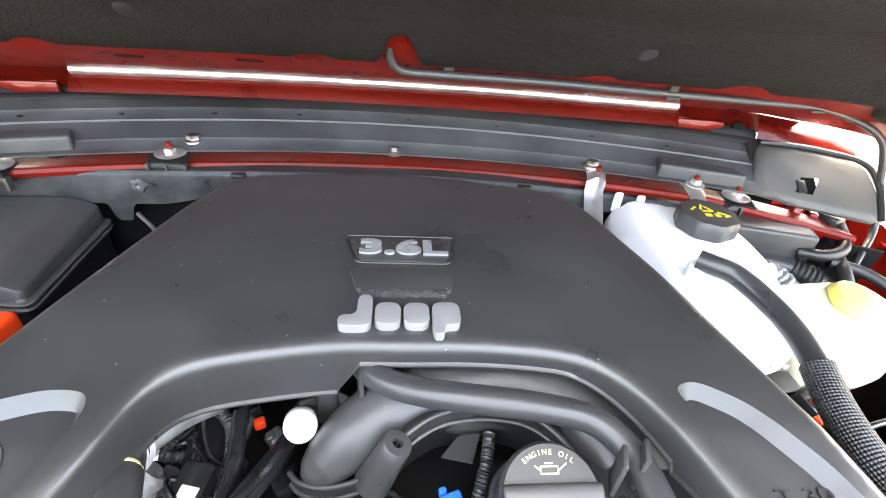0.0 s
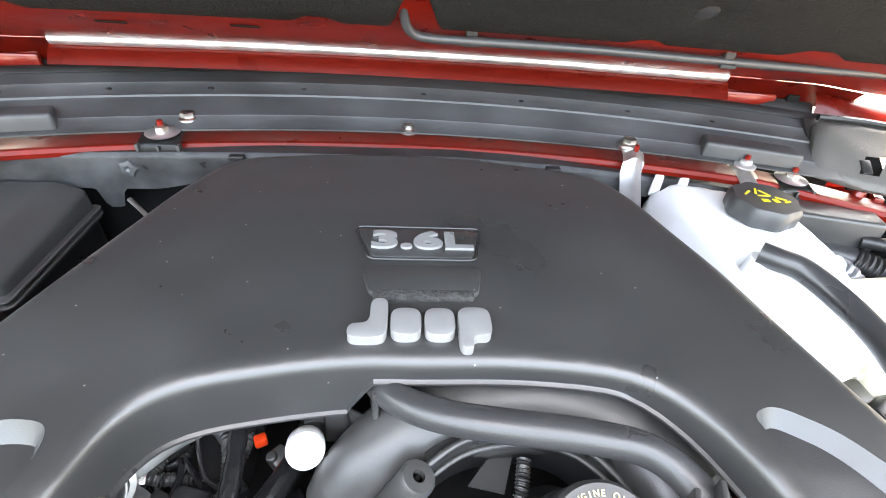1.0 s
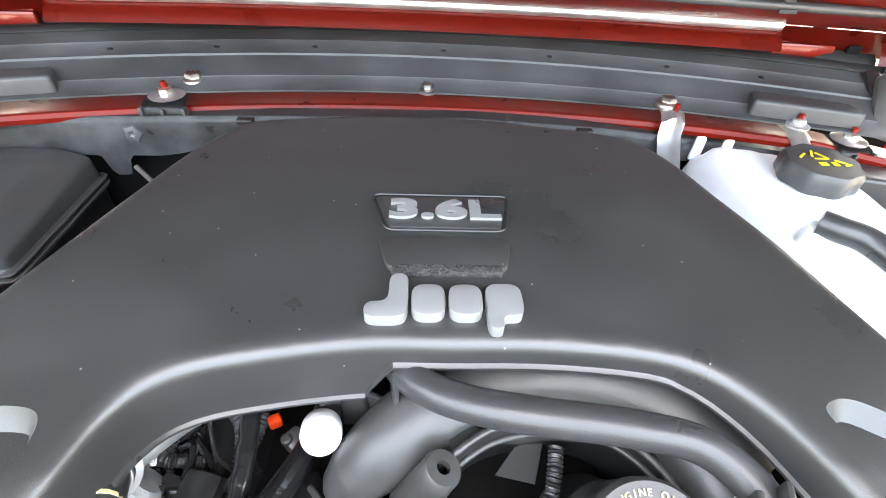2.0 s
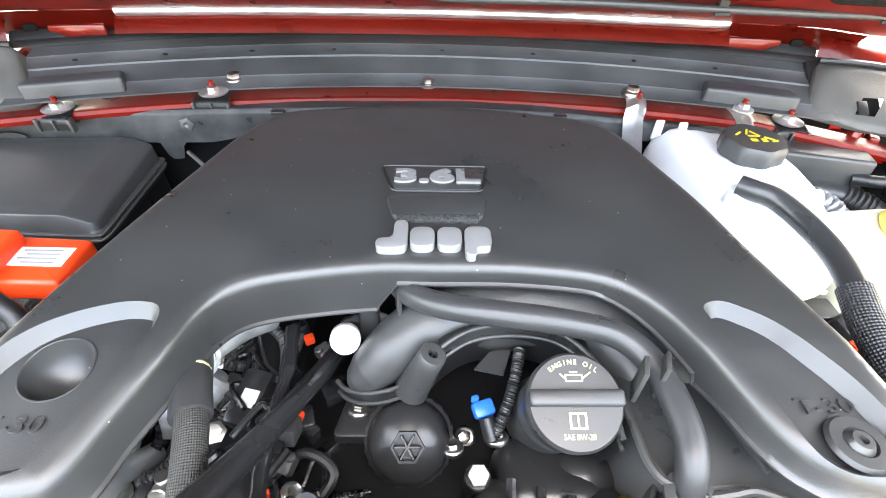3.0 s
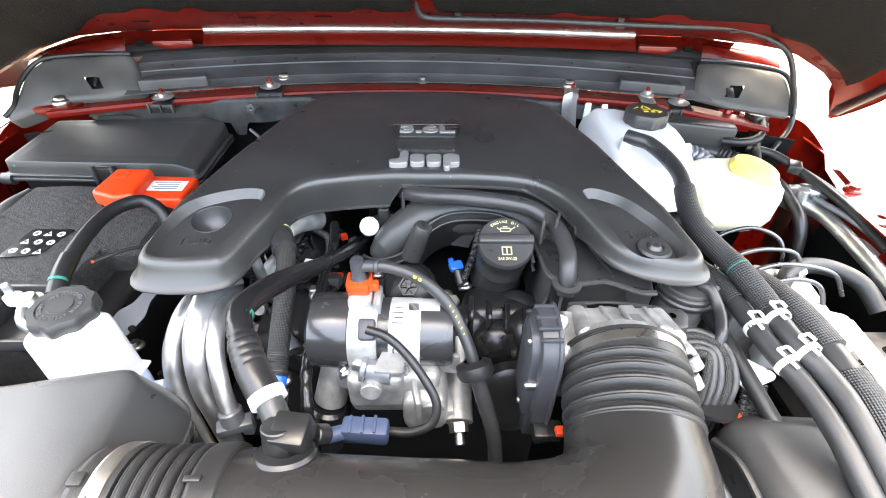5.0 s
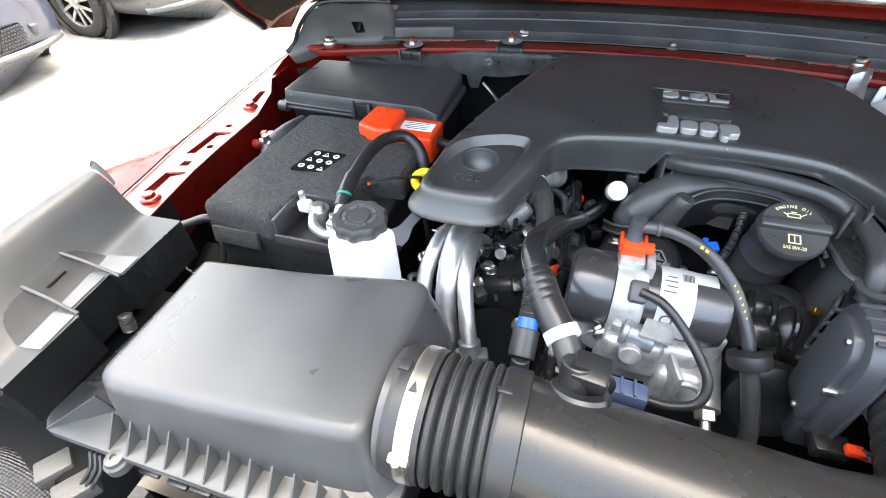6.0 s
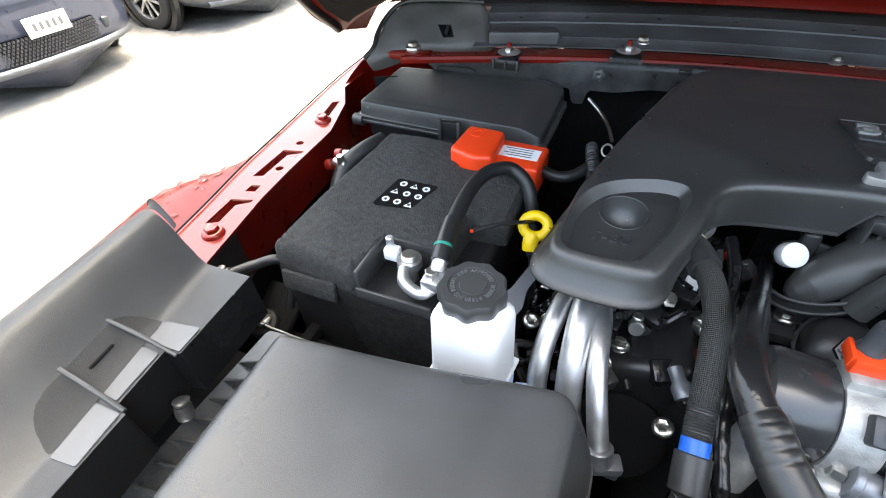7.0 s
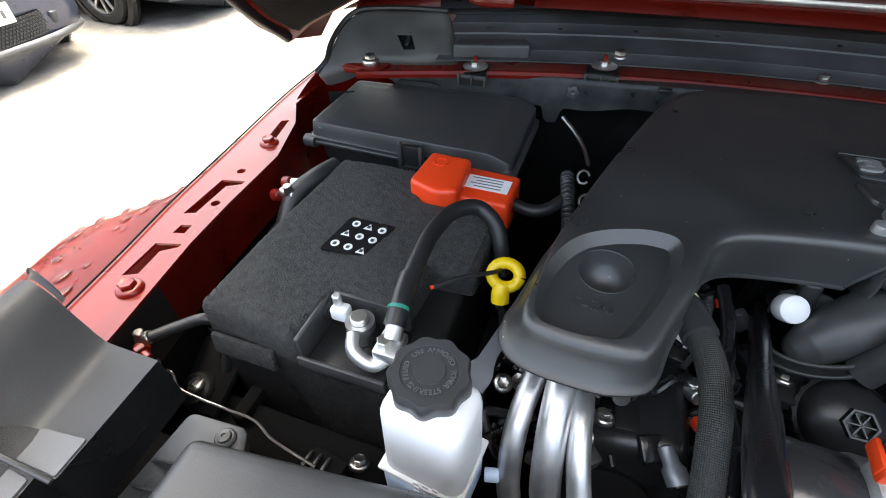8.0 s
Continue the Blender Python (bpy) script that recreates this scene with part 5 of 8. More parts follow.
part("clamp_bolt", rod((-0.463, 0.085, 1.312), (-0.463, 0.085, 1.330), 0.0045, 8), PIPE, term)
part("arm", tube([(-0.435, 0.062, 1.312), (-0.428, 0.048, 1.306), (-0.408, 0.044, 1.300), (-0.395, 0.055, 1.306)], 0.007, 10), PIPE, term)
part("lug", box((-0.397, 0.060, 1.312), (0.024, 0.030, 0.012), 0.003), PIPE, term)
part("lug_nut", rod((-0.400, 0.056, 1.316), (-0.400, 0.056, 1.326), 0.007, 6), STEEL, term)
part("crimp", tube([(-0.396, 0.062, 1.320), (-0.396, 0.078, 1.332)], 0.0085, 12), PIPE, term)
cable = thing("battery_cable", "thick black battery cable arching over the battery", "cable", (-0.39, 0.1, 1.32))
part("cable", tube([(-0.396, 0.074, 1.330), (-0.398, 0.098, 1.340), (-0.400, 0.135, 1.347), (-0.400, 0.180, 1.350), (-0.392, 0.215, 1.350), (-0.372, 0.238, 1.345), (-0.350, 0.234, 1.332), (-0.338, 0.222, 1.312), (-0.332, 0.212, 1.28)], 0.0088, 16), RUBBER, cable)
part("heat_shrink", tube([(-0.396, 0.070, 1.328), (-0.398, 0.092, 1.338), (-0.400, 0.118, 1.3445)], 0.0102, 16), SMOOTH, cable)
part("tape_band", tube([(-0.3974, 0.083, 1.3349), (-0.3979, 0.0862, 1.3361)], 0.0105, 16), TEAL, cable, "teal tape band")
wire2 = thing("sensor_lead", "thin black lead with a red tip beside the battery", "wire", (-0.38, 0.15, 1.3))
part("lead", tube([(-0.378, 0.120, 1.335), (-0.355, 0.143, 1.334), (-0.335, 0.165, 1.325), (-0.325, 0.19, 1.31)], 0.0024, 8), RUBBER, wire2)
part("tip", tube([(-0.380, 0.118, 1.3355), (-0.374, 0.124, 1.3350)], 0.0020, 8), ORANGE, wire2, "red tip")
lead3 = thing("positive_cable", "black cable leaving the terminal cover towards the engine", "cable", (-0.33, 0.33, 1.28))
part("cable", tube([(-0.350, 0.318, 1.300), (-0.325, 0.312, 1.298), (-0.305, 0.318, 1.30), (-0.290, 0.335, 1.305), (-0.282, 0.36, 1.300), (-0.28, 0.40, 1.27)], 0.008, 12), RUBBER, lead3)
part("loom", fine_tube([(-0.292, 0.38, 1.315), (-0.284, 0.34, 1.31), (-0.276, 0.31, 1.29), (-0.27, 0.29, 1.25)], 0.008, shape=lambda u, d: 1 + 0.14 * math.sin(d * 2000)), LOOM, lead3)

# ---------------------------------------------------------------- power steering tank
tank = thing("fluid_reservoir", "translucent white fluid reservoir with a black ribbed screw cap", "reservoir", (-0.333, 0.0, 1.21))
part("body", box((-0.335, 0.004, 1.302), (0.072, 0.056, 0.100), 0.012, 4, taper=0.93, turn=-6), WHITE, tank)
part("lower_tank", box((-0.335, 0.001, 1.237), (0.074, 0.060, 0.052), 0.012, 4, turn=-6), FLUID, tank, "bluish lower half holding fluid")
part("flange", box((-0.335, 0.003, 1.262), (0.076, 0.061, 0.004), 0.003, turn=-6), WHITE, tank)
lobes = lambda q, r, z: 1 + (0.045 * math.cos(9 * q) if r > 0.026 else 0)
cap = part("cap", lathe([(0, 1.348), (0.029, 1.348), (0.0305, 1.351), (0.0305, 1.363), (0.0285, 1.3665), (0.022, 1.3665), (0.0215, 1.3655), (0.012, 1.3655), (0.0115, 1.3668), (0.0, 1.3668)], 72, Matrix.Translation((-0.340, 0.016, 0)), lobes), SATIN, tank, "black ribbed screw cap")
part("cap_writing", join(arc_lettering("USE APPROVED", 0.0055, 0.0175, 150, 10.0, pose(-0.340, 0.016, 1.3661)), arc_lettering("POWER STEERING FLUID", 0.0055, 0.0175, 14, 10.2, pose(-0.340, 0.016, 1.3661))), PRINT_GREY, cap, "raised writing round the cap")
part("scale_print", join(*[box((-0.338 + 0.008 * (k % 3), -0.0290 - 0.0002 * (k // 3), 1.262 - 0.007 * (k // 3) + 0.012), (0.005, 0.0008, 0.004), 0.0002, 1, turn=-6) for k in range(9)]), WHITE, tank)
part("outlet", rod((-0.292, 0.01, 1.240), (-0.280, 0.013, 1.240), 0.006), FLUID, tank)
dip = thing("dipstick", "yellow plastic dipstick ring handle", "dipstick", (-0.32, 0.19, 1.2))
part("ring", tube([(-0.322 + 0.0145 * math.cos(q), 0.180 + 0.0095 * math.sin(q), 1.312 + 0.008 * math.sin(q)) for q in (2 * math.pi * k / 20 for k in range(21))], 0.0064, 12, 1), YELLOW, dip)
part("neck", tube([(-0.322, 0.172, 1.305), (-0.323, 0.166, 1.299), (-0.322, 0.162, 1.290)], 0.0095, 12), YELLOW, dip)
part("stem", tube([(-0.322, 0.159, 1.289), (-0.317, 0.163, 1.26), (-0.31, 0.17, 1.10)], 0.0045, 10), RUBBER, dip)
lever = thing("support_bracket", "grey sheet-metal bracket beside the reservoir", "bracket", (-0.31, 0.07, 1.2))
part("plate", prism(round_outline([(-0.012, -0.05), (0.012, -0.05), (0.014, -0.02), (0.007, 0.0), (0.008, 0.10), (-0.006, 0.10), (-0.007, -0.01), (-0.014, -0.025)], 0.004), -0.001, 0.001, 0, 1, pose(-0.312, 0.085, 1.306, 6, 20, -12)), GREYMETAL, lever)
part("pin", rod((-0.310, 0.045, 1.296), (-0.310, 0.045, 1.302), 0.004, 10), DARK, lever)

# ---------------------------------------------------------------- side shield over the wing
def shield_point(u, v):
    """u along the car from back to front, v from the wing side over the ridge and down a hollow flank to the engine side."""
    rear = ((-0.745, 1.312), (-0.715, 1.350), (-0.680, 1.387), (-0.650, 1.404), (-0.630, 1.396), (-0.613, 1.372), (-0.593, 1.354), (-0.541, 1.358))
    fore = ((-0.735, 1.312), (-0.705, 1.350), (-0.665, 1.384), (-0.632, 1.399), (-0.608, 1.389), (-0.582, 1.367), (-0.551, 1.354), (-0.526, 1.358))
    prof = [(a[0] + (b[0] - a[0]) * u, a[1] + (b[1] - a[1]) * u) for a, b in zip(rear, fore)]
    k = v * (len(prof) - 1)
    i = min(int(k), len(prof) - 2)
    f = k - i
    p = [prof[max(i - 1, 0)], prof[i], prof[i + 1], prof[min(i + 2, len(prof) - 1)]]
    cr = lambda a, b, c, d: 0.5 * (2 * b + (c - a) * f + (2 * a - 5 * b + 4 * c - d) * f * f + (3 * b - a - 3 * c + d) * f ** 3)
    x, z = cr(*[q[0] for q in p]), cr(*[q[1] for q in p])
    if i == len(prof) - 2:
        x, z = prof[i][0] + (prof[i + 1][0] - prof[i][0]) * f, prof[i][1] + (prof[i + 1][1] - prof[i][1]) * f
    return Vector((x, (-0.030 - 0.010 * v) * (1 - u) + (-0.276 + 0.012 * v) * u, z))


def shield_rim(u):
    """How far across the shell reaches: it is notched along its middle."""
    return 1.0 - 0.054 * float(smoothstep(np.array((u - 0.405) / 0.012)) * smoothstep(np.array((0.652 - u) / 0.012)))
liner_l = thing("wing_shield", "large grey-black curved plastic shield with stepped ledges", "shield", (-0.62, -0.15, 1.3))
part("shell", solid(sheet(160, 40, lambda u, v: shield_point(u, v * shield_rim(u))), 0.003), SHIELD, liner_l, smooth=40)
part("edge_wall", solid(sheet(160, 6, lambda u, v: shield_point(u, shield_rim(u)) + Vector((0.0005 + 0.003 * v, 0, -0.0005 - 0.050 * v))), 0.003), SMOOTH, liner_l)
part("under_tray", box((-0.620, -0.170, 1.205), (0.25, 0.24, 0.06), 0.01), DARK, liner_l)
part("front_wall", solid(sheet(36, 4, lambda u, v: shield_point(1.0, u) + Vector((0.0, -0.002 + 0.006 * v, -0.001 - 0.055 * v))), 0.003), SMOOTH, liner_l)
part("front_lip", tube([shield_point(1.0, k / 24) + Vector((0, -0.003, -0.002)) for k in range(25)], 0.0025, 8, 1), SATIN, liner_l)
# the pocket's shade, a dark matt sheet laid on the shell, with its two ribs
pocket = [(-0.575, -0.108), (-0.592, -0.114), (-0.602, -0.128), (-0.596, -0.173), (-0.590, -0.207), (-0.579, -0.219), (-0.556, -0.229), (-0.564, -0.182), (-0.574, -0.132)]
GRID = [shield_point(a / 80, 0.6 + b / 100) for a in range(81) for b in range(41)]


def shield_z(p):
    """The shell's height under each of the points."""
    return np.array([min(GRID, key=lambda g: (g.x - q[0]) ** 2 + (g.y - q[1]) ** 2).z for q in p])


part("pocket", field(round_outline(pocket, 0.008), lambda p: shield_z(p) + 0.0012, 0.005), MATT, liner_l, "dark matt sheet standing in for the shaded pocket")
for (xa, ya), (xb, yb) in (((-0.603, -0.134), (-0.5365, -0.133)), ((-0.597, -0.181), (-0.5345, -0.184))):
    za, zb = shield_z([(xa, ya)])[0], shield_z([(xb, yb)])[0]
    part("rib", tube([(xa, ya, za), ((xa + xb) / 2, (ya + yb) / 2, (za + zb) / 2 + 0.002), (xb, yb, zb)], 0.002, 8), SATIN, liner_l)
for strip in ([(-0.578, -0.109), (-0.5385, -0.105), (-0.5365, -0.130), (-0.574, -0.130)], [(-0.5725, -0.136), (-0.552, -0.137), (-0.5480, -0.180), (-0.564, -0.180)], [(-0.5625, -0.187), (-0.5350, -0.187), (-0.5300, -0.226), (-0.5555, -0.228)]):
    part("ledge", field(round_outline(strip, 0.002), lambda p: shield_z(p) + 0.0014, 0.005, (), lambda x, y, nx, ny: [(0.0003, shield_z([(x, y)])[0] - 0.002)]), SHIELD, liner_l, "smooth sloping ledge")
# dark bar on the shell; the slot's shade is only its colour
part("slot", box((-0.5875, -0.158, float(shield_z([(-0.5875, -0.158)])[0]) + 0.0010), (0.0025, 0.024, 0.003), 0.001, turn=7, lean=35), DARK, liner_l)
HOOK = [shield_point(0.0, 0.40 + 0.012 * k) + Vector((0.0, 0.001, 0.004 * math.sin(math.pi * k / 18))) for k in range(19)]
part("hook_lip", solid(sheet(18, 4, lambda u, v: HOOK[round(u * 18)] + Vector((0.0, 0.004 * math.sin(v * 2.2), -0.002 + 0.011 * v * (0.35 + 0.65 * math.sin(math.pi * u) ** 0.5)))), 0.003), SHIELD, liner_l, "upturned rear lip")
part("spring_clip", fine_tube([(-0.537, -0.150, 1.318), (-0.535, -0.155, 1.300)], 0.011, shape=lambda u, d: 0.5 + 0.2 * math.sin(d * 1800)), BRACKET, liner_l)

# ---------------------------------------------------------------- air filter box
airbox = thing("air_filter_box", "satin black plastic air filter box with a ribbed flange", "air filter box", (-0.36, -0.15, 1.15))
LB = round_outline([(-0.486, -0.075), (-0.243, -0.047), (-0.231, -0.058), (-0.230, -0.206), (-0.238, -0.219), (-0.268, -0.222), (-0.462, -0.235), (-0.480, -0.224)], 0.010, 5)


def box_height(p):
    d = edge_distance(p, LB)
    r = 0.011
    q = np.clip(d, 0, r)
    return 1.347 - (r - np.sqrt(np.maximum(0, r * r - (r - q) ** 2))) + 0.008 * smoothstep((p[:, 0] + 0.38) / 0.14)


part("lid", field(LB, box_height, 0.0052, (), lambda x, y, nx, ny: [((0.010, 1.318), (0.018, 1.290), (0.021, 1.276)) if nx > 0.6 else ((0.003, 1.322), (0.006, 1.295), (0.009, 1.276))][0], [inset(LB, 0.0011), inset(LB, 0.0032), inset(LB, 0.0066), inset(LB, 0.0108)]), AIRBOX, airbox, smooth=60)
FL = round_outline([(-0.548, -0.040), (-0.490, -0.036), (-0.474, -0.066), (-0.230, -0.046), (-0.208, -0.056), (-0.205, -0.25), (-0.215, -0.262), (-0.545, -0.262), (-0.557, -0.25)], 0.008)
part("flange", prism(FL, 1.268, 1.277, 0.002), AIRBOX, airbox)
part("lower_box", prism(round_outline([(-0.550, -0.055), (-0.215, -0.04), (-0.215, -0.252), (-0.552, -0.252)], 0.02), 1.15, 1.266), SMOOTH, airbox)
for k in range(13):
    x = -0.472 + 0.0205 * k
    part("rib", prism([(0, 0), (-0.026, 0), (-0.004, 0.028)], -0.001, 0.001, 0, 1, Matrix.Translation((x, -0.234, 1.277)) @ pose(0, 0, 0, 90, 0, 90)), AIRBOX, airbox)
for k in range(7):
    y = -0.085 - 0.021 * k
    part("rib", prism([(0, 0), (-0.05, 0), (-0.006, 0.026)], -0.001, 0.001, 0, 1, Matrix.Translation((-0.498, y, 1.277)) @ pose(0, 0, 0, 90, 0, 0)), AIRBOX, airbox)
part("rib", prism([(0, 0), (-0.06, 0), (-0.006, 0.028)], -0.001, 0.001, 0, 1, Matrix.Translation((-0.496, -0.226, 1.277)) @ pose(0, 0, 0, 90, 0, 35)), AIRBOX, airbox)
lug = part("screw_lug", lathe([(0, 0), (0.011, 0), (0.011, 0.009), (0.009, 0.011), (0, 0.011)], 20, pose(-0.462, -0.264, 1.262)), AIRBOX, airbox)
part("screw", lathe([(0, 0), (0.009, 0), (0.008, 0.004), (0.003, 0.005), (0.003, 0.003), (0, 0.003)], 18, pose(-0.462, -0.264, 1.273)), BRACKET, lug)
lug2 = part("screw_lug", lathe([(0, 0), (0.009, 0), (0.009, 0.011), (0.0075, 0.0125), (0, 0.0125)], 20, pose(-0.502, -0.050, 1.268)), AIRBOX, airbox)
part("screw", lathe([(0, 0), (0.0062, 0), (0.0055, 0.003), (0.002, 0.0035), (0.002, 0.002), (0, 0.002)], 18, pose(-0.502, -0.050, 1.2803)), BRACKET, lug2)
for k in range(9):
    part("vent_bar", box((-0.44 + 0.028 * k, -0.256, 1.250 - 0.006 * (k % 2)), (0.022, 0.012, 0.005), 0.0015), SMOOTH, airbox)
part("neck", lathe([(0.052, 0), (0.0508, 0.004), (0.0505, 0.012), (0.0505, 0.024)], 44, along((-0.226, -0.167, 1.320), (-0.20, -0.167, 1.321))), AIRBOX, airbox)

# ---------------------------------------------------------------- intake duct
duct = thing("intake_duct", "black rubber and plastic intake duct with two bellows", "intake duct", (0.0, -0.19, 1.22))
YD, ZD = -0.167, 1.321


def ribs(period, depth):
    """Round ribs with a fine line along each crest."""
    def shape(u, d):
        f = (d / period) % 1.0
        return 1 - depth * (1 - abs(math.sin(math.pi * f)) ** 0.8) - 0.14 * depth * math.exp(-((f - 0.5) / 0.07) ** 2)
    return shape


part("cuff", fine_tube([(-0.2215, YD, ZD), (-0.208, YD, ZD)], 0.0552, 0.001, 48, lambda u, d: 0.975 + 0.025 * min(1.0, d / 0.004)), BELLOWS, duct)
part("cuff_tab", box((-0.216, YD + 0.005, ZD + 0.056), (0.010, 0.010, 0.004), 0.001), BELLOWS, duct)
part("clamp_band", fine_tube([(-0.2085, YD, ZD), (-0.1955, YD, ZD)], 0.0562, 0.001, 56, lambda u, d: 1.0 - 0.012 * max(0.0, abs(2 * u - 1) - 0.75) / 0.25), STEEL, duct, "bright steel band clamp")
part("clamp_lug", join(box((-0.202, YD - 0.052, ZD + 0.022), (0.016, 0.008, 0.012), 0.002, tilt=25), rod((-0.202, YD - 0.056, ZD + 0.010), (-0.202, YD - 0.058, ZD + 0.030), 0.0035, 8)), STEEL, duct)
part("arrow_mark", prism([(-0.0036, -0.004), (0.0036, -0.004), (0, 0.005)], 0, 0.0008, 0, 1, Matrix.Translation((-0.2028, YD - 0.0112, ZD + 0.0556)) @ pose(0, 0, 0, 11, 0, 0)), PRINT_BLACK, duct)
part("cuff_ring", fine_tube([(-0.1965, YD, ZD), (-0.1905, YD, ZD)], 0.0548, 0.001, 48), BELLOWS, duct)
part("bellows", fine_tube([(-0.1912, YD, ZD), (-0.166, YD, ZD), (-0.1408, YD, ZD)], 0.0550, 0.0006, 48, ribs(0.01008, 0.13)), BELLOWS, duct, "ribbed black rubber bellows")
part("cuff_end", fine_tube([(-0.1412, YD, ZD), (-0.130, YD, ZD), (-0.119, YD, ZD)], 0.0548, 0.001, 48, lambda u, d: (0.965 + 0.035 * min(1.0, d / 0.003)) * (1 - 0.035 * max(0.0, (u - 0.93) / 0.07) ** 2)), BELLOWS, duct)
part("cuff_tab", box((-0.1370, YD + 0.005, ZD + 0.0555), (0.012, 0.005, 0.003), 0.001), BELLOWS, duct)
PIPE_R = lambda u: float(np.interp(u, (0, 0.167, 0.38, 0.55, 0.70), (0.755, 0.785, 0.84, 0.915, 1.0)))
part("pipe", tube([(-0.130, YD, ZD), (-0.06, -0.1740, 1.3170), (0.03, -0.1826, 1.3146), (0.10, -0.191, 1.312), (0.158, -0.186, 1.312), (0.195, -0.150, 1.317), (0.207, -0.100, 1.322)], 0.0690, 56, 12,
                  lambda u, d: PIPE_R(u) * (1.0 - 0.15 * float(smoothstep(np.array((u - 0.74) / 0.26))))), DUCT, duct, "smooth black plastic pipe", smooth=60)
part("throttle_bellows", fine_tube([(0.2065, -0.106, 1.321), (0.210, -0.076, 1.327), (0.214, -0.046, 1.332)], 0.0605, 0.0007, 48, ribs(0.0128, 0.11)), BELLOWS, duct, "ribbed black rubber bellows")
part("throttle_cuff", fine_tube([(0.214, -0.050, 1.331), (0.216, -0.026, 1.335)], 0.0580, 0.002, 40), BELLOWS, duct)
part("throttle_clamp", fine_tube([(0.2147, -0.041, 1.3325), (0.2152, -0.032, 1.3335)], 0.0592, 0.002, 44), STEEL, duct, "bright steel band clamp")
part("throttle_lip", fine_tube([(0.2154, -0.030, 1.3338), (0.2157, -0.027, 1.3342)], 0.0600, 0.001, 44), BELLOWS, duct)
for dx in (-0.010, 0.008):
    # thin dark bars on the band, painted as shaded slots
    part("clamp_slot", box((0.215 + dx, -0.037, 1.3915 - 0.9 * dx * dx / 0.06), (0.012, 0.004, 0.001), 0.0004, 1, tilt=8), DARK, duct)


# ---------------------------------------------------------------- engine: block, manifold, oil cap, filter
engine = thing("engine_block", "dark engine block and cylinder heads deep in the bay", "engine", (0.0, 0.2, 0.9))
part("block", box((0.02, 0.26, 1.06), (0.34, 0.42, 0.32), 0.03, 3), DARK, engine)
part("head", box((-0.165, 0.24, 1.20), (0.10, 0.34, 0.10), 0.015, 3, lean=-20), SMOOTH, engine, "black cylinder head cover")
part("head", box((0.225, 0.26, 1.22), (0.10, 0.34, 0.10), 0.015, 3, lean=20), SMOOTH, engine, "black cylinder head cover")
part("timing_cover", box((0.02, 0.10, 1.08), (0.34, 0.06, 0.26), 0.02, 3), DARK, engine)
part("filler_base", box((0.115, 0.118, 1.226), (0.105, 0.09, 0.09), 0.02, 4, tilt=-18, taper=0.8), SMOOTH, engine, "satin black filler housing")
for x, y, z, a, b, c_ in ((0.080, 0.100, 1.235, 0.034, 0.030, 0.036), (0.112, 0.078, 1.230, 0.038, 0.030, 0.040), (0.150, 0.090, 1.240, 0.034, 0.034, 0.036), (0.098, 0.120, 1.244, 0.030, 0.026, 0.028), (0.142, 0.125, 1.248, 0.032, 0.026, 0.028)):
    lump = bmesh.new()
    bmesh.ops.create_uvsphere(lump, u_segments=20, v_segments=12, radius=1.0)
    lump.transform(Matrix.Translation((x, y, z)) @ Matrix.Diagonal((a, b, c_, 1)))
    part("casting_lobe", lump, SMOOTH, engine)
for k in range(4):
    part("casting_rib", tube([(0.080 + 0.022 * k, 0.112 - 0.006 * k, 1.282), (0.078 + 0.022 * k, 0.088 - 0.006 * k, 1.274), (0.076 + 0.022 * k, 0.070 - 0.004 * k, 1.250)], 0.004, 8), GLOSS, engine)
part("pulley_cover", lathe([(0, 0), (0.042, 0), (0.044, 0.004), (0.044, 0.02), (0.038, 0.024), (0.02, 0.026), (0, 0.022)], 36, along((0.125, 0.02, 1.215), (0.125, -0.04, 1.235))), SMOOTH, engine)
part("pulley_cover", lathe([(0, 0), (0.050, 0), (0.052, 0.004), (0.052, 0.02), (0.044, 0.024), (0.02, 0.026), (0, 0.022)], 36, along((-0.185, 0.06, 1.15), (-0.180, 0.0, 1.18))), DARK, engine)
part("wall_behind", box((0.06, 0.300, 1.25), (0.26, 0.02, 0.14), 0.006), DARK, engine)

manifold = thing("intake_manifold", "black moulded plastic intake manifold arching under the cover", "intake manifold", (0.05, 0.22, 1.26))
RUNNER = lambda u, d: float(np.interp(u, (0, 0.02, 0.07, 0.17, 0.30, 0.45, 1.0), (0.16, 0.34, 0.54, 0.67, 0.80, 0.98, 1.03)))
part("runner", tube([(-0.054, 0.194, 1.282), (-0.036, 0.203, 1.294), (-0.014, 0.215, 1.310), (0.016, 0.231, 1.321), (0.050, 0.245, 1.326), (0.088, 0.251, 1.326), (0.132, 0.245, 1.326), (0.176, 0.222, 1.320), (0.196, 0.185, 1.308)], 0.039, 36, 14, RUNNER), MANIFOLD, manifold, smooth=70)
SEAM = [(-0.068, 0.200, 1.280), (-0.058, 0.190, 1.282), (-0.038, 0.183, 1.287), (-0.014, 0.181, 1.298), (0.006, 0.183, 1.316), (0.024, 0.193, 1.338), (0.052, 0.207, 1.346), (0.090, 0.212, 1.346), (0.124, 0.203, 1.346), (0.147, 0.176, 1.344), (0.152, 0.146, 1.341), (0.152, 0.115, 1.340)]
LINE = spline(SEAM, 6)
BAND = [q + Vector((0.001, -0.0035, -0.0105)) for q in LINE]
part("seam_flange", tube(LINE, 0.0023, 10, 1), MANIFOLD, manifold)
part("seam_line", tube(BAND, 0.0020, 10, 1), MANIFOLD, manifold)
part("seam_band", solid(sheet(len(LINE) - 1, 2, lambda u, v: LINE[round(u * (len(LINE) - 1))].lerp(BAND[round(u * (len(LINE) - 1))], v) + Vector((0, 0.0012, 0))), 0.002), MANIFOLD, manifold)
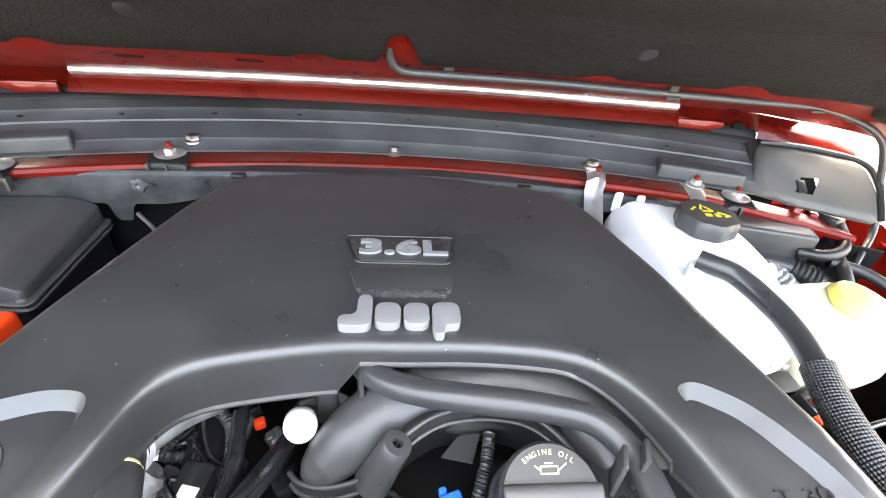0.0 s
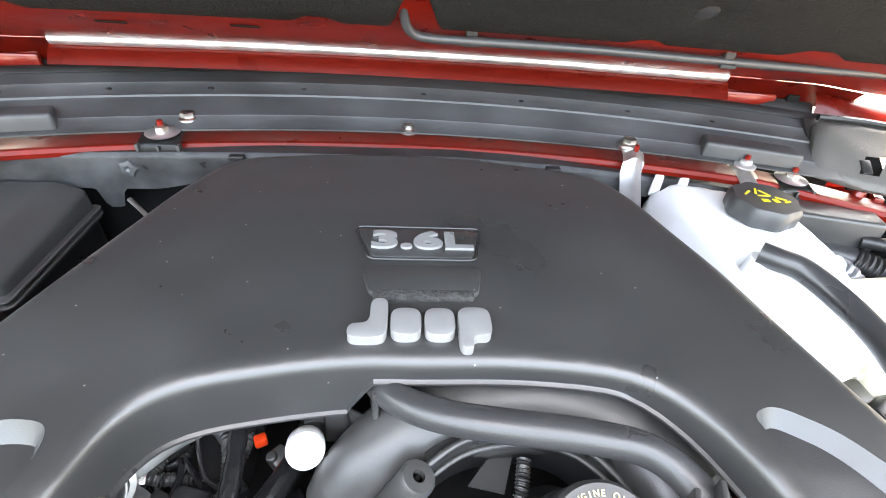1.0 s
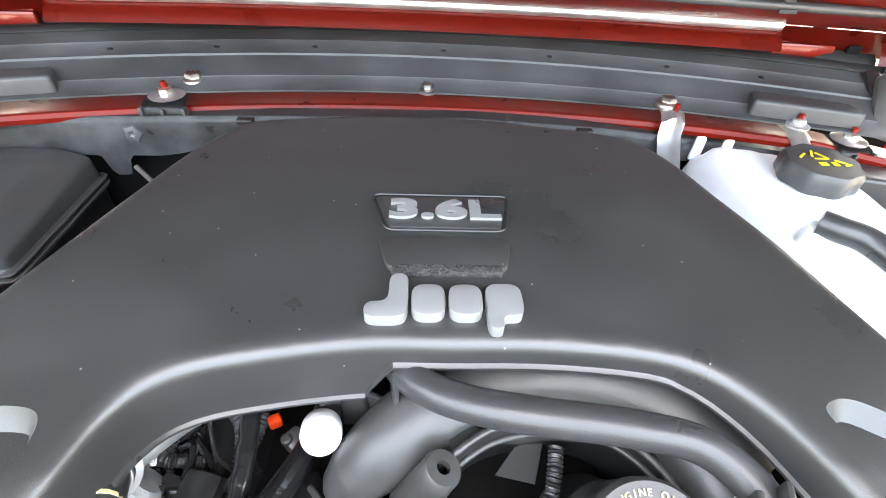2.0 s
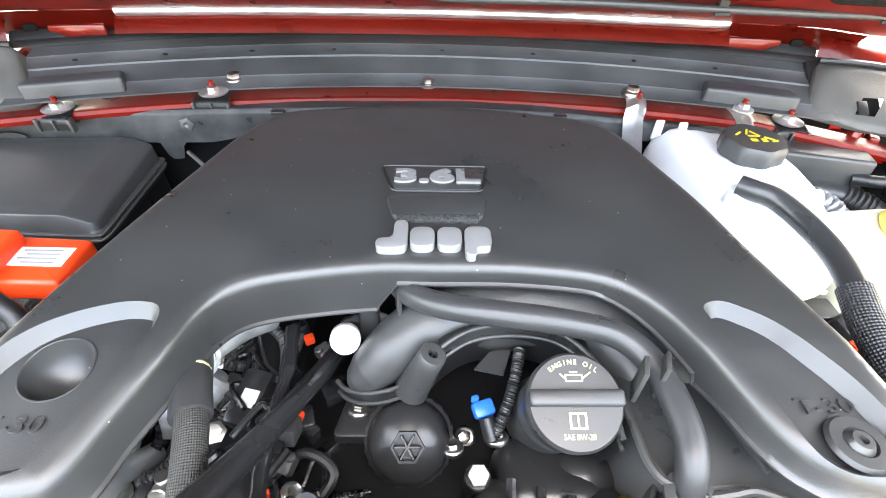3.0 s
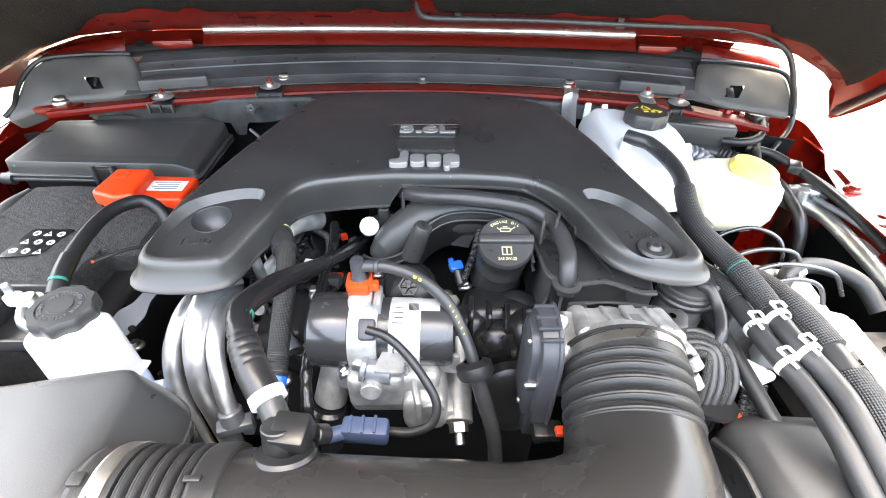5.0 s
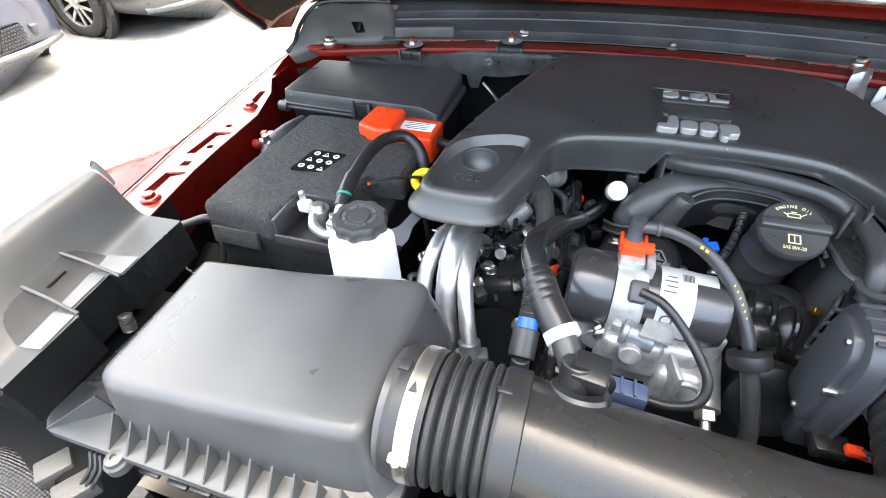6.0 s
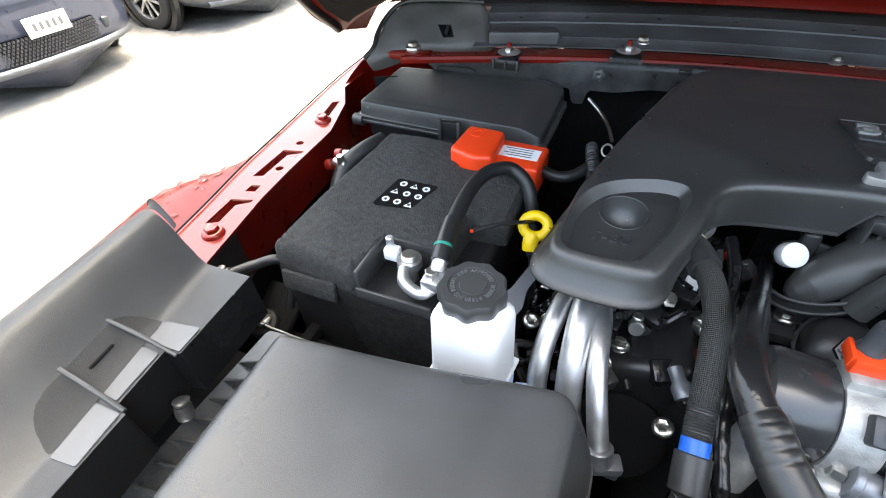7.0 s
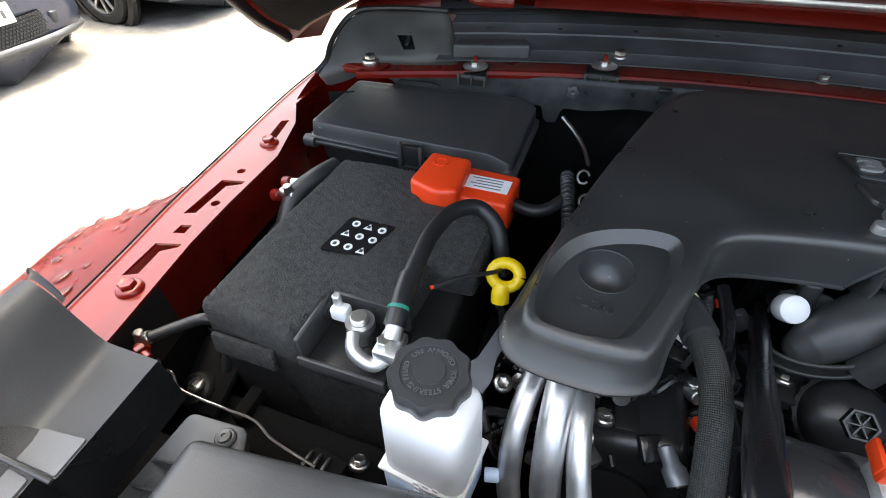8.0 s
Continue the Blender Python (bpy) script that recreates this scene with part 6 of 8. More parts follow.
part("seam_shelf", solid(sheet(36, 3, lambda u, v: (lambda q: (q.x - 0.004 * v, q.y + 0.045 * v, q.z - 0.002 - 0.004 * v))(LINE[30 + round(u * 36)])), 0.003), MANIFOLD, manifold)
part("lower_wall", sheet(60, 6, lambda u, v: (lambda q: (q.x, q.y + 0.002 + 0.012 * v, q.z - 0.002 - 0.05 * v))(BAND[6 + round(u * 60)])), SMOOTH, manifold)
part("ear", lathe([(0.0042, -0.002), (0.0042, 0.003), (0.0105, 0.003), (0.0118, 0.001), (0.0120, -0.010), (0.0135, -0.030), (0.0150, -0.052)], 28, along((0.003, 0.184, 1.300), (0.018, 0.184, 1.342)) @ Matrix.Translation((0, 0, 0.0435))), MANIFOLD, manifold)
part("gusset", join(box((-0.041, 0.250, 1.308), (0.022, 0.020, 0.044), 0.004, 3, taper=0.75), box((-0.028, 0.247, 1.298), (0.026, 0.005, 0.040), 0.002, turn=-25), box((-0.056, 0.246, 1.300), (0.020, 0.005, 0.030), 0.002, turn=30)), MANIFOLD, manifold, "ribbed gusset with a screw seat")
part("gusset_screw", lathe([(0, 0), (0.0085, 0), (0.0090, 0.0015), (0.0060, 0.003), (0.0050, 0.0045), (0, 0.0042)], 20, pose(-0.041, 0.251, 1.330)), STEEL, manifold)
part("foot", prism(round_outline([(-0.070, 0.158), (-0.010, 0.158), (0.0, 0.195), (-0.060, 0.20)], 0.008), 1.246, 1.258, 0.003), SMOOTH, manifold)
for x, y, z, tn in ((-0.012, 0.236, 1.350, 10), (0.004, 0.240, 1.352, -10)):
    part("rib_stay", box((x, y, z), (0.004, 0.024, 0.038), 0.0015, turn=tn), MANIFOLD, manifold)
for x, y, z in ((0.166, 0.146, 1.366), (0.183, 0.150, 1.366)):
    part("hose_guide", box((x, y, z), (0.004, 0.018, 0.036), 0.0015, turn=-20), MANIFOLD, manifold)
part("plenum", prism(round_outline([(0.160, 0.172), (0.264, 0.162), (0.292, 0.095), (0.286, 0.066), (0.266, 0.067), (0.248, 0.077), (0.229, 0.084), (0.193, 0.081), (0.175, 0.089), (0.168, 0.103)], 0.010), 1.235, 1.334, 0.004, 3), MANIFOLD, manifold, "moulded plenum box")
part("plenum_rim", tube([(0.158, 0.165, 1.338), (0.163, 0.130, 1.338), (0.165, 0.101, 1.338), (0.173, 0.086, 1.338), (0.193, 0.077, 1.338), (0.212, 0.078, 1.339), (0.229, 0.080, 1.339), (0.248, 0.073, 1.338), (0.266, 0.063, 1.338), (0.284, 0.062, 1.338)], 0.0034, 8, 6), MANIFOLD, manifold)
part("plenum_lip", solid(sheet(20, 6, lambda u, v: (0.168 + 0.112 * u, 0.080 - 0.012 * u + 0.006 * math.sin(u * 9) - 0.018 * v ** 1.6, 1.335 - 0.045 * v)), 0.003), MANIFOLD, manifold)
front = part("plenum_front", box((0.228, 0.050, 1.270), (0.110, 0.046, 0.050), 0.006, 3, tilt=-10), MANIFOLD, manifold)
FLANGE = round_outline([(0.181, 0.050), (0.232, 0.052), (0.266, 0.046), (0.304, 0.038), (0.307, 0.030), (0.300, 0.012), (0.266, 0.010), (0.190, 0.016)], 0.003)
part("throttle_flange", field(FLANGE, lambda p: 1.338 - 0.0015 * (1 - smoothstep(edge_distance(p, FLANGE) / 0.002)), 0.005, [[(0.198, 0.044), (0.232, 0.046), (0.257, 0.040), (0.245, 0.024), (0.230, 0.027), (0.206, 0.024)], circle(0.289, 0.028, 0.0042)], lambda x, y, nx, ny: [(0.0006, 1.335), (0.001, 1.318)]), MANIFOLD, front, "flat flange with a scooped recess")
part("recess_floor", box((0.240, 0.032, 1.326), (0.110, 0.030, 0.004), 0.001), SMOOTH, front)
part("recess_rim", tube([(x, y, 1.3385) for x, y in ((0.198, 0.044), (0.215, 0.0465), (0.232, 0.046), (0.257, 0.040))], 0.0013, 8, 2), MANIFOLD, front)
part("side_fin", box((0.176, 0.060, 1.290), (0.004, 0.05, 0.07), 0.0015, turn=-20), MANIFOLD, front)
part("side_fin", box((0.164, 0.075, 1.288), (0.004, 0.05, 0.06), 0.0015, turn=-30), MANIFOLD, front)
for x in (0.196, 0.238):
    part("top_rib", box((x, 0.122, 1.3355), (0.003, 0.06, 0.006), 0.001, turn=14), MANIFOLD, manifold)

plug = thing("blanking_plug", "short white plastic cap beside the manifold", "plug", (-0.06, 0.225, 1.28))
part("cap", lathe([(0, 0), (0.0122, 0), (0.0135, 0.002), (0.0137, 0.013), (0.0130, 0.0165), (0.0105, 0.0178), (0, 0.0182)], 28, along((-0.0610, 0.2275, 1.3090), (-0.055, 0.200, 1.333))), CLIPWHITE, plug)
part("base", rod((-0.060, 0.250, 1.298), (-0.061, 0.226, 1.310), 0.010, 16), SMOOTH, plug)

TILT_CAP = pose(0.120, 0.138, 1.349, 24, 0, 0)
cap2 = thing("oil_filler_cap", "black oil filler cap with tan printing and a grip bar", "oil cap", (0.12, 0.13, 1.3))
ctop = part("cap", lathe([(0, -0.026), (0.030, -0.026), (0.0335, -0.022), (0.0335, -0.006), (0.035, -0.004), (0.035, 0.004), (0.033, 0.007), (0.0, 0.0072)], 56, TILT_CAP), SATIN, cap2)
grip = box((0, 0.002, 0.009), (0.068, 0.012, 0.010), 0.003, 3)
grip.transform(TILT_CAP)
part("grip_bar", grip, SATIN, ctop)
part("oil_writing", arc_lettering("ENGINE OIL", 0.0050, 0.0275, 127, 8.2, TILT_CAP @ pose(0, 0, 0.0074)), PRINT_TAN, ctop, "tan printed writing")
part("grade_writing", lettering("SAE 0W-20", 0.0056, TILT_CAP @ pose(0, -0.0238, 0.0074), 0.0003, 0.85), PRINT_TAN, ctop, "tan printed writing")
can = join(*[b for b in (box((0, 0.0140, 0.0075), (0.012, 0.0010, 0.0006), 0.0002, 1), box((0, 0.0185, 0.0075), (0.012, 0.0010, 0.0006), 0.0002, 1), box((-0.006, 0.0162, 0.0075), (0.0010, 0.0050, 0.0006), 0.0002, 1), box((0.006, 0.0162, 0.0075), (0.0010, 0.0050, 0.0006), 0.0002, 1), box((0.0095, 0.0182, 0.0075), (0.0075, 0.0011, 0.0006), 0.0002, 1, turn=35), box((-0.0082, 0.0176, 0.0075), (0.0048, 0.0011, 0.0006), 0.0002, 1, turn=-40), box((0, 0.0205, 0.0075), (0.006, 0.0010, 0.0006), 0.0002, 1))])
can.transform(TILT_CAP)
part("can_symbol", can, PRINT_TAN, ctop)
bk = join(*[b for b in (box((-0.0055, -0.013, 0.0075), (0.0015, 0.011, 0.0006), 0.0002, 1), box((0.0055, -0.013, 0.0075), (0.0015, 0.011, 0.0006), 0.0002, 1), box((0, -0.013, 0.0075), (0.0012, 0.011, 0.0006), 0.0002, 1), box((0, -0.018, 0.0075), (0.0115, 0.0014, 0.0006), 0.0002, 1), box((0, -0.008, 0.0075), (0.0115, 0.0014, 0.0006), 0.0002, 1))])
bk.transform(TILT_CAP)
part("book_symbol", bk, PRINT_TAN, ctop)
part("neck", lathe([(0.036, -0.10), (0.032, -0.066), (0.0305, -0.054), (0.0325, -0.051), (0.0325, -0.046), (0.0305, -0.043), (0.0305, -0.024)], 40, TILT_CAP), SATIN, cap2)

filt = thing("oil_filter_cap", "black domed oil filter cap with a spoked hexagon", "oil filter", (0.0, 0.16, 1.2))
FM = pose(-0.002, 0.146, 1.268, 38, 0, 0)
part("dome", lathe([(0.036, -0.05), (0.036, -0.012), (0.034, -0.006), (0.030, -0.001), (0.020, 0.004), (0.0135, 0.006), (0.0132, 0.011), (0.0112, 0.011), (0.0108, 0.004), (0, 0.004)], 72, FM, lambda q, r, z: 1.0 if r > 0.015 else 0.93 / math.cos((q % (math.pi / 3)) - math.pi / 6)), SMOOTH, filt)
for k in range(6):
    sp = box((0.0056 * math.cos(math.pi * k / 3), 0.0056 * math.sin(math.pi * k / 3), 0.0076), (0.0112, 0.0020, 0.006), 0.0006, 1, turn=60 * k)
    sp.transform(FM)
    part("spoke", sp, BRACKET, filt)
part("rim_teeth", lathe([(0.0365, -0.030), (0.0395, -0.028), (0.0395, -0.018), (0.0365, -0.016)], 72, FM, lambda q, r, z: 1 + (0.02 * math.cos(24 * q) if r > 0.038 else 0)), SMOOTH, filt)
capx = thing("sensor_plug", "black cylindrical sensor with a bright hex head", "sensor", (0.055, 0.13, 1.2))
part("body", rod((0.056, 0.128, 1.215), (0.056, 0.122, 1.262), 0.011), SMOOTH, capx)
part("head", rod((0.056, 0.122, 1.262), (0.056, 0.120, 1.270), 0.0095, 6), STEEL, capx)
bconn = thing("blue_connector", "bright blue electrical connector on a black corrugated loom", "connector", (0.062, 0.19, 1.27))
part("shell", box((0.062, 0.169, 1.286), (0.019, 0.014, 0.010), 0.003, 2, turn=20, tilt=20), BLUE, bconn)
part("lug", box((0.055, 0.175, 1.291), (0.007, 0.005, 0.008), 0.002, turn=20), BLUE, bconn)
part("plug", rod((0.064, 0.163, 1.284), (0.069, 0.147, 1.272), 0.0065), SMOOTH, bconn)
part("loom", fine_tube([(0.071, 0.150, 1.275), (0.082, 0.168, 1.295), (0.090, 0.190, 1.310), (0.095, 0.210, 1.315)], 0.0048, 0.001, 12, lambda u, d: 1 + 0.16 * math.sin(d * 2300)), LOOM, bconn)
gus = thing("heat_tab", "dark sheet-metal tab beside the oil cap", "bracket", (0.075, 0.2, 1.29))
part("tab", prism([(0.055, 0.198), (0.080, 0.192), (0.092, 0.224), (0.07, 0.216)], 1.300, 1.302), SATIN, gus)
brass = thing("brass_bolt", "small brass-coloured bolt on the filler housing", "bolt", (0.152, 0.083, 1.27))
part("head", rod((0.164, 0.098, 1.276), (0.166, 0.093, 1.282), 0.005, 6), BRASS, brass)

hose_c = thing("vent_hose", "dark grey rubber hose lying over the manifold", "hose", (0.1, 0.2, 1.34))
part("hose", tube([(-0.016, 0.262, 1.350), (-0.006, 0.236, 1.362), (0.012, 0.216, 1.371), (0.036, 0.203, 1.377), (0.068, 0.195, 1.380), (0.120, 0.189, 1.377), (0.160, 0.181, 1.371), (0.183, 0.156, 1.364), (0.189, 0.115, 1.360), (0.187, 0.090, 1.350), (0.185, 0.076, 1.322)], 0.0105, 20, 10), HOSE, hose_c)
part("collar", lathe([(0.0105, 0), (0.0165, 0), (0.017, 0.004), (0.0105, 0.006)], 24, pose(0.185, 0.077, 1.336)), SATIN, hose_c)

# ---------------------------------------------------------------- pump with motor
pump = thing("vacuum_pump", "cast aluminium pump with a glossy black motor and paper label", "pump", (-0.02, 0.02, 1.18))
AX = lambda x, dz=0.0: (x, 0.036 - 0.04 * (x + 0.1), 1.309 + dz)
part("motor_end", lathe([(0, 0), (0.034, 0), (0.040, 0.004), (0.0415, 0.010), (0.0415, 0.044), (0.040, 0.046), (0, 0.046)], 48, along(AX(-0.103), AX(-0.06))), MOTOR, pump, "glossy black motor end bell")
part("flange_ring", lathe([(0, 0), (0.0425, 0), (0.0435, 0.003), (0.0435, 0.026), (0.041, 0.030), (0, 0.030)], 48, along(AX(-0.057), AX(-0.03))), CAST, pump, "cast aluminium flange ring")
part("canister", lathe([(0, 0), (0.0370, 0), (0.0370, 0.074), (0.034, 0.082), (0.026, 0.085), (0, 0.086)], 48, along(AX(-0.030), AX(0.06))), MOTOR, pump, "glossy black canister")


def wrap(axis0, axis1, r, a0, a1, n=20, m_=1):
    """A label bent round a cylinder between two points of its axis; angles in degrees, 0 towards the front, 90 up."""
    p, q = Vector(axis0), Vector(axis1)
    t = (q - p).normalized()
    up = (Vector((0, 0, 1)) - t * t.z).normalized()
    fr = up.cross(t)
    if fr.y > 0:
        fr = -fr
    bm = sheet(m_, n, lambda u, v: p.lerp(q, u) + (fr * math.cos(radians(a0 + (a1 - a0) * v)) + up * math.sin(radians(a0 + (a1 - a0) * v))) * r)
    return solid(bm, 0.0004)


plab = part("paper_label", wrap(AX(-0.015), AX(0.018), 0.0376, -20, 128), PAPER, pump, "white paper label with a barcode")
part("paper_flap", wrap(AX(0.017), AX(0.038), 0.0376, 84, 122), PAPER, plab)
for k in range(9):
    part("barcode_bar", wrap(AX(0.005 + 0.0012 * k), AX(0.0057 + 0.0012 * k), 0.0379, 84, 100, 3), PRINT_BLACK, plab)
for k in range(4):
    part("print_line", wrap(AX(-0.012 + 0.0025 * (k % 2)), AX(0.0), 0.0379, 60 + 9 * k, 62 + 9 * k, 2), PRINT_GREY, plab)
part("print_ring", lathe([(0.0045, 0), (0.006, 0), (0.006, 0.0004), (0.0045, 0.0004), (0.0045, 0)], 20, Matrix.Translation(Vector(AX(-0.006)) + Vector((0, -0.0365, 0.0105))) @ pose(0, 0, 0, 74, 0, 0)), PRINT_GREY, plab)
part("top_boss", box((-0.046, 0.040, 1.352), (0.026, 0.026, 0.016), 0.004), CAST, pump)
part("rib_plate", box((-0.028, 0.038, 1.352), (0.008, 0.03, 0.016), 0.002), CAST, pump)
pbody = part("pump_body", box((-0.012, 0.010, 1.258), (0.100, 0.055, 0.065), 0.010, 3), CAST, pump, "rough cast aluminium pump body")
part("foot", box((-0.030, -0.012, 1.275), (0.060, 0.030, 0.05), 0.008, 3), CAST, pbody)
part("foot", box((0.022, -0.002, 1.240), (0.05, 0.06, 0.06), 0.012, 3), CAST, pbody)
part("boss", rod((-0.062, 0.0, 1.262), (-0.062, 0.05, 1.262), 0.016), CAST, pbody)
part("boss", rod((0.03, -0.03, 1.25), (0.03, 0.04, 1.27), 0.014), CAST, pbody)
for at, size, tn in (((0.012, -0.026, 1.262), (0.006, 0.04, 0.05), 12), ((0.030, 0.012, 1.282), (0.06, 0.006, 0.03), -8), ((-0.004, 0.006, 1.292), (0.004, 0.04, 0.02), 20)):
    part("web", box(at, size, 0.002, turn=tn), CAST, pbody)
part("rubber_mount", join(rod((-0.038, -0.013, 1.302), (-0.012, -0.018, 1.300), 0.0125), rod((-0.038, -0.013, 1.302), (-0.044, -0.012, 1.303), 0.0150)), GREYMETAL, pump, "grey bushing")
part("mount_bolt", rod((-0.044, -0.012, 1.303), (-0.054, -0.010, 1.304), 0.006, 6), STEEL, pump)
part("mount_tab", prism(round_outline([(-0.030, -0.028), (0.002, -0.030), (0.000, 0.004), (-0.02, 0.006)], 0.004), 1.314, 1.317), CAST, pump)
part("front_boss", rod((-0.033, -0.020, 1.290), (-0.033, -0.036, 1.292), 0.011), CAST, pump)
part("arm_bracket", tube([(0.060, -0.022, 1.214), (0.061, 0.010, 1.224), (0.062, 0.040, 1.236), (0.062, 0.070, 1.252)], 0.0165, 18, 6, lambda u, d: 1.0 - 0.15 * u), CAST, pump)
part("arm_web", prism([(0.008, -0.024), (0.054, -0.022), (0.056, 0.050), (0.020, 0.050)], 1.226, 1.236, 0.003), CAST, pump)
part("arm_bolt", join(rod((0.059, -0.026, 1.222), (0.060, -0.036, 1.216), 0.011, 6), rod((0.060, -0.036, 1.216), (0.061, -0.048, 1.210), 0.0055, 10)), STEEL, pump)
part("lower_cylinder", rod((-0.078, 0.032, 1.262), (-0.094, 0.012, 1.205), 0.0195, 28, 0.004), CAST, pump)
part("lower_canister", rod((-0.094, 0.010, 1.204), (-0.104, -0.010, 1.150), 0.026, 32, 0.004), GLOSS, pump, "glossy black canister")
conn = part("motor_connector", box((-0.037, 0.006, 1.340), (0.017, 0.022, 0.022), 0.003, tilt=35), ACTUATOR, pump)
part("seal", box((-0.032, 0.000, 1.346), (0.008, 0.006, 0.010), 0.002), ORANGE, conn, "orange connector seal")

elbow = thing("vacuum_hose", "black rubber vacuum hose with a plastic elbow and orange clip", "hose", (-0.045, 0.05, 1.35))
part("hose", tube([(-0.030, 0.051, 1.388), (-0.018, 0.050, 1.388), (0.006, 0.047, 1.381), (0.030, 0.041, 1.366), (0.048, 0.030, 1.350), (0.060, 0.014, 1.334), (0.070, -0.002, 1.315), (0.074, -0.010, 1.302)], 0.0065, 18, 10), HOSE, elbow)
part("elbow", join(lathe([(0.0095, 0), (0.0095, 0.010), (0.0078, 0.012), (0.0078, 0.030), (0.0070, 0.034), (0, 0.035)], 12, pose(-0.048, 0.052, 1.362)), rod((-0.047, 0.052, 1.387), (-0.028, 0.051, 1.388), 0.0062), rod((-0.031, 0.051, 1.388), (-0.026, 0.051, 1.388), 0.0076)), ACTUATOR, elbow, "dark grey plastic elbow")
part("clip", join(box((-0.048, 0.043, 1.364), (0.023, 0.014, 0.016), 0.003), box((-0.059, 0.050, 1.366), (0.004, 0.020, 0.012), 0.0015), box((-0.036, 0.050, 1.366), (0.004, 0.020, 0.012), 0.0015), box((-0.031, 0.045, 1.366), (0.008, 0.010, 0.010), 0.002)), CLIPORANGE, elbow, "orange locking clip")
part("yellow_mark", join(*[box((0.0115 + 0.0052 * k, 0.0398 - 0.001 * k, 1.3825 - 0.0028 * k), (0.0035, 0.003, 0.0008), 0.0003, 1, lean=28, tilt=40) for k in range(2)]), PRINT_YELLOW, elbow, "yellow printed characters")
HOSE_RUN = spline([(0.030, 0.041, 1.366), (0.048, 0.030, 1.350), (0.060, 0.014, 1.334), (0.070, -0.002, 1.315)], 8)
part("hose_print", join(*[box(HOSE_RUN[8 + 2 * k] + Vector((0.0, -0.0042, 0.0048)), (0.0013, 0.0026, 0.0007), 0.0003, 1, tilt=40, turn=-30) for k in range(6)]), YELLOW, elbow, "faint yellow print")
part("grommet", lathe([(0.008, -0.004), (0.018, -0.002), (0.020, 0.004), (0.019, 0.012), (0.010, 0.016)], 24, along((0.076, -0.016, 1.295), (0.070, -0.002, 1.315))), RUBBER, elbow)
part("lower_hose", tube([(0.076, -0.016, 1.295), (0.086, -0.030, 1.265), (0.098, -0.045, 1.22), (0.105, -0.05, 1.15)], 0.0085, 14), HOSE, elbow)

lead = thing("motor_lead", "black sheathed lead looping from the motor to a slate-blue plug", "wire", (0.0, -0.05, 1.3))
part("lead", tube([(-0.036, -0.002, 1.350), (-0.016, -0.008, 1.346), (0.004, -0.020, 1.333), (0.023, -0.039, 1.317), (0.034, -0.055, 1.301), (0.029, -0.067, 1.285), (0.008, -0.069, 1.274), (-0.012, -0.066, 1.271)], 0.0046, 14, 10), RUBBER, lead)
part("plug", box((-0.036, -0.068, 1.276), (0.046, 0.020, 0.022), 0.004, turn=-4), SLATE, lead, "slate-blue plug")
part("plug_rib", join(*[box((-0.050 + 0.012 * k, -0.068, 1.288), (0.003, 0.019, 0.003), 0.001) for k in range(3)]), SLATE, lead)
part("plug_nose", rod((-0.058, -0.070, 1.277), (-0.074, -0.078, 1.282), 0.0075, 16), SLATE, lead)

sensor = thing("pressure_sensor", "black square sensor housing seated on the intake duct", "sensor", (-0.08, -0.135, 1.33))
part("housing", box((-0.078, -0.124, 1.368), (0.028, 0.026, 0.026), 0.003, tilt=8, turn=-8), SMOOTH, sensor)
part("cylinder", rod((-0.088, -0.134, 1.345), (-0.088, -0.122, 1.378), 0.013), SMOOTH, sensor)
part("rim", lathe([(0.012, 0), (0.023, 0), (0.024, 0.003), (0.022, 0.006), (0.012, 0.006)], 32, pose(-0.083, -0.136, 1.355, -32)), SMOOTH, sensor)
part("stub", rod((-0.068, -0.112, 1.345), (-0.060, -0.106, 1.335), 0.009), SMOOTH, sensor)

heater = thing("breather_hose", "thick glossy black hose running down to the duct sensor", "hose", (-0.12, 0.05, 1.3))
part("hose", tube([(-0.062, 0.262, 1.268), (-0.069, 0.240, 1.277), (-0.085, 0.180, 1.304), (-0.105, 0.110, 1.338), (-0.125, 0.045, 1.374), (-0.138, -0.005, 1.396), (-0.140, -0.032, 1.400), (-0.130, -0.058, 1.392)], 0.0098, 20, 10, lambda u, d: 0.92 + 0.22 * float(smoothstep(np.array((u - 0.35) / 0.4)))), GLOSS, heater)
part("cuff", fine_tube([(-0.134, -0.048, 1.396), (-0.120, -0.075, 1.385), (-0.104, -0.096, 1.374)], 0.0138, 0.001, 24, lambda u, d: (0.82 + 0.18 * min(1.0, d / 0.010)) * (1 - 0.035 * max(0.0, math.sin(d * 900)) * (u < 0.55))), SMOOTH, heater)
part("white_band", tube([(-0.106, -0.092, 1.3755), (-0.101, -0.099, 1.3720)], 0.0150, 24), PAPER, heater, "white paper band")
part("tail", tube([(-0.102, -0.098, 1.372), (-0.094, -0.110, 1.364), (-0.088, -0.120, 1.355)], 0.011, 18), SATIN, heater)
part("teal_mark", tube([(-0.1402, -0.026, 1.3992), (-0.1400, -0.032, 1.3999)], 0.0112, 16), TEAL, heater, "teal paint mark")

braid = thing("braided_hose", "coolant hose in a woven grey sleeve with a blue clip", "hose", (-0.14, 0.05, 1.2))
part("rubber_end", tube([(-0.182, 0.215, 1.310), (-0.172, 0.185, 1.335), (-0.160, 0.155, 1.346), (-0.150, 0.128, 1.347)], 0.0145, 18), HOSE, braid)
part("gold_band", tube([(-0.1635, 0.163, 1.345), (-0.1625, 0.161, 1.3455)], 0.0146, 18), PRINT_TAN, braid, "thin brass ring")
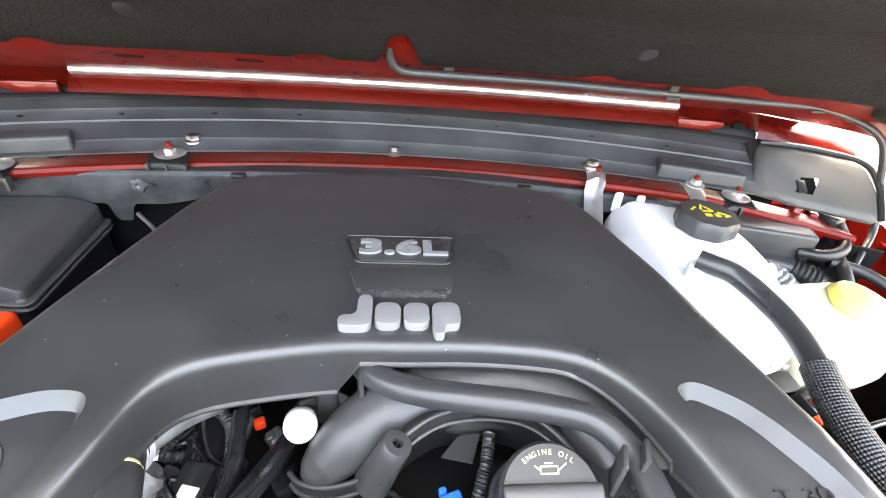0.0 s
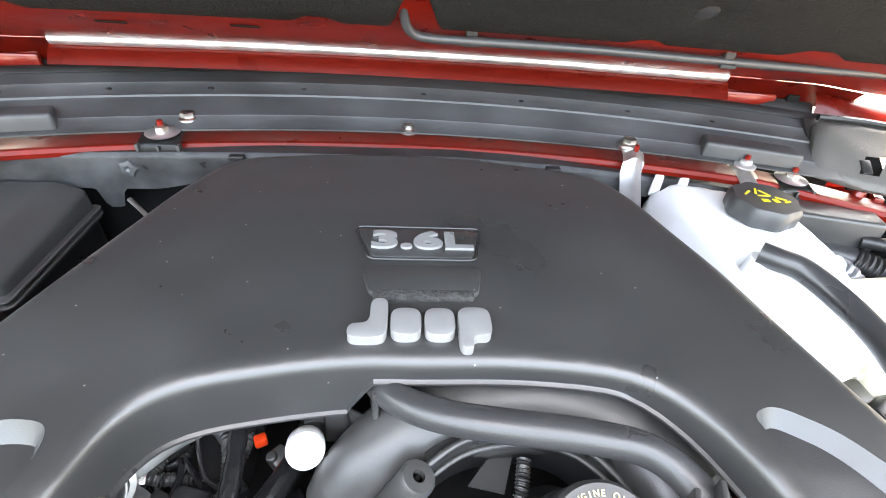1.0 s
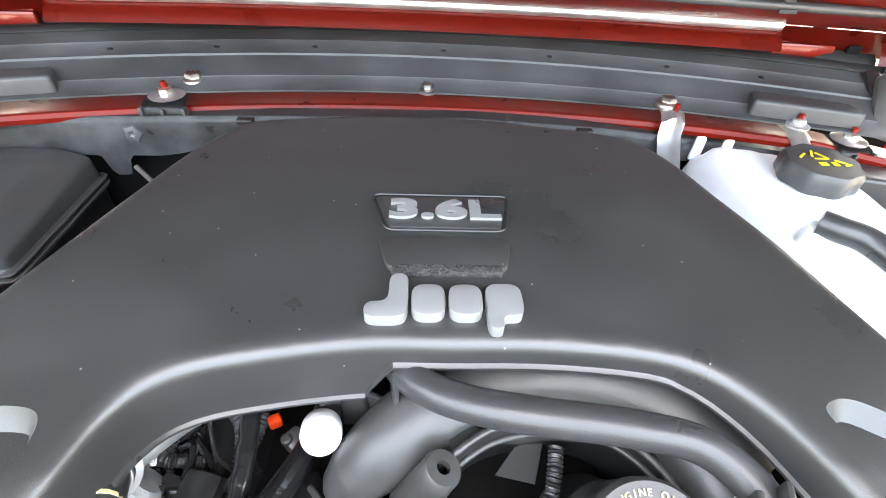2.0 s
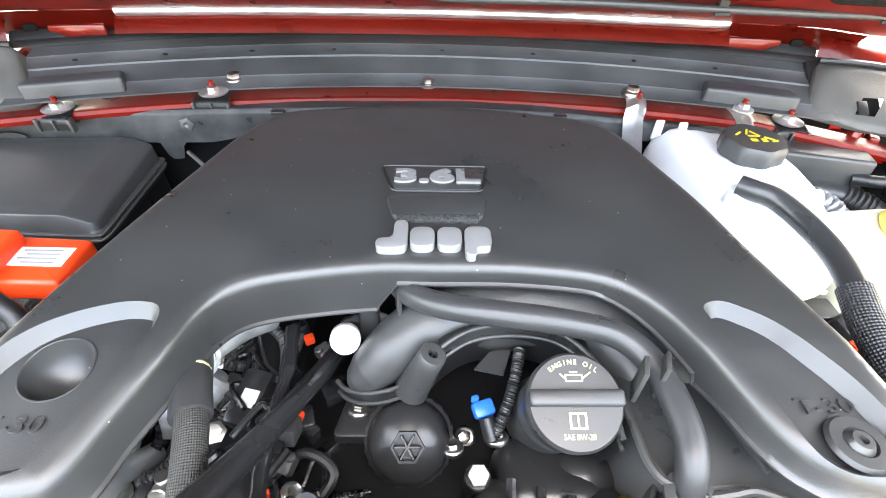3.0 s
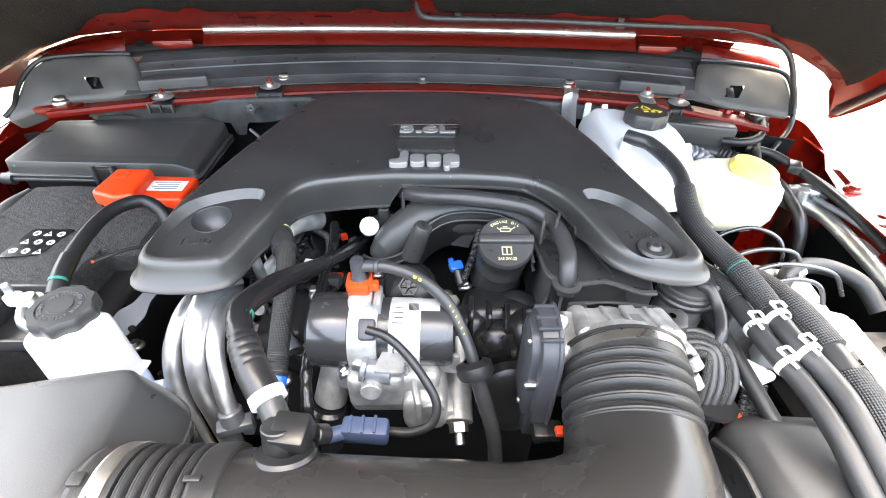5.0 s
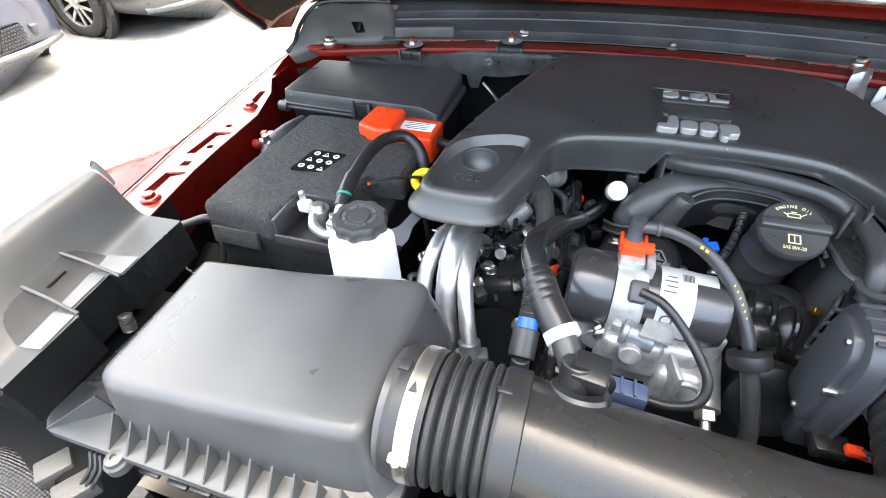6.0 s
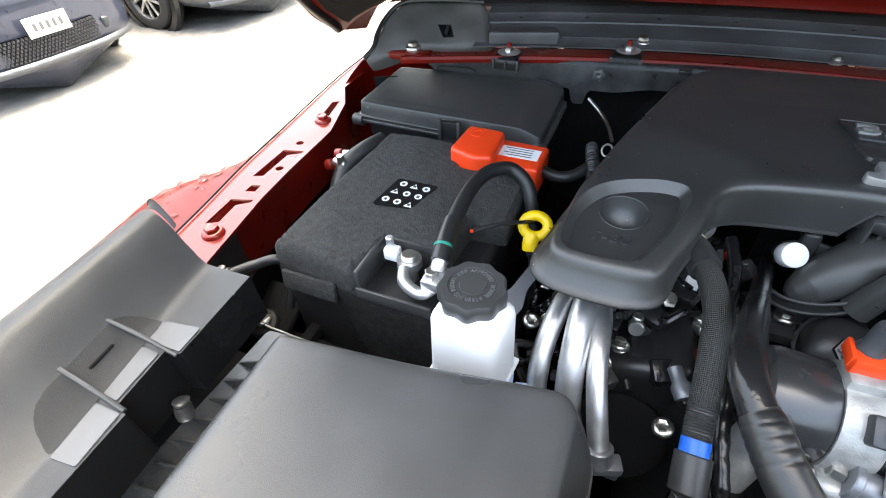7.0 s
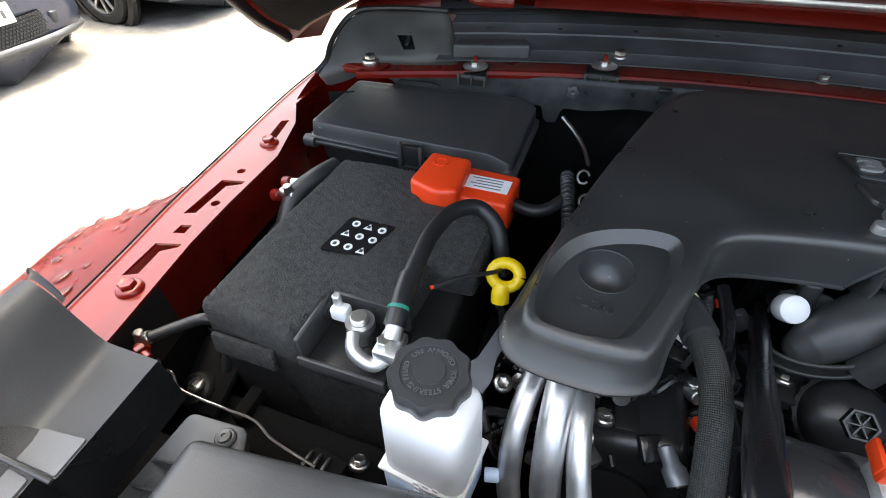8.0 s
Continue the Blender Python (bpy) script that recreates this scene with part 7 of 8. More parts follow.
part("sleeve", tube([(-0.154, 0.138, 1.347), (-0.145, 0.114, 1.346), (-0.138, 0.080, 1.338), (-0.137, 0.040, 1.318), (-0.137, 0.012, 1.300)], 0.0114, 28, 12), BRAID, braid, "woven grey sleeve")
part("ribbed_end", fine_tube([(-0.137, 0.016, 1.302), (-0.137, -0.010, 1.285)], 0.0114, 0.0008, 20, lambda u, d: 1 - 0.05 * math.sin(d * 2500)), SATIN, braid)
part("blue_clip", tube([(-0.137, -0.010, 1.285), (-0.137, -0.020, 1.2785)], 0.0116, 20), BLUE, braid, "blue retaining clip")
part("coupling", join(rod((-0.137, -0.020, 1.279), (-0.137, -0.046, 1.262), 0.0145), rod((-0.137, -0.046, 1.262), (-0.137, -0.058, 1.22), 0.010)), SATIN, braid)
alu = thing("coolant_elbow", "bare aluminium coolant elbow under the engine cover", "pipe", (-0.16, 0.22, 1.3))
part("elbow", tube([(-0.142, 0.262, 1.300), (-0.158, 0.240, 1.312), (-0.172, 0.218, 1.318), (-0.180, 0.195, 1.326), (-0.171, 0.178, 1.338)], 0.0170, 20, 8), CAST, alu)
part("housing", rod((-0.205, 0.178, 1.255), (-0.175, 0.206, 1.280), 0.016, 24, 0.004), CAST, alu)
part("stay", solid(sheet(2, 8, lambda u, v: (-0.232 + 0.016 * u + 0.03 * v, 0.196 - 0.05 * v, 1.300 - 0.02 * v + 0.006 * math.sin(v * 6))), 0.002), PIPE, alu)
part("bead", lathe([(0.016, 0), (0.0195, 0.002), (0.0195, 0.005), (0.016, 0.007)], 24, along((-0.176, 0.190, 1.329), (-0.168, 0.174, 1.340))), CAST, alu)

# ---------------------------------------------------------------- bare pipes
for name_k, pts, r in (("a", [(-0.250, 0.150, 1.262), (-0.262, 0.120, 1.284), (-0.270, 0.085, 1.288), (-0.275, 0.045, 1.268), (-0.272, 0.018, 1.23), (-0.262, 0.002, 1.18), (-0.255, -0.005, 1.08)], 0.0105),
                       ("b", [(-0.236, 0.150, 1.270), (-0.243, 0.115, 1.295), (-0.246, 0.080, 1.298), (-0.245, 0.040, 1.276), (-0.240, 0.015, 1.235), (-0.230, 0.004, 1.19), (-0.224, 0.0, 1.08)], 0.0132),
                       ("c", [(-0.222, 0.150, 1.245), (-0.228, 0.118, 1.272), (-0.226, 0.080, 1.288), (-0.222, 0.040, 1.275), (-0.212, 0.008, 1.246), (-0.203, -0.010, 1.218)], 0.0100)):
    pipe = thing("coolant_pipe", "bare aluminium pipe bending down from under the cover", "pipe", pts[-1], "bare aluminium pipes")
    part("pipe", tube(pts, r, 22, 10), PIPE, pipe)
    if name_k == "c":
        part("fitting", join(rod((-0.203, -0.010, 1.222), (-0.200, -0.016, 1.205), 0.0135), box((-0.198, -0.018, 1.204), (0.040, 0.018, 0.014), 0.003, turn=20), box((-0.186, -0.014, 1.196), (0.014, 0.014, 0.02), 0.003)), GREYMETAL, pipe, "grey quick-release fitting")

# ---------------------------------------------------------------- throttle body
tb = thing("throttle_body", "cast aluminium throttle body with a black actuator", "throttle body", (0.22, 0.0, 1.26))
cast = part("casting", lathe([(0.046, 0), (0.058, 0.002), (0.058, 0.010), (0.051, 0.014), (0.047, 0.030), (0.042, 0.048), (0.040, 0.062)], 44, along((0.214, -0.036, 1.322), (0.220, 0.03, 1.306))), CAST, tb)
part("bridge", box((0.222, 0.004, 1.353), (0.088, 0.050, 0.012), 0.005, 3, tilt=-20), CAST, cast)
for bx, w, dz in ((0.206, 0.005, 0.0), (0.232, 0.016, 0.0005), (0.252, 0.005, -0.001)):
    part("bridge_rib", box((bx, 0.004, 1.3615 + dz), (w, 0.044, 0.005), 0.0015, tilt=-20), CAST, cast)
for bx, by, bz, r in ((0.182, 0.006, 1.350, 0.0115), (0.266, 0.002, 1.350, 0.0115), (0.280, -0.006, 1.336, 0.0095), (0.176, -0.012, 1.338, 0.0095)):
    part("boss", rod((bx, by - 0.026, bz + 0.006), (bx, by + 0.022, bz - 0.008), r, 20, 0.003), CAST, cast)
    # near-black disc on the boss end, standing in for a shaded hole
    part("boss_hole", rod((bx, by - 0.0268, bz + 0.0062), (bx, by - 0.0255, bz + 0.0058), r * 0.45, 12, 0.0002), DARK, cast)
part("gear_housing", box((0.164, -0.006, 1.316), (0.030, 0.058, 0.078), 0.008, 3), CAST, cast)
part("side_wall", box((0.268, 0.000, 1.318), (0.024, 0.046, 0.052), 0.008, 3), CAST, cast)
for p_, q_ in (((0.283, -0.028, 1.340), (0.290, -0.036, 1.330)), ((0.286, -0.038, 1.322), (0.292, -0.046, 1.312))):
    part("side_lug", rod(p_, q_, 0.008), CAST, cast)
part("label_plate", box((0.232, -0.002, 1.3668), (0.011, 0.016, 0.0008), 0.0003, 1, tilt=-20), GREYMETAL, cast)
plate_o = round_outline([(-0.056, 1.262), (-0.040, 1.252), (0.004, 1.256), (0.014, 1.275), (0.014, 1.366), (0.002, 1.384), (-0.036, 1.384), (-0.054, 1.362)], 0.014)


def side_plate(outline, x0, x1, bevel):
    """A plate standing in the y-z plane from x0 towards smaller x1."""
    bm = prism(outline, 0.0, x0 - x1, bevel, 2)
    for v in bm.verts:
        v.co = (x0 - v.co.z, v.co.x, v.co.y)
    bmesh.ops.recalc_face_normals(bm, faces=bm.faces[:])
    return bm


act = part("actuator", side_plate(plate_o, 0.150, 0.130, 0.003), ACTUATOR, tb, "slate-grey actuator cover")
part("actuator_step", side_plate(inset(plate_o, 0.010), 0.131, 0.122, 0.003), ACTUATOR, act)
part("actuator_rim", tube([(0.1475, y, z) for y, z in plate_o + plate_o[:1]], 0.0026, 8, 1), ACTUATOR, act)
for k in range(5):
    part("rib", box((0.137, 0.0155, 1.285 + 0.018 * k), (0.022, 0.004, 0.004), 0.001), ACTUATOR, act)
for k in range(4):
    part("rib", box((0.137, -0.046 + 0.014 * k, 1.3845), (0.020, 0.004, 0.004), 0.001), ACTUATOR, act)
for ay, az in ((-0.030, 1.365), (-0.046, 1.318), (-0.030, 1.270)):
    part("screw", rod((0.150, ay, az), (0.1195, ay, az), 0.0035, 12), STEEL, act)
part("actuator_foot", box((0.140, -0.035, 1.250), (0.026, 0.02, 0.05), 0.004), ACTUATOR, act)
tp = thing("sensor_plug", "small black plug with coloured wires by the throttle body", "connector", (0.15, -0.06, 1.25))
part("plug", box((0.148, -0.060, 1.258), (0.03, 0.02, 0.016), 0.003), SMOOTH, tp)
for k, (mt, dz) in enumerate(((ORANGE, 0.0), (BLUE, 0.004), (RUBBER, 0.008))):
    part("wire", tube([(0.158, -0.064, 1.262 + dz), (0.172, -0.070, 1.268 + dz), (0.190, -0.068, 1.262 + dz)], 0.0026, 8), mt, tp)
part("red_tab", box((0.160, -0.068, 1.272), (0.014, 0.010, 0.008), 0.002), ORANGE, tp, "red locking tab")

purge = thing("purge_valve", "grey canister valve with stacked black rings", "valve", (0.325, 0.06, 1.22))
PURGE = pose(0.330, 0.082, 1.322)
part("housing", lathe([(0, -0.10), (0.028, -0.10), (0.029, -0.02), (0.030, 0.0), (0, 0.0)], 40, PURGE), CANISTER, purge, "pale grey round housing")
part("lower_ring", lathe([(0.026, -0.003), (0.034, -0.003), (0.035, -0.001), (0.035, 0.003), (0.033, 0.005), (0.026, 0.005)], 44, PURGE), SATIN, purge, "black lid ring")
part("upper_ring", lathe([(0.026, 0.006), (0.033, 0.006), (0.0338, 0.008), (0.0335, 0.011), (0.031, 0.013), (0.026, 0.013)], 44, PURGE), SATIN, purge, "black lid ring")
part("lid", lathe([(0.030, 0.004), (0.031, 0.014), (0.029, 0.018), (0.020, 0.021), (0, 0.022)], 44, PURGE), SATIN, purge)
part("side_lug", join(box((0.366, 0.080, 1.330), (0.012, 0.018, 0.012), 0.004), rod((0.312, 0.053, 1.310), (0.310, 0.046, 1.309), 0.0045, 10)), CANISTER, purge)
part("lead", tube([(0.334, 0.068, 1.347), (0.342, 0.058, 1.346), (0.346, 0.044, 1.338), (0.345, 0.028, 1.332), (0.338, 0.010, 1.326), (0.330, -0.002, 1.308)], 0.0062, 14), HOSE, purge, "grey sheathed lead")
for mt, dx in ((BLUE, 0.0), (PAPER, 0.004), (CLIPORANGE, 0.008)):
    part("wire", tube([(0.316 + dx, 0.074, 1.347), (0.326 + dx, 0.070, 1.350), (0.336 + dx * 0.5, 0.066, 1.348)], 0.0016, 6), mt, purge)
# ---------------------------------------------------------------- coolant tank and washer bottle
degas = thing("coolant_tank", "white translucent coolant expansion tank", "coolant tank", (0.37, 0.42, 1.2))
DO = round_outline([(0.305, 0.490), (0.316, 0.546), (0.350, 0.552), (0.440, 0.520), (0.470, 0.470), (0.468, 0.400), (0.448, 0.325), (0.425, 0.290), (0.365, 0.280), (0.300, 0.310)], 0.03, 5)
part("tank", field(DO, lambda p: 1.367 - 0.024 * (1 - smoothstep(edge_distance(p, DO) / 0.022)) - 0.08 * np.clip(0.40 - p[:, 1], 0, 1), 0.008, (), lambda x, y, nx, ny: [(0.004, 1.328 - 0.08 * max(0, 0.40 - y)), (0.004, 1.310), (0.0015, 1.306), (0.0035, 1.303), (0.002, 1.298), (-0.010, 1.294)]), WHITE, degas, smooth=60)
for x, y in ((0.326, 0.552), (0.356, 0.546)):
    part("lug", box((x, y - 0.004, 1.354), (0.014, 0.006, 0.030), 0.003, taper=0.85), WHITE, degas)
part("spout", lathe([(0.030, -0.03), (0.030, 0.0)], 32, pose(0.402, 0.462, 1.372)), WHITE, degas)
dcap = part("cap", lathe([(0, 0), (0.034, 0), (0.0365, 0.003), (0.0365, 0.018), (0.0335, 0.0225), (0.0, 0.0230)], 64, pose(0.402, 0.462, 1.368), lambda q, r, z: 1 + (0.035 * math.cos(8 * q) if r > 0.03 else 0)), SATIN, degas, "black ribbed screw cap")
cw = join(*[box((0.402 + dx, 0.462 + dy, 1.3915), (sx_, sy_, 0.0006), 0.0002, 1, turn=tn) for dx, dy, sx_, sy_, tn in ((-0.018, 0.008, 0.012, 0.0025, 40), (-0.006, 0.012, 0.014, 0.0025, 62), (0.002, 0.008, 0.014, 0.0025, -60), (-0.002, 0.002, 0.014, 0.0025, 0), (-0.006, -0.008, 0.008, 0.006, 0), (0.006, -0.008, 0.006, 0.007, 0), (0.014, -0.004, 0.012, 0.003, -35), (0.018, -0.010, 0.008, 0.003, 20))])
part("warning_print", cw, PRINT_YELLOW, dcap, "yellow printed warning symbols")
part("nipple", rod((0.336, 0.366, 1.360), (0.336, 0.362, 1.384), 0.009), WHITE, degas)
part("nipple", rod((0.44, 0.40, 1.345), (0.462, 0.395, 1.35), 0.011), WHITE, degas)
part("neck_rib", box((0.425, 0.41, 1.352), (0.03, 0.02, 0.02), 0.006), WHITE, degas)
part("foot_clip", join(box((0.405, 0.288, 1.278), (0.090, 0.030, 0.012), 0.003), *[box((0.372 + 0.022 * k, 0.282, 1.264), (0.006, 0.030, 0.026), 0.002) for k in range(4)], box((0.405, 0.276, 1.250), (0.088, 0.012, 0.008), 0.002)), SMOOTH, degas, "black slotted plastic foot")
part("base", prism(round_outline([(0.320, 0.500), (0.430, 0.500), (0.455, 0.400), (0.410, 0.310), (0.320, 0.330)], 0.02), 1.20, 1.296), DARK, degas)
part("print", join(*[box((0.385 + 0.007 * k, 0.2795, 1.316 + 0.003 * (k % 2)), (0.005, 0.001, 0.005), 0.0002, 1) for k in range(5)]), PAPER, degas)

dh = thing("coolant_hose", "black rubber hose leaving the coolant tank", "hose", (0.4, 0.3, 1.3))
part("hose", tube([(0.334, 0.364, 1.388), (0.345, 0.354, 1.388), (0.363, 0.341, 1.386), (0.378, 0.308, 1.380), (0.382, 0.270, 1.376), (0.373, 0.228, 1.375), (0.369, 0.206, 1.370)], 0.0108, 18, 10), HOSE, dh)
part("sleeve", tube([(0.373, 0.228, 1.375), (0.366, 0.190, 1.367), (0.366, 0.150, 1.360), (0.376, 0.115, 1.355), (0.384, 0.087, 1.354), (0.394, 0.050, 1.346), (0.397, 0.030, 1.342)], 0.0135, 30, 12), SLEEVE, dh, "woven loom sleeve")

tconn = thing("tank_connector", "black connector with orange locks beside the coolant tank", "connector", (0.445, 0.26, 1.2))
part("body", join(box((0.443, 0.262, 1.284), (0.034, 0.024, 0.020), 0.003, turn=30, tilt=20), box((0.452, 0.258, 1.262), (0.024, 0.022, 0.020), 0.003, turn=20)), SMOOTH, tconn)
part("lock", box((0.438, 0.252, 1.296), (0.009, 0.010, 0.008), 0.002, turn=30, tilt=20), ORANGE, tconn, "orange lock")
part("lock", box((0.449, 0.247, 1.272), (0.010, 0.010, 0.008), 0.002, turn=20), ORANGE, tconn, "orange lock")
part("loom", tube([(0.452, 0.260, 1.255), (0.456, 0.270, 1.22), (0.46, 0.28, 1.12)], 0.007, 10), RUBBER, tconn)
washer = thing("washer_bottle", "yellowish translucent washer bottle with a yellow cap", "washer bottle", (0.53, 0.36, 1.15))
WO = round_outline([(0.452, 0.366), (0.468, 0.404), (0.560, 0.412), (0.610, 0.380), (0.596, 0.316), (0.552, 0.300), (0.466, 0.304)], 0.016, 5)
part("bottle", field(WO, lambda p: 1.336 - 0.014 * (1 - smoothstep(edge_distance(p, WO) / 0.016)) - 0.25 * np.clip(p[:, 0] - 0.57, 0, 1), 0.007, (), lambda x, y, nx, ny: [(0.003, 1.306 - 0.25 * max(0, x - 0.57)), (0.002, 1.262), (-0.004, 1.246), (-0.014, 1.240)]), WASHER, washer, smooth=60)
part("cap", lathe([(0, 0), (0.038, 0), (0.040, 0.004), (0.036, 0.014), (0.018, 0.020), (0, 0.021)], 36, pose(0.551, 0.350, 1.330, 6, 10), lambda q, r, z: 1 + (0.03 * math.cos(6 * q) if r > 0.036 else 0)), PALEYELLOW, washer, "yellow flip cap")

# ---------------------------------------------------------------- looms and lines beside the washer bottle
trunk = thing("cable_duct", "black plastic cable duct below the cowl flange", "cable duct", (0.52, 0.5, 1.3))
part("box", box((0.515, 0.500, 1.328), (0.140, 0.040, 0.056), 0.005, 3, turn=-14), SATIN, trunk)
part("lip", box((0.515, 0.492, 1.300), (0.145, 0.055, 0.004), 0.001, turn=-14), SMOOTH, trunk)
part("hose", tube([(0.440, 0.500, 1.305), (0.500, 0.488, 1.305), (0.560, 0.462, 1.305), (0.600, 0.430, 1.290), (0.61, 0.40, 1.25)], 0.016, 16), HOSE, trunk)
part("joint", fine_tube([(0.556, 0.464, 1.305), (0.585, 0.445, 1.298)], 0.0185, 0.001, 20, lambda u, d: 1 + 0.06 * math.sin(d * 900)), RUBBER, trunk)
coil = thing("corrugated_hose", "grey corrugated hose behind the washer bottle", "hose", (0.49, 0.42, 1.28))
part("hose", fine_tube([(0.455, 0.445, 1.315), (0.490, 0.440, 1.318), (0.520, 0.425, 1.305), (0.54, 0.40, 1.27)], 0.018, 0.0012, 20, ribs(0.009, 0.12)), GREYMETAL, coil)
looms = thing("wiring_loom", "bundle of black taped wires beside the wing", "wiring loom", (0.6, 0.45, 1.3))
for k, (pts, r, mt) in enumerate((
        ([(0.640, 0.545, 1.345), (0.634, 0.500, 1.335), (0.620, 0.465, 1.325), (0.605, 0.430, 1.32), (0.60, 0.39, 1.29)], 0.009, RUBBER),
        ([(0.600, 0.455, 1.325), (0.640, 0.430, 1.322), (0.672, 0.372, 1.310), (0.690, 0.290, 1.300), (0.690, 0.200, 1.290)], 0.0075, RUBBER),
        ([(0.610, 0.470, 1.320), (0.652, 0.430, 1.315), (0.690, 0.350, 1.305), (0.705, 0.26, 1.295), (0.70, 0.17, 1.285)], 0.006, LOOM),
        ([(0.560, 0.470, 1.330), (0.590, 0.455, 1.335), (0.625, 0.470, 1.340), (0.648, 0.520, 1.352), (0.650, 0.555, 1.358)], 0.008, RUBBER),
        ([(0.590, 0.420, 1.31), (0.618, 0.395, 1.30), (0.640, 0.350, 1.280), (0.645, 0.300, 1.240), (0.640, 0.26, 1.10)], 0.010, SMOOTH))):
    part("branch", tube(pts, r, 12), mt, looms)
part("connector", box((0.636, 0.52, 1.352), (0.024, 0.030, 0.020), 0.004, turn=20), SMOOTH, looms)
part("connector", box((0.655, 0.395, 1.318), (0.020, 0.028, 0.016), 0.003, turn=-30), SMOOTH, looms)
part("red_clip", box((0.618, 0.535, 1.354), (0.012, 0.03, 0.012), 0.003, turn=-25), RED, looms)
vent = thing("gas_strut_mount", "bright metal valve cluster on the wing side", "valve", (0.66, 0.36, 1.27))
part("body", join(rod((0.664, 0.372, 1.285), (0.690, 0.360, 1.288), 0.013), rod((0.655, 0.35, 1.275), (0.655, 0.35, 1.30), 0.009), box((0.648, 0.368, 1.29), (0.03, 0.014, 0.014), 0.004)), PIPE, vent)
part("knob", rod((0.690, 0.360, 1.288), (0.702, 0.354, 1.289), 0.012), GREYMETAL, vent)
acline = thing("refrigerant_line", "thick bare aluminium refrigerant line along the wing", "pipe", (0.66, 0.2, 1.25))
part("line", tube([(0.664, 0.362, 1.270), (0.680, 0.322, 1.270), (0.681, 0.285, 1.270), (0.676, 0.237, 1.270), (0.670, 0.160, 1.266), (0.655, 0.05, 1.255), (0.63, -0.10, 1.24)], 0.0120, 18), PIPE, acline)
part("loop", tube([(0.668, 0.352, 1.276), (0.690, 0.368, 1.280), (0.714, 0.372, 1.280), (0.716, 0.335, 1.278), (0.702, 0.270, 1.276), (0.690, 0.205, 1.272)], 0.0075, 14), PIPE, acline)
part("muffler", lathe([(0, 0), (0.018, 0.002), (0.021, 0.010), (0.021, 0.034), (0.016, 0.042), (0, 0.044)], 28, along((0.652, 0.386, 1.270), (0.674, 0.340, 1.270))), PIPE, acline)
for k, (x, z) in enumerate(((0.690, 1.290), (0.702, 1.285))):
    part("thin_line", tube([(x - 0.02, 0.34, z), (x, 0.26, z), (x, 0.16, z - 0.004), (x - 0.012, 0.04, z - 0.01), (x - 0.03, -0.08, z - 0.02)], 0.0045, 10), GREYMETAL, acline)
hlines = thing("brake_lines", "thin bare metal lines looping over the valve block", "pipe", (0.5, 0.16, 1.2))
for pts in ([(0.420, 0.205, 1.300), (0.455, 0.212, 1.316), (0.490, 0.212, 1.320), (0.520, 0.196, 1.308), (0.526, 0.176, 1.27)],
            [(0.400, 0.140, 1.306), (0.440, 0.158, 1.318), (0.485, 0.165, 1.320), (0.520, 0.160, 1.312), (0.530, 0.142, 1.27)],
            [(0.404, 0.110, 1.308), (0.445, 0.126, 1.318), (0.490, 0.134, 1.320), (0.545, 0.126, 1.312), (0.57, 0.118, 1.28)],
            [(0.408, 0.094, 1.304), (0.450, 0.106, 1.312), (0.490, 0.112, 1.314), (0.520, 0.106, 1.305), (0.53, 0.09, 1.27)]):
    part("line", tube(pts, 0.0030, 12), LINES, hlines)
absb = thing("valve_block", "bare aluminium brake valve block with a white cover", "valve block", (0.48, 0.12, 1.15))
part("block", box((0.478, 0.128, 1.235), (0.12, 0.09, 0.10), 0.006, 3, turn=-8), CAST, absb)
part("cover", box((0.500, 0.070, 1.245), (0.09, 0.05, 0.09), 0.012, 3, turn=-20), WHITE, absb, "white plastic cover")
part("port", join(*[rod((0.44 + 0.028 * k, 0.14 + 0.01 * (k % 2), 1.285), (0.44 + 0.028 * k, 0.14 + 0.01 * (k % 2), 1.298), 0.010, 12) for k in range(4)]), STEEL, absb)
part("bracket", solid(sheet(4, 10, lambda u, v: (0.545 + 0.03 * u - 0.02 * v, 0.09 - 0.26 * v, 1.262 + 0.004 * math.sin(u * 3))), 0.003), PIPE, absb, "bright slotted bracket rail")
pad = thing("wheel_house", "white painted inner wing panel with a dark recess", "panel", (0.6, 0.05, 1.15))
part("panel", solid(sheet(14, 14, lambda u, v: (0.572 + 0.115 * u, 0.105 - 0.14 * v, 1.222 - 0.02 * u * v + 0.008 * math.sin(v * 5))), 0.004), PAINTED, pad)
# dark plate rising through the panel; the recess's shade is its colour
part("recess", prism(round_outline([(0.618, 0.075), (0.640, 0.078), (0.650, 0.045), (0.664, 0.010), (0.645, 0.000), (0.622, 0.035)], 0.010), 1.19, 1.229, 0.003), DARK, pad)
part("lower_wall", box((0.600, -0.08, 1.17), (0.24, 0.42, 0.03), 0.01), DARK, pad)
for k in range(5):
    part("wire_loop", tube([(0.560 + 0.046 * math.cos(q) + 0.003 * k, 0.000 + (0.026 + 0.003 * k) * math.sin(q), 1.236 + 0.003 * k + 0.004 * math.sin(2 * q + k)) for q in (0.4 + 0.55 * j for j in range(11))], 0.0022, 8, 4), (RUBBER, GLOSS)[k % 2], pad, "loop of black wire")
crook = thing("formed_hose", "grey formed rubber hose curving beside the valve block", "hose", (0.53, 0.08, 1.2))
part("hose", tube([(0.462, 0.070, 1.240), (0.468, 0.098, 1.276), (0.490, 0.130, 1.290), (0.525, 0.158, 1.292), (0.560, 0.166, 1.290), (0.590, 0.160, 1.286), (0.612, 0.138, 1.280), (0.622, 0.105, 1.262)], 0.0115, 16), RUBBER, crook)
herring = thing("woven_hose", "thick hose in a grey herringbone woven sleeve", "hose", (0.44, 0.05, 1.25))
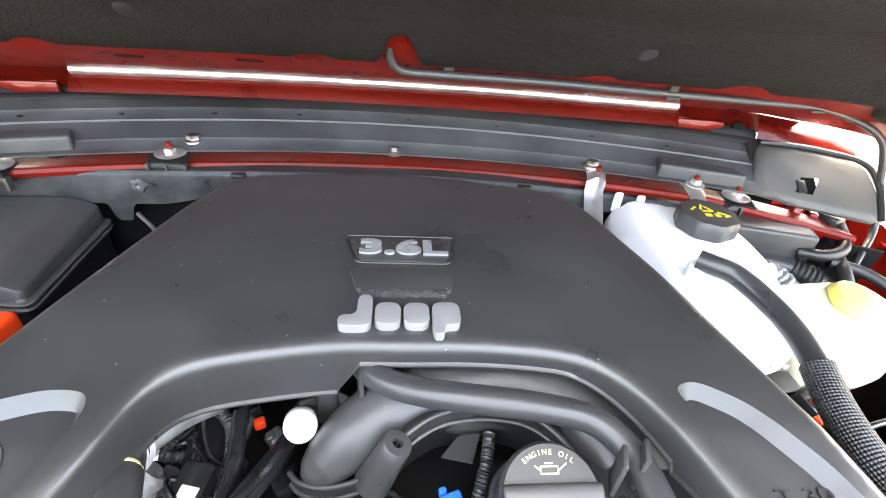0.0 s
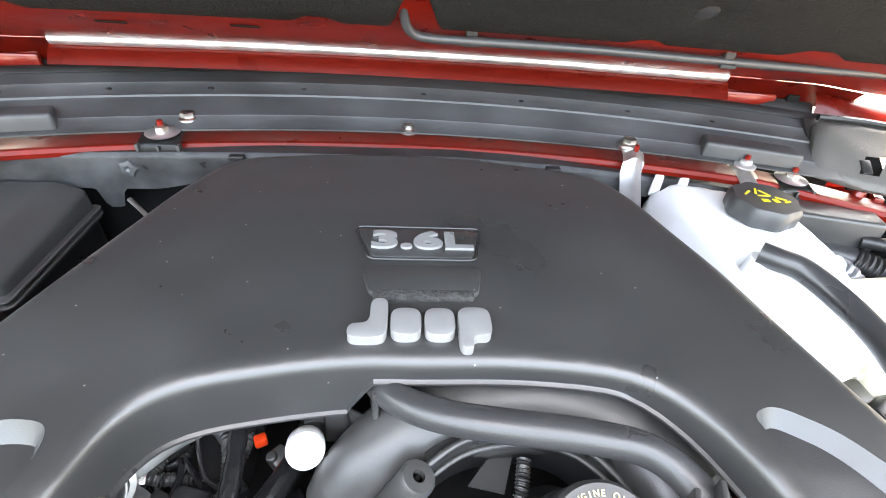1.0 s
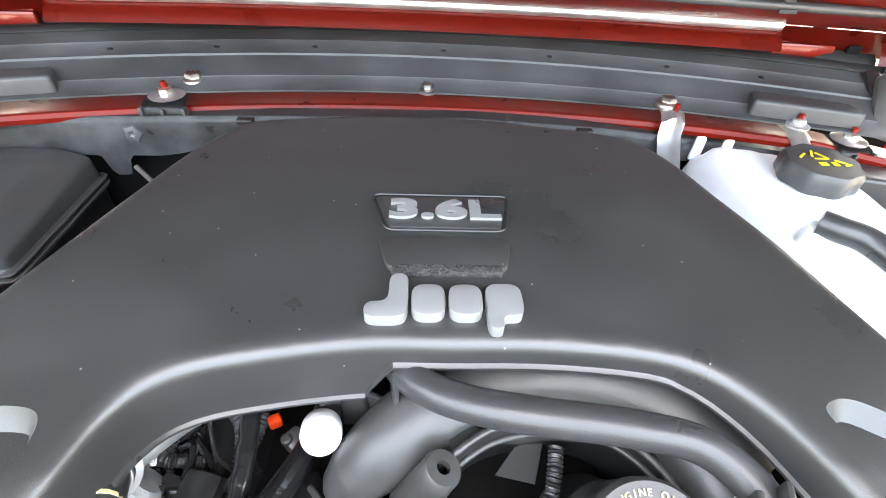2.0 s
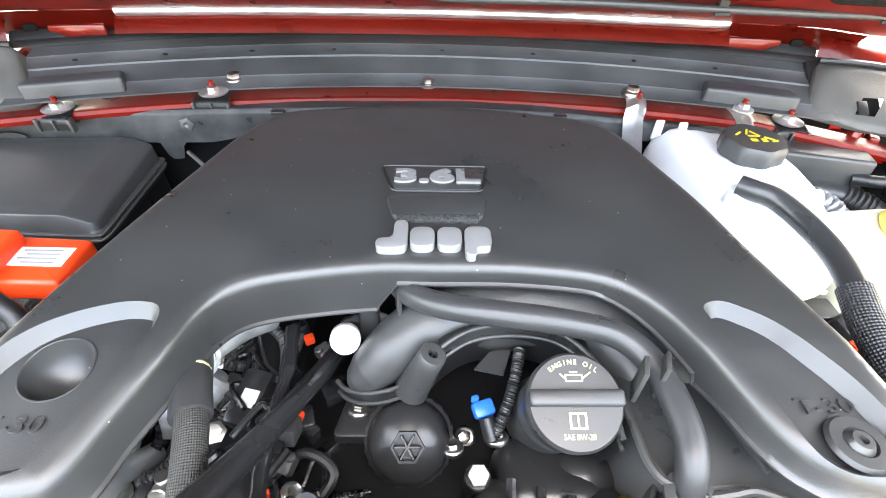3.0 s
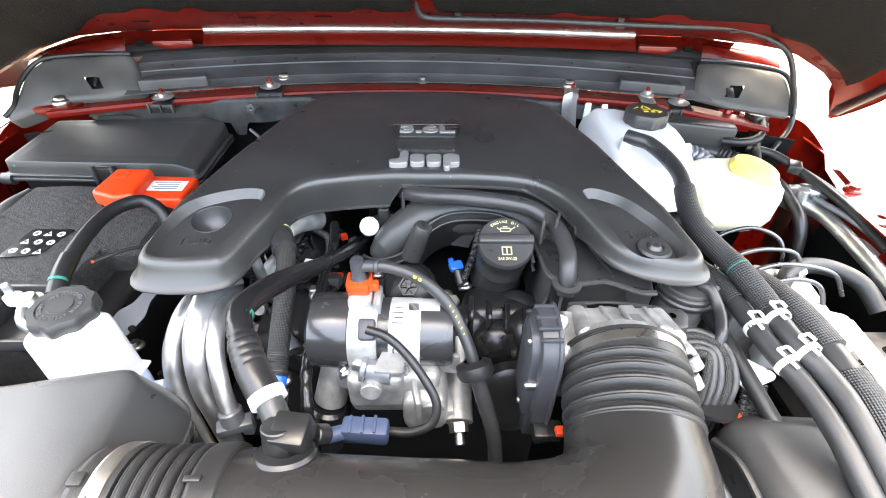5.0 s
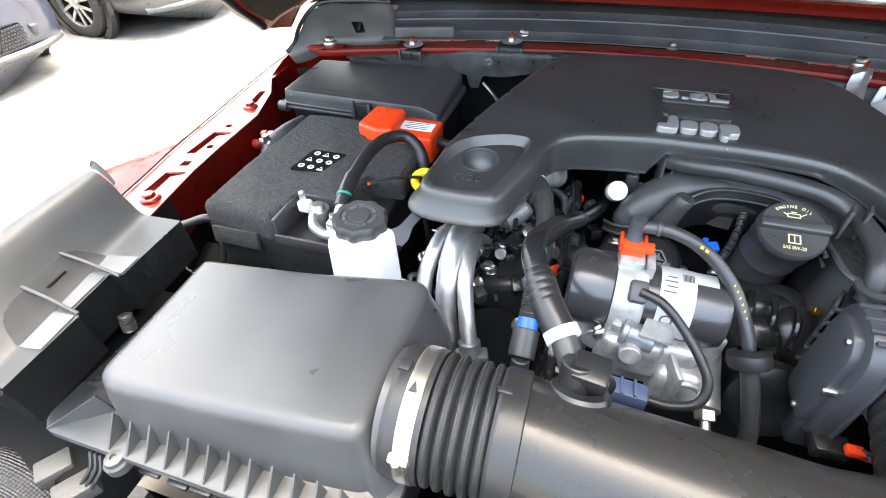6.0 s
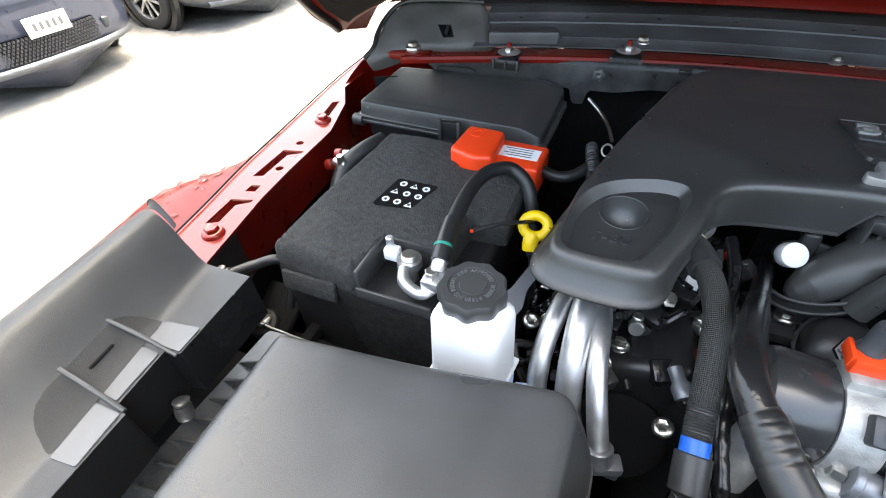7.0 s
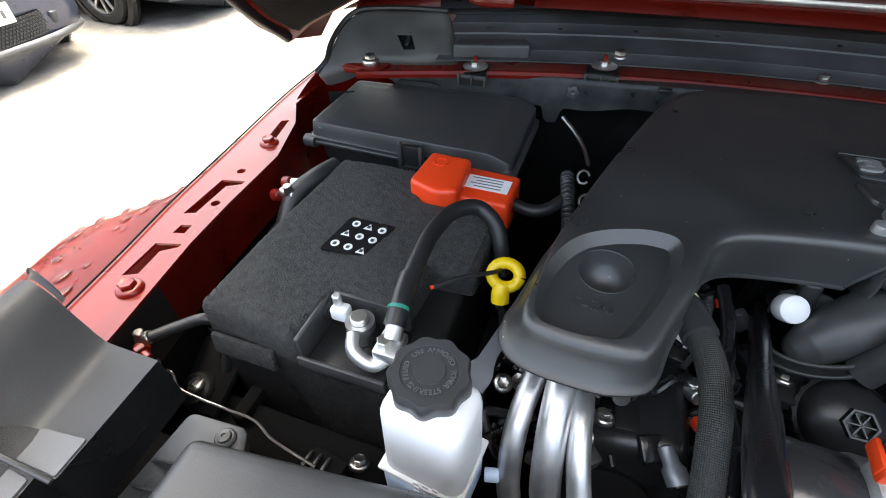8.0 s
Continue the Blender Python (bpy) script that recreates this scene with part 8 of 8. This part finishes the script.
part("sleeve", tube([(0.425, 0.135, 1.290), (0.428, 0.105, 1.312), (0.434, 0.065, 1.322), (0.441, 0.030, 1.322), (0.447, -0.005, 1.318)], 0.0205, 32, 12), SLEEVE, herring, "herringbone woven sleeve")
part("bare_hose", tube([(0.446, 0.000, 1.319), (0.450, -0.020, 1.316), (0.452, -0.038, 1.312)], 0.0165, 18), HOSE, herring)
part("tail_sleeve", tube([(0.452, -0.034, 1.312), (0.452, -0.07, 1.308), (0.446, -0.12, 1.30), (0.43, -0.18, 1.28)], 0.0190, 26, 10), SLEEVE, herring, "grey woven sleeve")
runs = thing("harness", "two black hoses side by side held by white clips", "wiring loom", (0.39, 0.0, 1.3))
part("hose", tube([(0.397, 0.032, 1.342), (0.396, 0.000, 1.342), (0.401, -0.025, 1.340), (0.409, -0.050, 1.336), (0.414, -0.085, 1.330), (0.416, -0.150, 1.310)], 0.0105, 16), SATIN, runs)
part("hose", tube([(0.376, 0.060, 1.328), (0.375, 0.020, 1.332), (0.380, -0.020, 1.330), (0.389, -0.055, 1.326), (0.395, -0.100, 1.318), (0.398, -0.160, 1.300)], 0.0105, 16), SATIN, runs)
part("hose", tube([(0.345, 0.100, 1.300), (0.350, 0.060, 1.310), (0.352, 0.020, 1.312), (0.360, -0.03, 1.30), (0.37, -0.08, 1.285)], 0.0085, 14), RUBBER, runs)
part("tape", tube([(0.3840, 0.0877, 1.3541), (0.3844, 0.0862, 1.3539)], 0.0139, 20), TEAL, runs, "green tape ring")
part("side_loom", tube([(0.352, 0.160, 1.318), (0.362, 0.120, 1.326), (0.372, 0.085, 1.330), (0.377, 0.058, 1.329)], 0.0120, 26, 10), SLEEVE, runs, "woven loom sleeve")
def loom_clip(x, y, z, turn):
    """A white twin clip round two hoses."""
    c = thing("hose_clip", "white plastic twin hose clip", "clip", (x, y, z), "white hose clips")
    m = pose(x, y, z, 0, 0, turn)
    for dx, dz in ((0.0, 0.002), (-0.019, -0.011)):
        part("ring", lathe([(0.0106, -0.003), (0.0126, -0.003), (0.0126, 0.003), (0.0106, 0.003), (0.0106, -0.003)], 24, m @ Matrix.Translation((dx, 0, dz)) @ pose(0, 0, 0, 90, 0, 0)), CLIPWHITE, c)
        for ox, oy in ((-0.006, 0.008), (0.006, 0.008), (-0.006, -0.008)):
            b = box((dx + ox, oy, dz + 0.0125), (0.0035, 0.009, 0.003), 0.001)
            b.transform(m)
            part("latch", b, CLIPWHITE, c)
        b = box((dx, 0.012, dz + 0.0125), (0.013, 0.0032, 0.003), 0.001)
        b.transform(m)
        part("latch_bar", b, CLIPWHITE, c)


loom_clip(0.396, 0.018, 1.342, 6)
loom_clip(0.402, -0.026, 1.340, 16)
arch = thing("cable_bundle", "arched bundle of ribbed black looms by the throttle body", "wiring loom", (0.34, -0.03, 1.25))
for k in range(9):
    o, h = 0.0078 * (k % 5 - 2) + 0.004 * (k // 5), -0.0075 * (k // 5)
    part("strand", fine_tube([(0.288, 0.003 + o, 1.320 + h), (0.313 + o * 0.3, 0.004 + o, 1.322 + h), (0.327 + o * 0.8, -0.008 + o * 0.5, 1.320 + h), (0.326 + o, -0.030, 1.306 + h), (0.319 + o, -0.045, 1.280 + h), (0.314 + o, -0.05, 1.22)], 0.0041, 0.0016, 12, lambda u, d: 1 + 0.06 * math.sin(d * 1500)), SATIN if k % 3 else BRAID, arch)
part("tie", tube([(0.320, -0.044, 1.284), (0.320, -0.045, 1.280)], 0.024, 20), SMOOTH, arch)
white_c = thing("white_connector", "white plastic connector clip on a short ribbed loom", "connector", (0.37, -0.02, 1.28))
part("clip", join(box((0.366, -0.012, 1.302), (0.034, 0.012, 0.012), 0.004, turn=-40), box((0.374, -0.026, 1.300), (0.030, 0.012, 0.010), 0.004, turn=20), box((0.358, -0.026, 1.296), (0.014, 0.02, 0.010), 0.004, turn=30)), CLIPWHITE, white_c)
for k in range(4):
    part("strand", fine_tube([(0.360 + 0.006 * k, -0.028, 1.292), (0.356 + 0.006 * k, -0.042, 1.276), (0.350 + 0.006 * k, -0.056, 1.255)], 0.0045, 0.0012, 8, lambda u, d: 1 + 0.14 * math.sin(d * 2000)), LOOM, white_c)
oc = thing("orange_connector", "small orange plastic plug", "connector", (0.335, -0.055, 1.27))
part("plug", box((0.335, -0.055, 1.276), (0.020, 0.012, 0.010), 0.002, turn=15), CLIPORANGE, oc)
fan = thing("fan_shroud", "black plastic fan shroud deep behind the duct", "fan shroud", (0.2, -0.2, 1.0))
part("shroud", box((0.1, -0.24, 1.10), (0.9, 0.06, 0.24), 0.02, 3), SMOOTH, fan)
rbox = thing("coolant_surge_box", "satin dark plastic box in the front corner of the bay", "box", (0.42, -0.13, 1.15))
RB = round_outline([(0.318, -0.070), (0.345, -0.058), (0.56, -0.07), (0.58, -0.24), (0.335, -0.24)], 0.012)
part("lid", field(RB, lambda p: 1.296 - 0.012 * (1 - smoothstep(edge_distance(p, RB) / 0.014)), 0.008, (), lambda x, y, nx, ny: [(0.003, 1.27), (0.005, 1.20)]), SATIN, rbox, smooth=60)
part("strap", tube([(0.300, -0.085, 1.285), (0.312, -0.110, 1.288), (0.318, -0.15, 1.28)], 0.004, 8), RUBBER, rbox)
part("leg", box((0.285, -0.12, 1.22), (0.03, 0.06, 0.12), 0.01), SMOOTH, rbox)

# ---------------------------------------------------------------- clutter between battery, reservoir and engine
clutter = thing("wiring_harness", "tangle of black wires, looms and connectors on the engine", "wiring loom", (-0.2, 0.1, 1.2))
rnd = random.Random(5)
for k in range(16):
    x, y = rnd.uniform(-0.30, -0.10), rnd.uniform(0.06, 0.26)
    z = 1.215 + rnd.uniform(0, 0.03)
    pts = [(x, y, z)]
    for j in range(4):
        x, y, z = x + rnd.uniform(-0.035, 0.035), y + rnd.uniform(-0.04, 0.04), max(1.18, min(1.27, z + rnd.uniform(-0.02, 0.02)))
        pts.append((x, y, z))
    if k % 3 == 0:
        part("loom", fine_tube(pts, 0.0052, 0.0014, 8, lambda u, d: 1 + 0.16 * math.sin(d * 1900)), LOOM, clutter)
    else:
        part("wire", tube(pts, rnd.choice((0.003, 0.0045, 0.006)), 8, 6), RUBBER, clutter)
for at, size, mt in (((-0.105, 0.175, 1.262), (0.018, 0.012, 0.008), ORANGE), ((-0.118, 0.118, 1.245), (0.016, 0.012, 0.012), ORANGE), ((-0.22, 0.12, 1.25), (0.03, 0.022, 0.02), SMOOTH), ((-0.18, 0.10, 1.24), (0.028, 0.03, 0.022), SMOOTH),
                     ((-0.155, 0.20, 1.25), (0.02, 0.03, 0.02), SMOOTH), ((-0.26, 0.17, 1.235), (0.03, 0.02, 0.02), SMOOTH), ((-0.115, 0.075, 1.25), (0.022, 0.03, 0.02), SMOOTH)):
    part("connector", box(at, size, 0.003, turn=rnd.uniform(-40, 40), tilt=rnd.uniform(-15, 15)), mt, clutter)
for k in range(26):
    x, y = rnd.uniform(-0.30, 0.06), rnd.uniform(0.055, 0.22)
    if (x > -0.16 and y < 0.07) or (abs(x) < 0.045 and y > 0.12):
        continue
    z = 1.20 + rnd.uniform(0, 0.035)
    pts = [(x, y, z)]
    for j in range(4):
        x, y, z = x + rnd.uniform(-0.03, 0.03), y + rnd.uniform(-0.03, 0.03), max(1.17, min(1.255, z + rnd.uniform(-0.025, 0.02)))
        pts.append((x, y, z))
    if k % 2:
        part("loom", fine_tube(pts, rnd.choice((0.0042, 0.0055)), 0.0016, 8, lambda u, d: 1 + 0.16 * math.sin(d * 1700)), GLOSS, clutter)
    else:
        part("wire", tube(pts, rnd.choice((0.002, 0.003, 0.005)), 8, 6), rnd.choice((GLOSS, GLOSS, HOSE)), clutter)
for k in range(22):
    at = (rnd.uniform(-0.30, -0.07), rnd.uniform(0.06, 0.24), 1.235 + rnd.uniform(-0.02, 0.02))
    part("connector", box(at, (rnd.uniform(0.014, 0.03), rnd.uniform(0.012, 0.026), rnd.uniform(0.010, 0.02)), 0.003, turn=rnd.uniform(-50, 50), tilt=rnd.uniform(-30, 30)), rnd.choice((GLOSS, SMOOTH, GLOSS, SATIN)), clutter)
for k in range(9):
    at = (rnd.uniform(-0.30, 0.04), rnd.uniform(0.06, 0.23), 1.236 + rnd.uniform(-0.02, 0.015))
    part("clip", box(at, (rnd.uniform(0.006, 0.014), rnd.uniform(0.006, 0.012), 0.003), 0.001, turn=rnd.uniform(-60, 60), tilt=rnd.uniform(-40, 40)), rnd.choice((STEEL, PIPE, PAPER)), clutter, "bright metal clip")
for pts in ([(-0.225, 0.112, 1.240), (-0.219, 0.119, 1.255), (-0.197, 0.133, 1.260), (-0.168, 0.168, 1.264), (-0.150, 0.200, 1.262)],
            [(-0.160, 0.290, 1.262), (-0.155, 0.276, 1.270), (-0.128, 0.248, 1.274), (-0.121, 0.209, 1.268), (-0.128, 0.185, 1.255)],
            [(-0.122, 0.285, 1.265), (-0.115, 0.255, 1.272), (-0.118, 0.228, 1.272), (-0.124, 0.205, 1.255)]):
    part("loom", fine_tube(pts, 0.0052, 0.0012, 10, lambda u, d: 1 + 0.16 * math.sin(d * 1900)), SATIN, clutter, "ribbed plastic loom")
for k in range(14):
    at = Vector((rnd.uniform(-0.20, -0.085), rnd.uniform(0.125, 0.270), 1.262 + rnd.uniform(-0.012, 0.012)))
    size = (rnd.uniform(0.012, 0.024), rnd.uniform(0.012, 0.024), rnd.uniform(0.012, 0.022))
    part("connector", join(box(at, size, 0.0025, turn=rnd.uniform(-50, 50), tilt=rnd.uniform(-25, 25)), rod(at + Vector((0, 0, -0.02)), at + Vector((rnd.uniform(-0.01, 0.01), rnd.uniform(-0.01, 0.01), size[2] * 0.5 + 0.004)), 0.0042, 10)), rnd.choice((GLOSS, SMOOTH, SATIN, GLOSS)), clutter)
for k in range(9):
    x, y, z = rnd.uniform(-0.20, -0.10), rnd.uniform(0.12, 0.27), 1.272
    pts = [(x, y, z)]
    for j in range(4):
        x, y, z = x + rnd.uniform(-0.022, 0.022), y + rnd.uniform(-0.03, 0.01), max(1.245, min(1.285, z + rnd.uniform(-0.014, 0.012)))
        pts.append((x, y, z))
    part("wire", tube(pts, rnd.choice((0.0018, 0.0028, 0.004)), 8, 6), rnd.choice((GLOSS, HOSE, GLOSS)), clutter)
for at, r in (((-0.118, 0.165, 1.276), 0.006), ((-0.165, 0.155, 1.272), 0.0065), ((-0.185, 0.225, 1.272), 0.005)):
    part("bolt_head", lathe([(0, 0), (r * 1.5, 0), (r * 1.5, 0.002), (r, 0.003), (r, 0.008), (0, 0.0085)], 6, pose(*at, 25, 10, 20)), STEEL, clutter, "bright bolt head")
part("coil_housing", box((-0.145, 0.190, 1.262), (0.028, 0.052, 0.030), 0.005, turn=-14, tilt=12), SMOOTH, clutter, "glossy black coil housing")
part("coil_label", box((-0.1435, 0.184, 1.2775), (0.015, 0.016, 0.0015), 0.0005, turn=-14, tilt=12), PAPER, clutter, "small white label")
part("lock_tab", box((-0.104, 0.251, 1.274), (0.010, 0.008, 0.010), 0.002, turn=25), ORANGE, clutter, "orange locking tab")
part("sensor_stub", lathe([(0, 0), (0.010, 0), (0.010, 0.012), (0.007, 0.016), (0.007, 0.030), (0, 0.032)], 18, along((-0.138, 0.050, 1.252), (-0.152, 0.075, 1.262))), GREYMETAL, clutter, "pale grey sensor stub")
wrapped = thing("wrapped_loom", "black tape-wrapped loom hanging beside the pump", "wiring loom", (-0.105, 0.05, 1.2))
part("loom", fine_tube([(-0.112, 0.240, 1.305), (-0.108, 0.190, 1.298), (-0.113, 0.130, 1.290), (-0.108, 0.075, 1.284), (-0.113, 0.020, 1.270), (-0.106, -0.030, 1.240), (-0.10, -0.05, 1.18)], 0.0068, 0.0016, 12, lambda u, d: 1 + 0.10 * math.sin(d * 260) * math.sin(d * 97) + 0.03 * math.sin(d * 1900)), GLOSS, wrapped)
part("tie", tube([(-0.1085, 0.078, 1.2845), (-0.1088, 0.075, 1.284)], 0.0085, 12), SMOOTH, wrapped)
for at, tn in (((-0.095, 0.095, 1.268), 30), ((-0.098, 0.060, 1.262), -20), ((-0.118, 0.160, 1.285), 50)):
    part("connector", box(at, (0.020, 0.014, 0.012), 0.003, turn=tn, tilt=15), GLOSS, wrapped)
inj = thing("injector", "bright metal injector stub by the cylinder head", "injector", (-0.19, 0.13, 1.24), "injectors")
part("body", join(rod((-0.192, 0.118, 1.262), (-0.192, 0.104, 1.268), 0.008), rod((-0.192, 0.118, 1.250), (-0.192, 0.118, 1.275), 0.006)), STEEL, inj)
copy_thing(inj, pose(-0.222, 0.125, 1.24))
copy_thing(inj, pose(-0.135, 0.155, 1.235, 0, 0, 30))
sleeve_l = thing("wing_connector", "bundle of connectors and copper-coloured studs on the inner wing", "connector", (-0.63, 0.26, 1.25))
part("loom", tube([(-0.610, 0.335, 1.290), (-0.625, 0.300, 1.288), (-0.640, 0.270, 1.276), (-0.640, 0.235, 1.25), (-0.625, 0.20, 1.22)], 0.015, 14), RUBBER, sleeve_l)
part("studs", join(rod((-0.655, 0.285, 1.285), (-0.630, 0.288, 1.288), 0.007), rod((-0.662, 0.268, 1.280), (-0.636, 0.262, 1.282), 0.007), rod((-0.645, 0.262, 1.274), (-0.645, 0.262, 1.298), 0.006)), STEEL, sleeve_l)
part("eyelet", join(rod((-0.668, 0.285, 1.282), (-0.656, 0.285, 1.284), 0.010), rod((-0.672, 0.262, 1.276), (-0.660, 0.262, 1.279), 0.009)), RED, sleeve_l)
part("socket", lathe([(0, 0), (0.022, 0), (0.024, 0.003), (0.024, 0.03), (0, 0.03)], 24, pose(-0.630, 0.225, 1.225, 20, -20)), SMOOTH, sleeve_l)
gnd = thing("ground_strap", "black ground cable bolted to the inner wing", "cable", (-0.6, 0.02, 1.27))
part("cable", tube([(-0.640, 0.010, 1.282), (-0.620, 0.030, 1.284), (-0.600, 0.045, 1.286), (-0.588, 0.052, 1.270), (-0.590, 0.03, 1.22)], 0.0062, 12), RUBBER, gnd)
part("lug", join(rod((-0.652, 0.004, 1.280), (-0.640, 0.010, 1.282), 0.007), rod((-0.648, 0.006, 1.272), (-0.648, 0.006, 1.292), 0.005)), STEEL, gnd)
part("stud", join(rod((-0.646, -0.003, 1.281), (-0.624, -0.010, 1.279), 0.0045), rod((-0.640, -0.005, 1.2805), (-0.634, -0.007, 1.280), 0.0085, 6)), RED, gnd, "red-painted stud and nut")
tray = thing("battery_tray", "black battery tray and bracket with bolts", "tray", (-0.48, 0.05, 1.08))
part("tray", box((-0.48, 0.13, 1.07), (0.30, 0.36, 0.03), 0.006), SMOOTH, tray)
part("rubber_mount", lathe([(0, 0), (0.020, 0), (0.020, 0.004), (0.017, 0.008), (0.0, 0.008)], 28, pose(-0.619, 0.010, 1.196, 20)), RUBBER, tray, "round rubber mount")
part("front_bracket", join(box((-0.500, 0.000, 1.172), (0.270, 0.050, 0.012), 0.004, 2, tilt=18), box((-0.440, -0.016, 1.196), (0.040, 0.020, 0.022), 0.003, turn=-8), box((-0.560, 0.016, 1.185), (0.016, 0.040, 0.020), 0.003)), DARK, tray)
for k in range(3):
    part("slat", box((-0.458 + 0.010 * k, -0.020, 1.209), (0.004, 0.016, 0.004), 0.001, turn=-8), SMOOTH, tray)
part("side_bracket", box((-0.615, 0.028, 1.200), (0.060, 0.080, 0.010), 0.004, 2, tilt=22), DARK, tray)
part("edge_rail", tube([(-0.648, 0.006, 1.246), (-0.640, 0.002, 1.240), (-0.626, 0.000, 1.238), (-0.615, -0.008, 1.230), (-0.590, -0.010, 1.228), (-0.554, -0.010, 1.226), (-0.521, -0.010, 1.224), (-0.493, -0.020, 1.222), (-0.445, -0.026, 1.214)], 0.0014, 8), STEEL, tray)
clip_r = thing("cable_ties", "bright wire clips hooked behind the engine cover", "clip", (-0.27, 0.42, 1.27))
for x, y, z in ((-0.272, 0.42, 1.29), (-0.262, 0.35, 1.30), (-0.235, 0.335, 1.30)):
    part("hook", tube([(x + 0.008 * math.cos(q), y + 0.004 * math.sin(q), z + 0.008 * math.sin(q)) for q in (0.3, 1.0, 1.8, 2.6, 3.4, 4.2, 5.0, 5.6)], 0.0016, 6, 4), STEEL, clip_r)
lamp = thing("headlamp_housing", "clear headlamp housing in the front corner", "headlamp", (-0.62, -0.36, 1.2))
HL = round_outline([(-0.76, -0.265), (-0.725, -0.256), (-0.697, -0.252), (-0.660, -0.270), (-0.645, -0.300), (-0.655, -0.38), (-0.76, -0.40)], 0.006)
part("housing", prism(HL, 1.15, 1.243, 0.004, 2), SATIN, lamp)
part("rim", tube([(x, y, 1.243) for x, y in HL + HL[:1]], 0.003, 6, 1), SMOOTH, lamp)
part("lens", prism(round_outline([(-0.74, -0.285), (-0.690, -0.275), (-0.672, -0.305), (-0.68, -0.36), (-0.74, -0.37)], 0.008), 1.240, 1.250, 0.003), GREY_PLASTIC, lamp, "dull reflector")
sleeve_f = thing("woven_hose", "thick hose in a woven black sleeve in the front corner", "hose", (-0.60, -0.30, 1.16))
part("sleeve", tube([(-0.700, -0.340, 1.180), (-0.665, -0.315, 1.203), (-0.620, -0.297, 1.212), (-0.575, -0.295, 1.203), (-0.535, -0.305, 1.178)], 0.030, 36, 12), SLEEVE, sleeve_f)
fend_c = thing("front_connector", "two grey plastic connector blocks in the front corner", "connector", (-0.52, -0.28, 1.2))
part("block", box((-0.545, -0.278, 1.232), (0.024, 0.032, 0.018), 0.003, turn=-35), GREY_PLASTIC, fend_c)
part("block", box((-0.508, -0.288, 1.232), (0.024, 0.036, 0.018), 0.003, turn=-35), GREY_PLASTIC, fend_c)
for dx in (0.0, 0.006, 0.012):
    part("wire", tube([(-0.500 + dx, -0.262, 1.262), (-0.496 + dx, -0.272, 1.252), (-0.502 + dx, -0.284, 1.240)], 0.002, 6), RUBBER, fend_c)

# parked cars: each faces the camera's side of the lot
parked_car("parked_car", "blue-grey sport utility car with a honeycomb grille, parked", CAR_BLUE, pose(-5.15, 2.33, 0, 0, 0, 88), True)
parked_car("parked_car", "dark grey sport utility car with bright alloy wheels, parked", CAR_BLACK, pose(-4.80, 4.84, 0, 0, 0, 88), False)
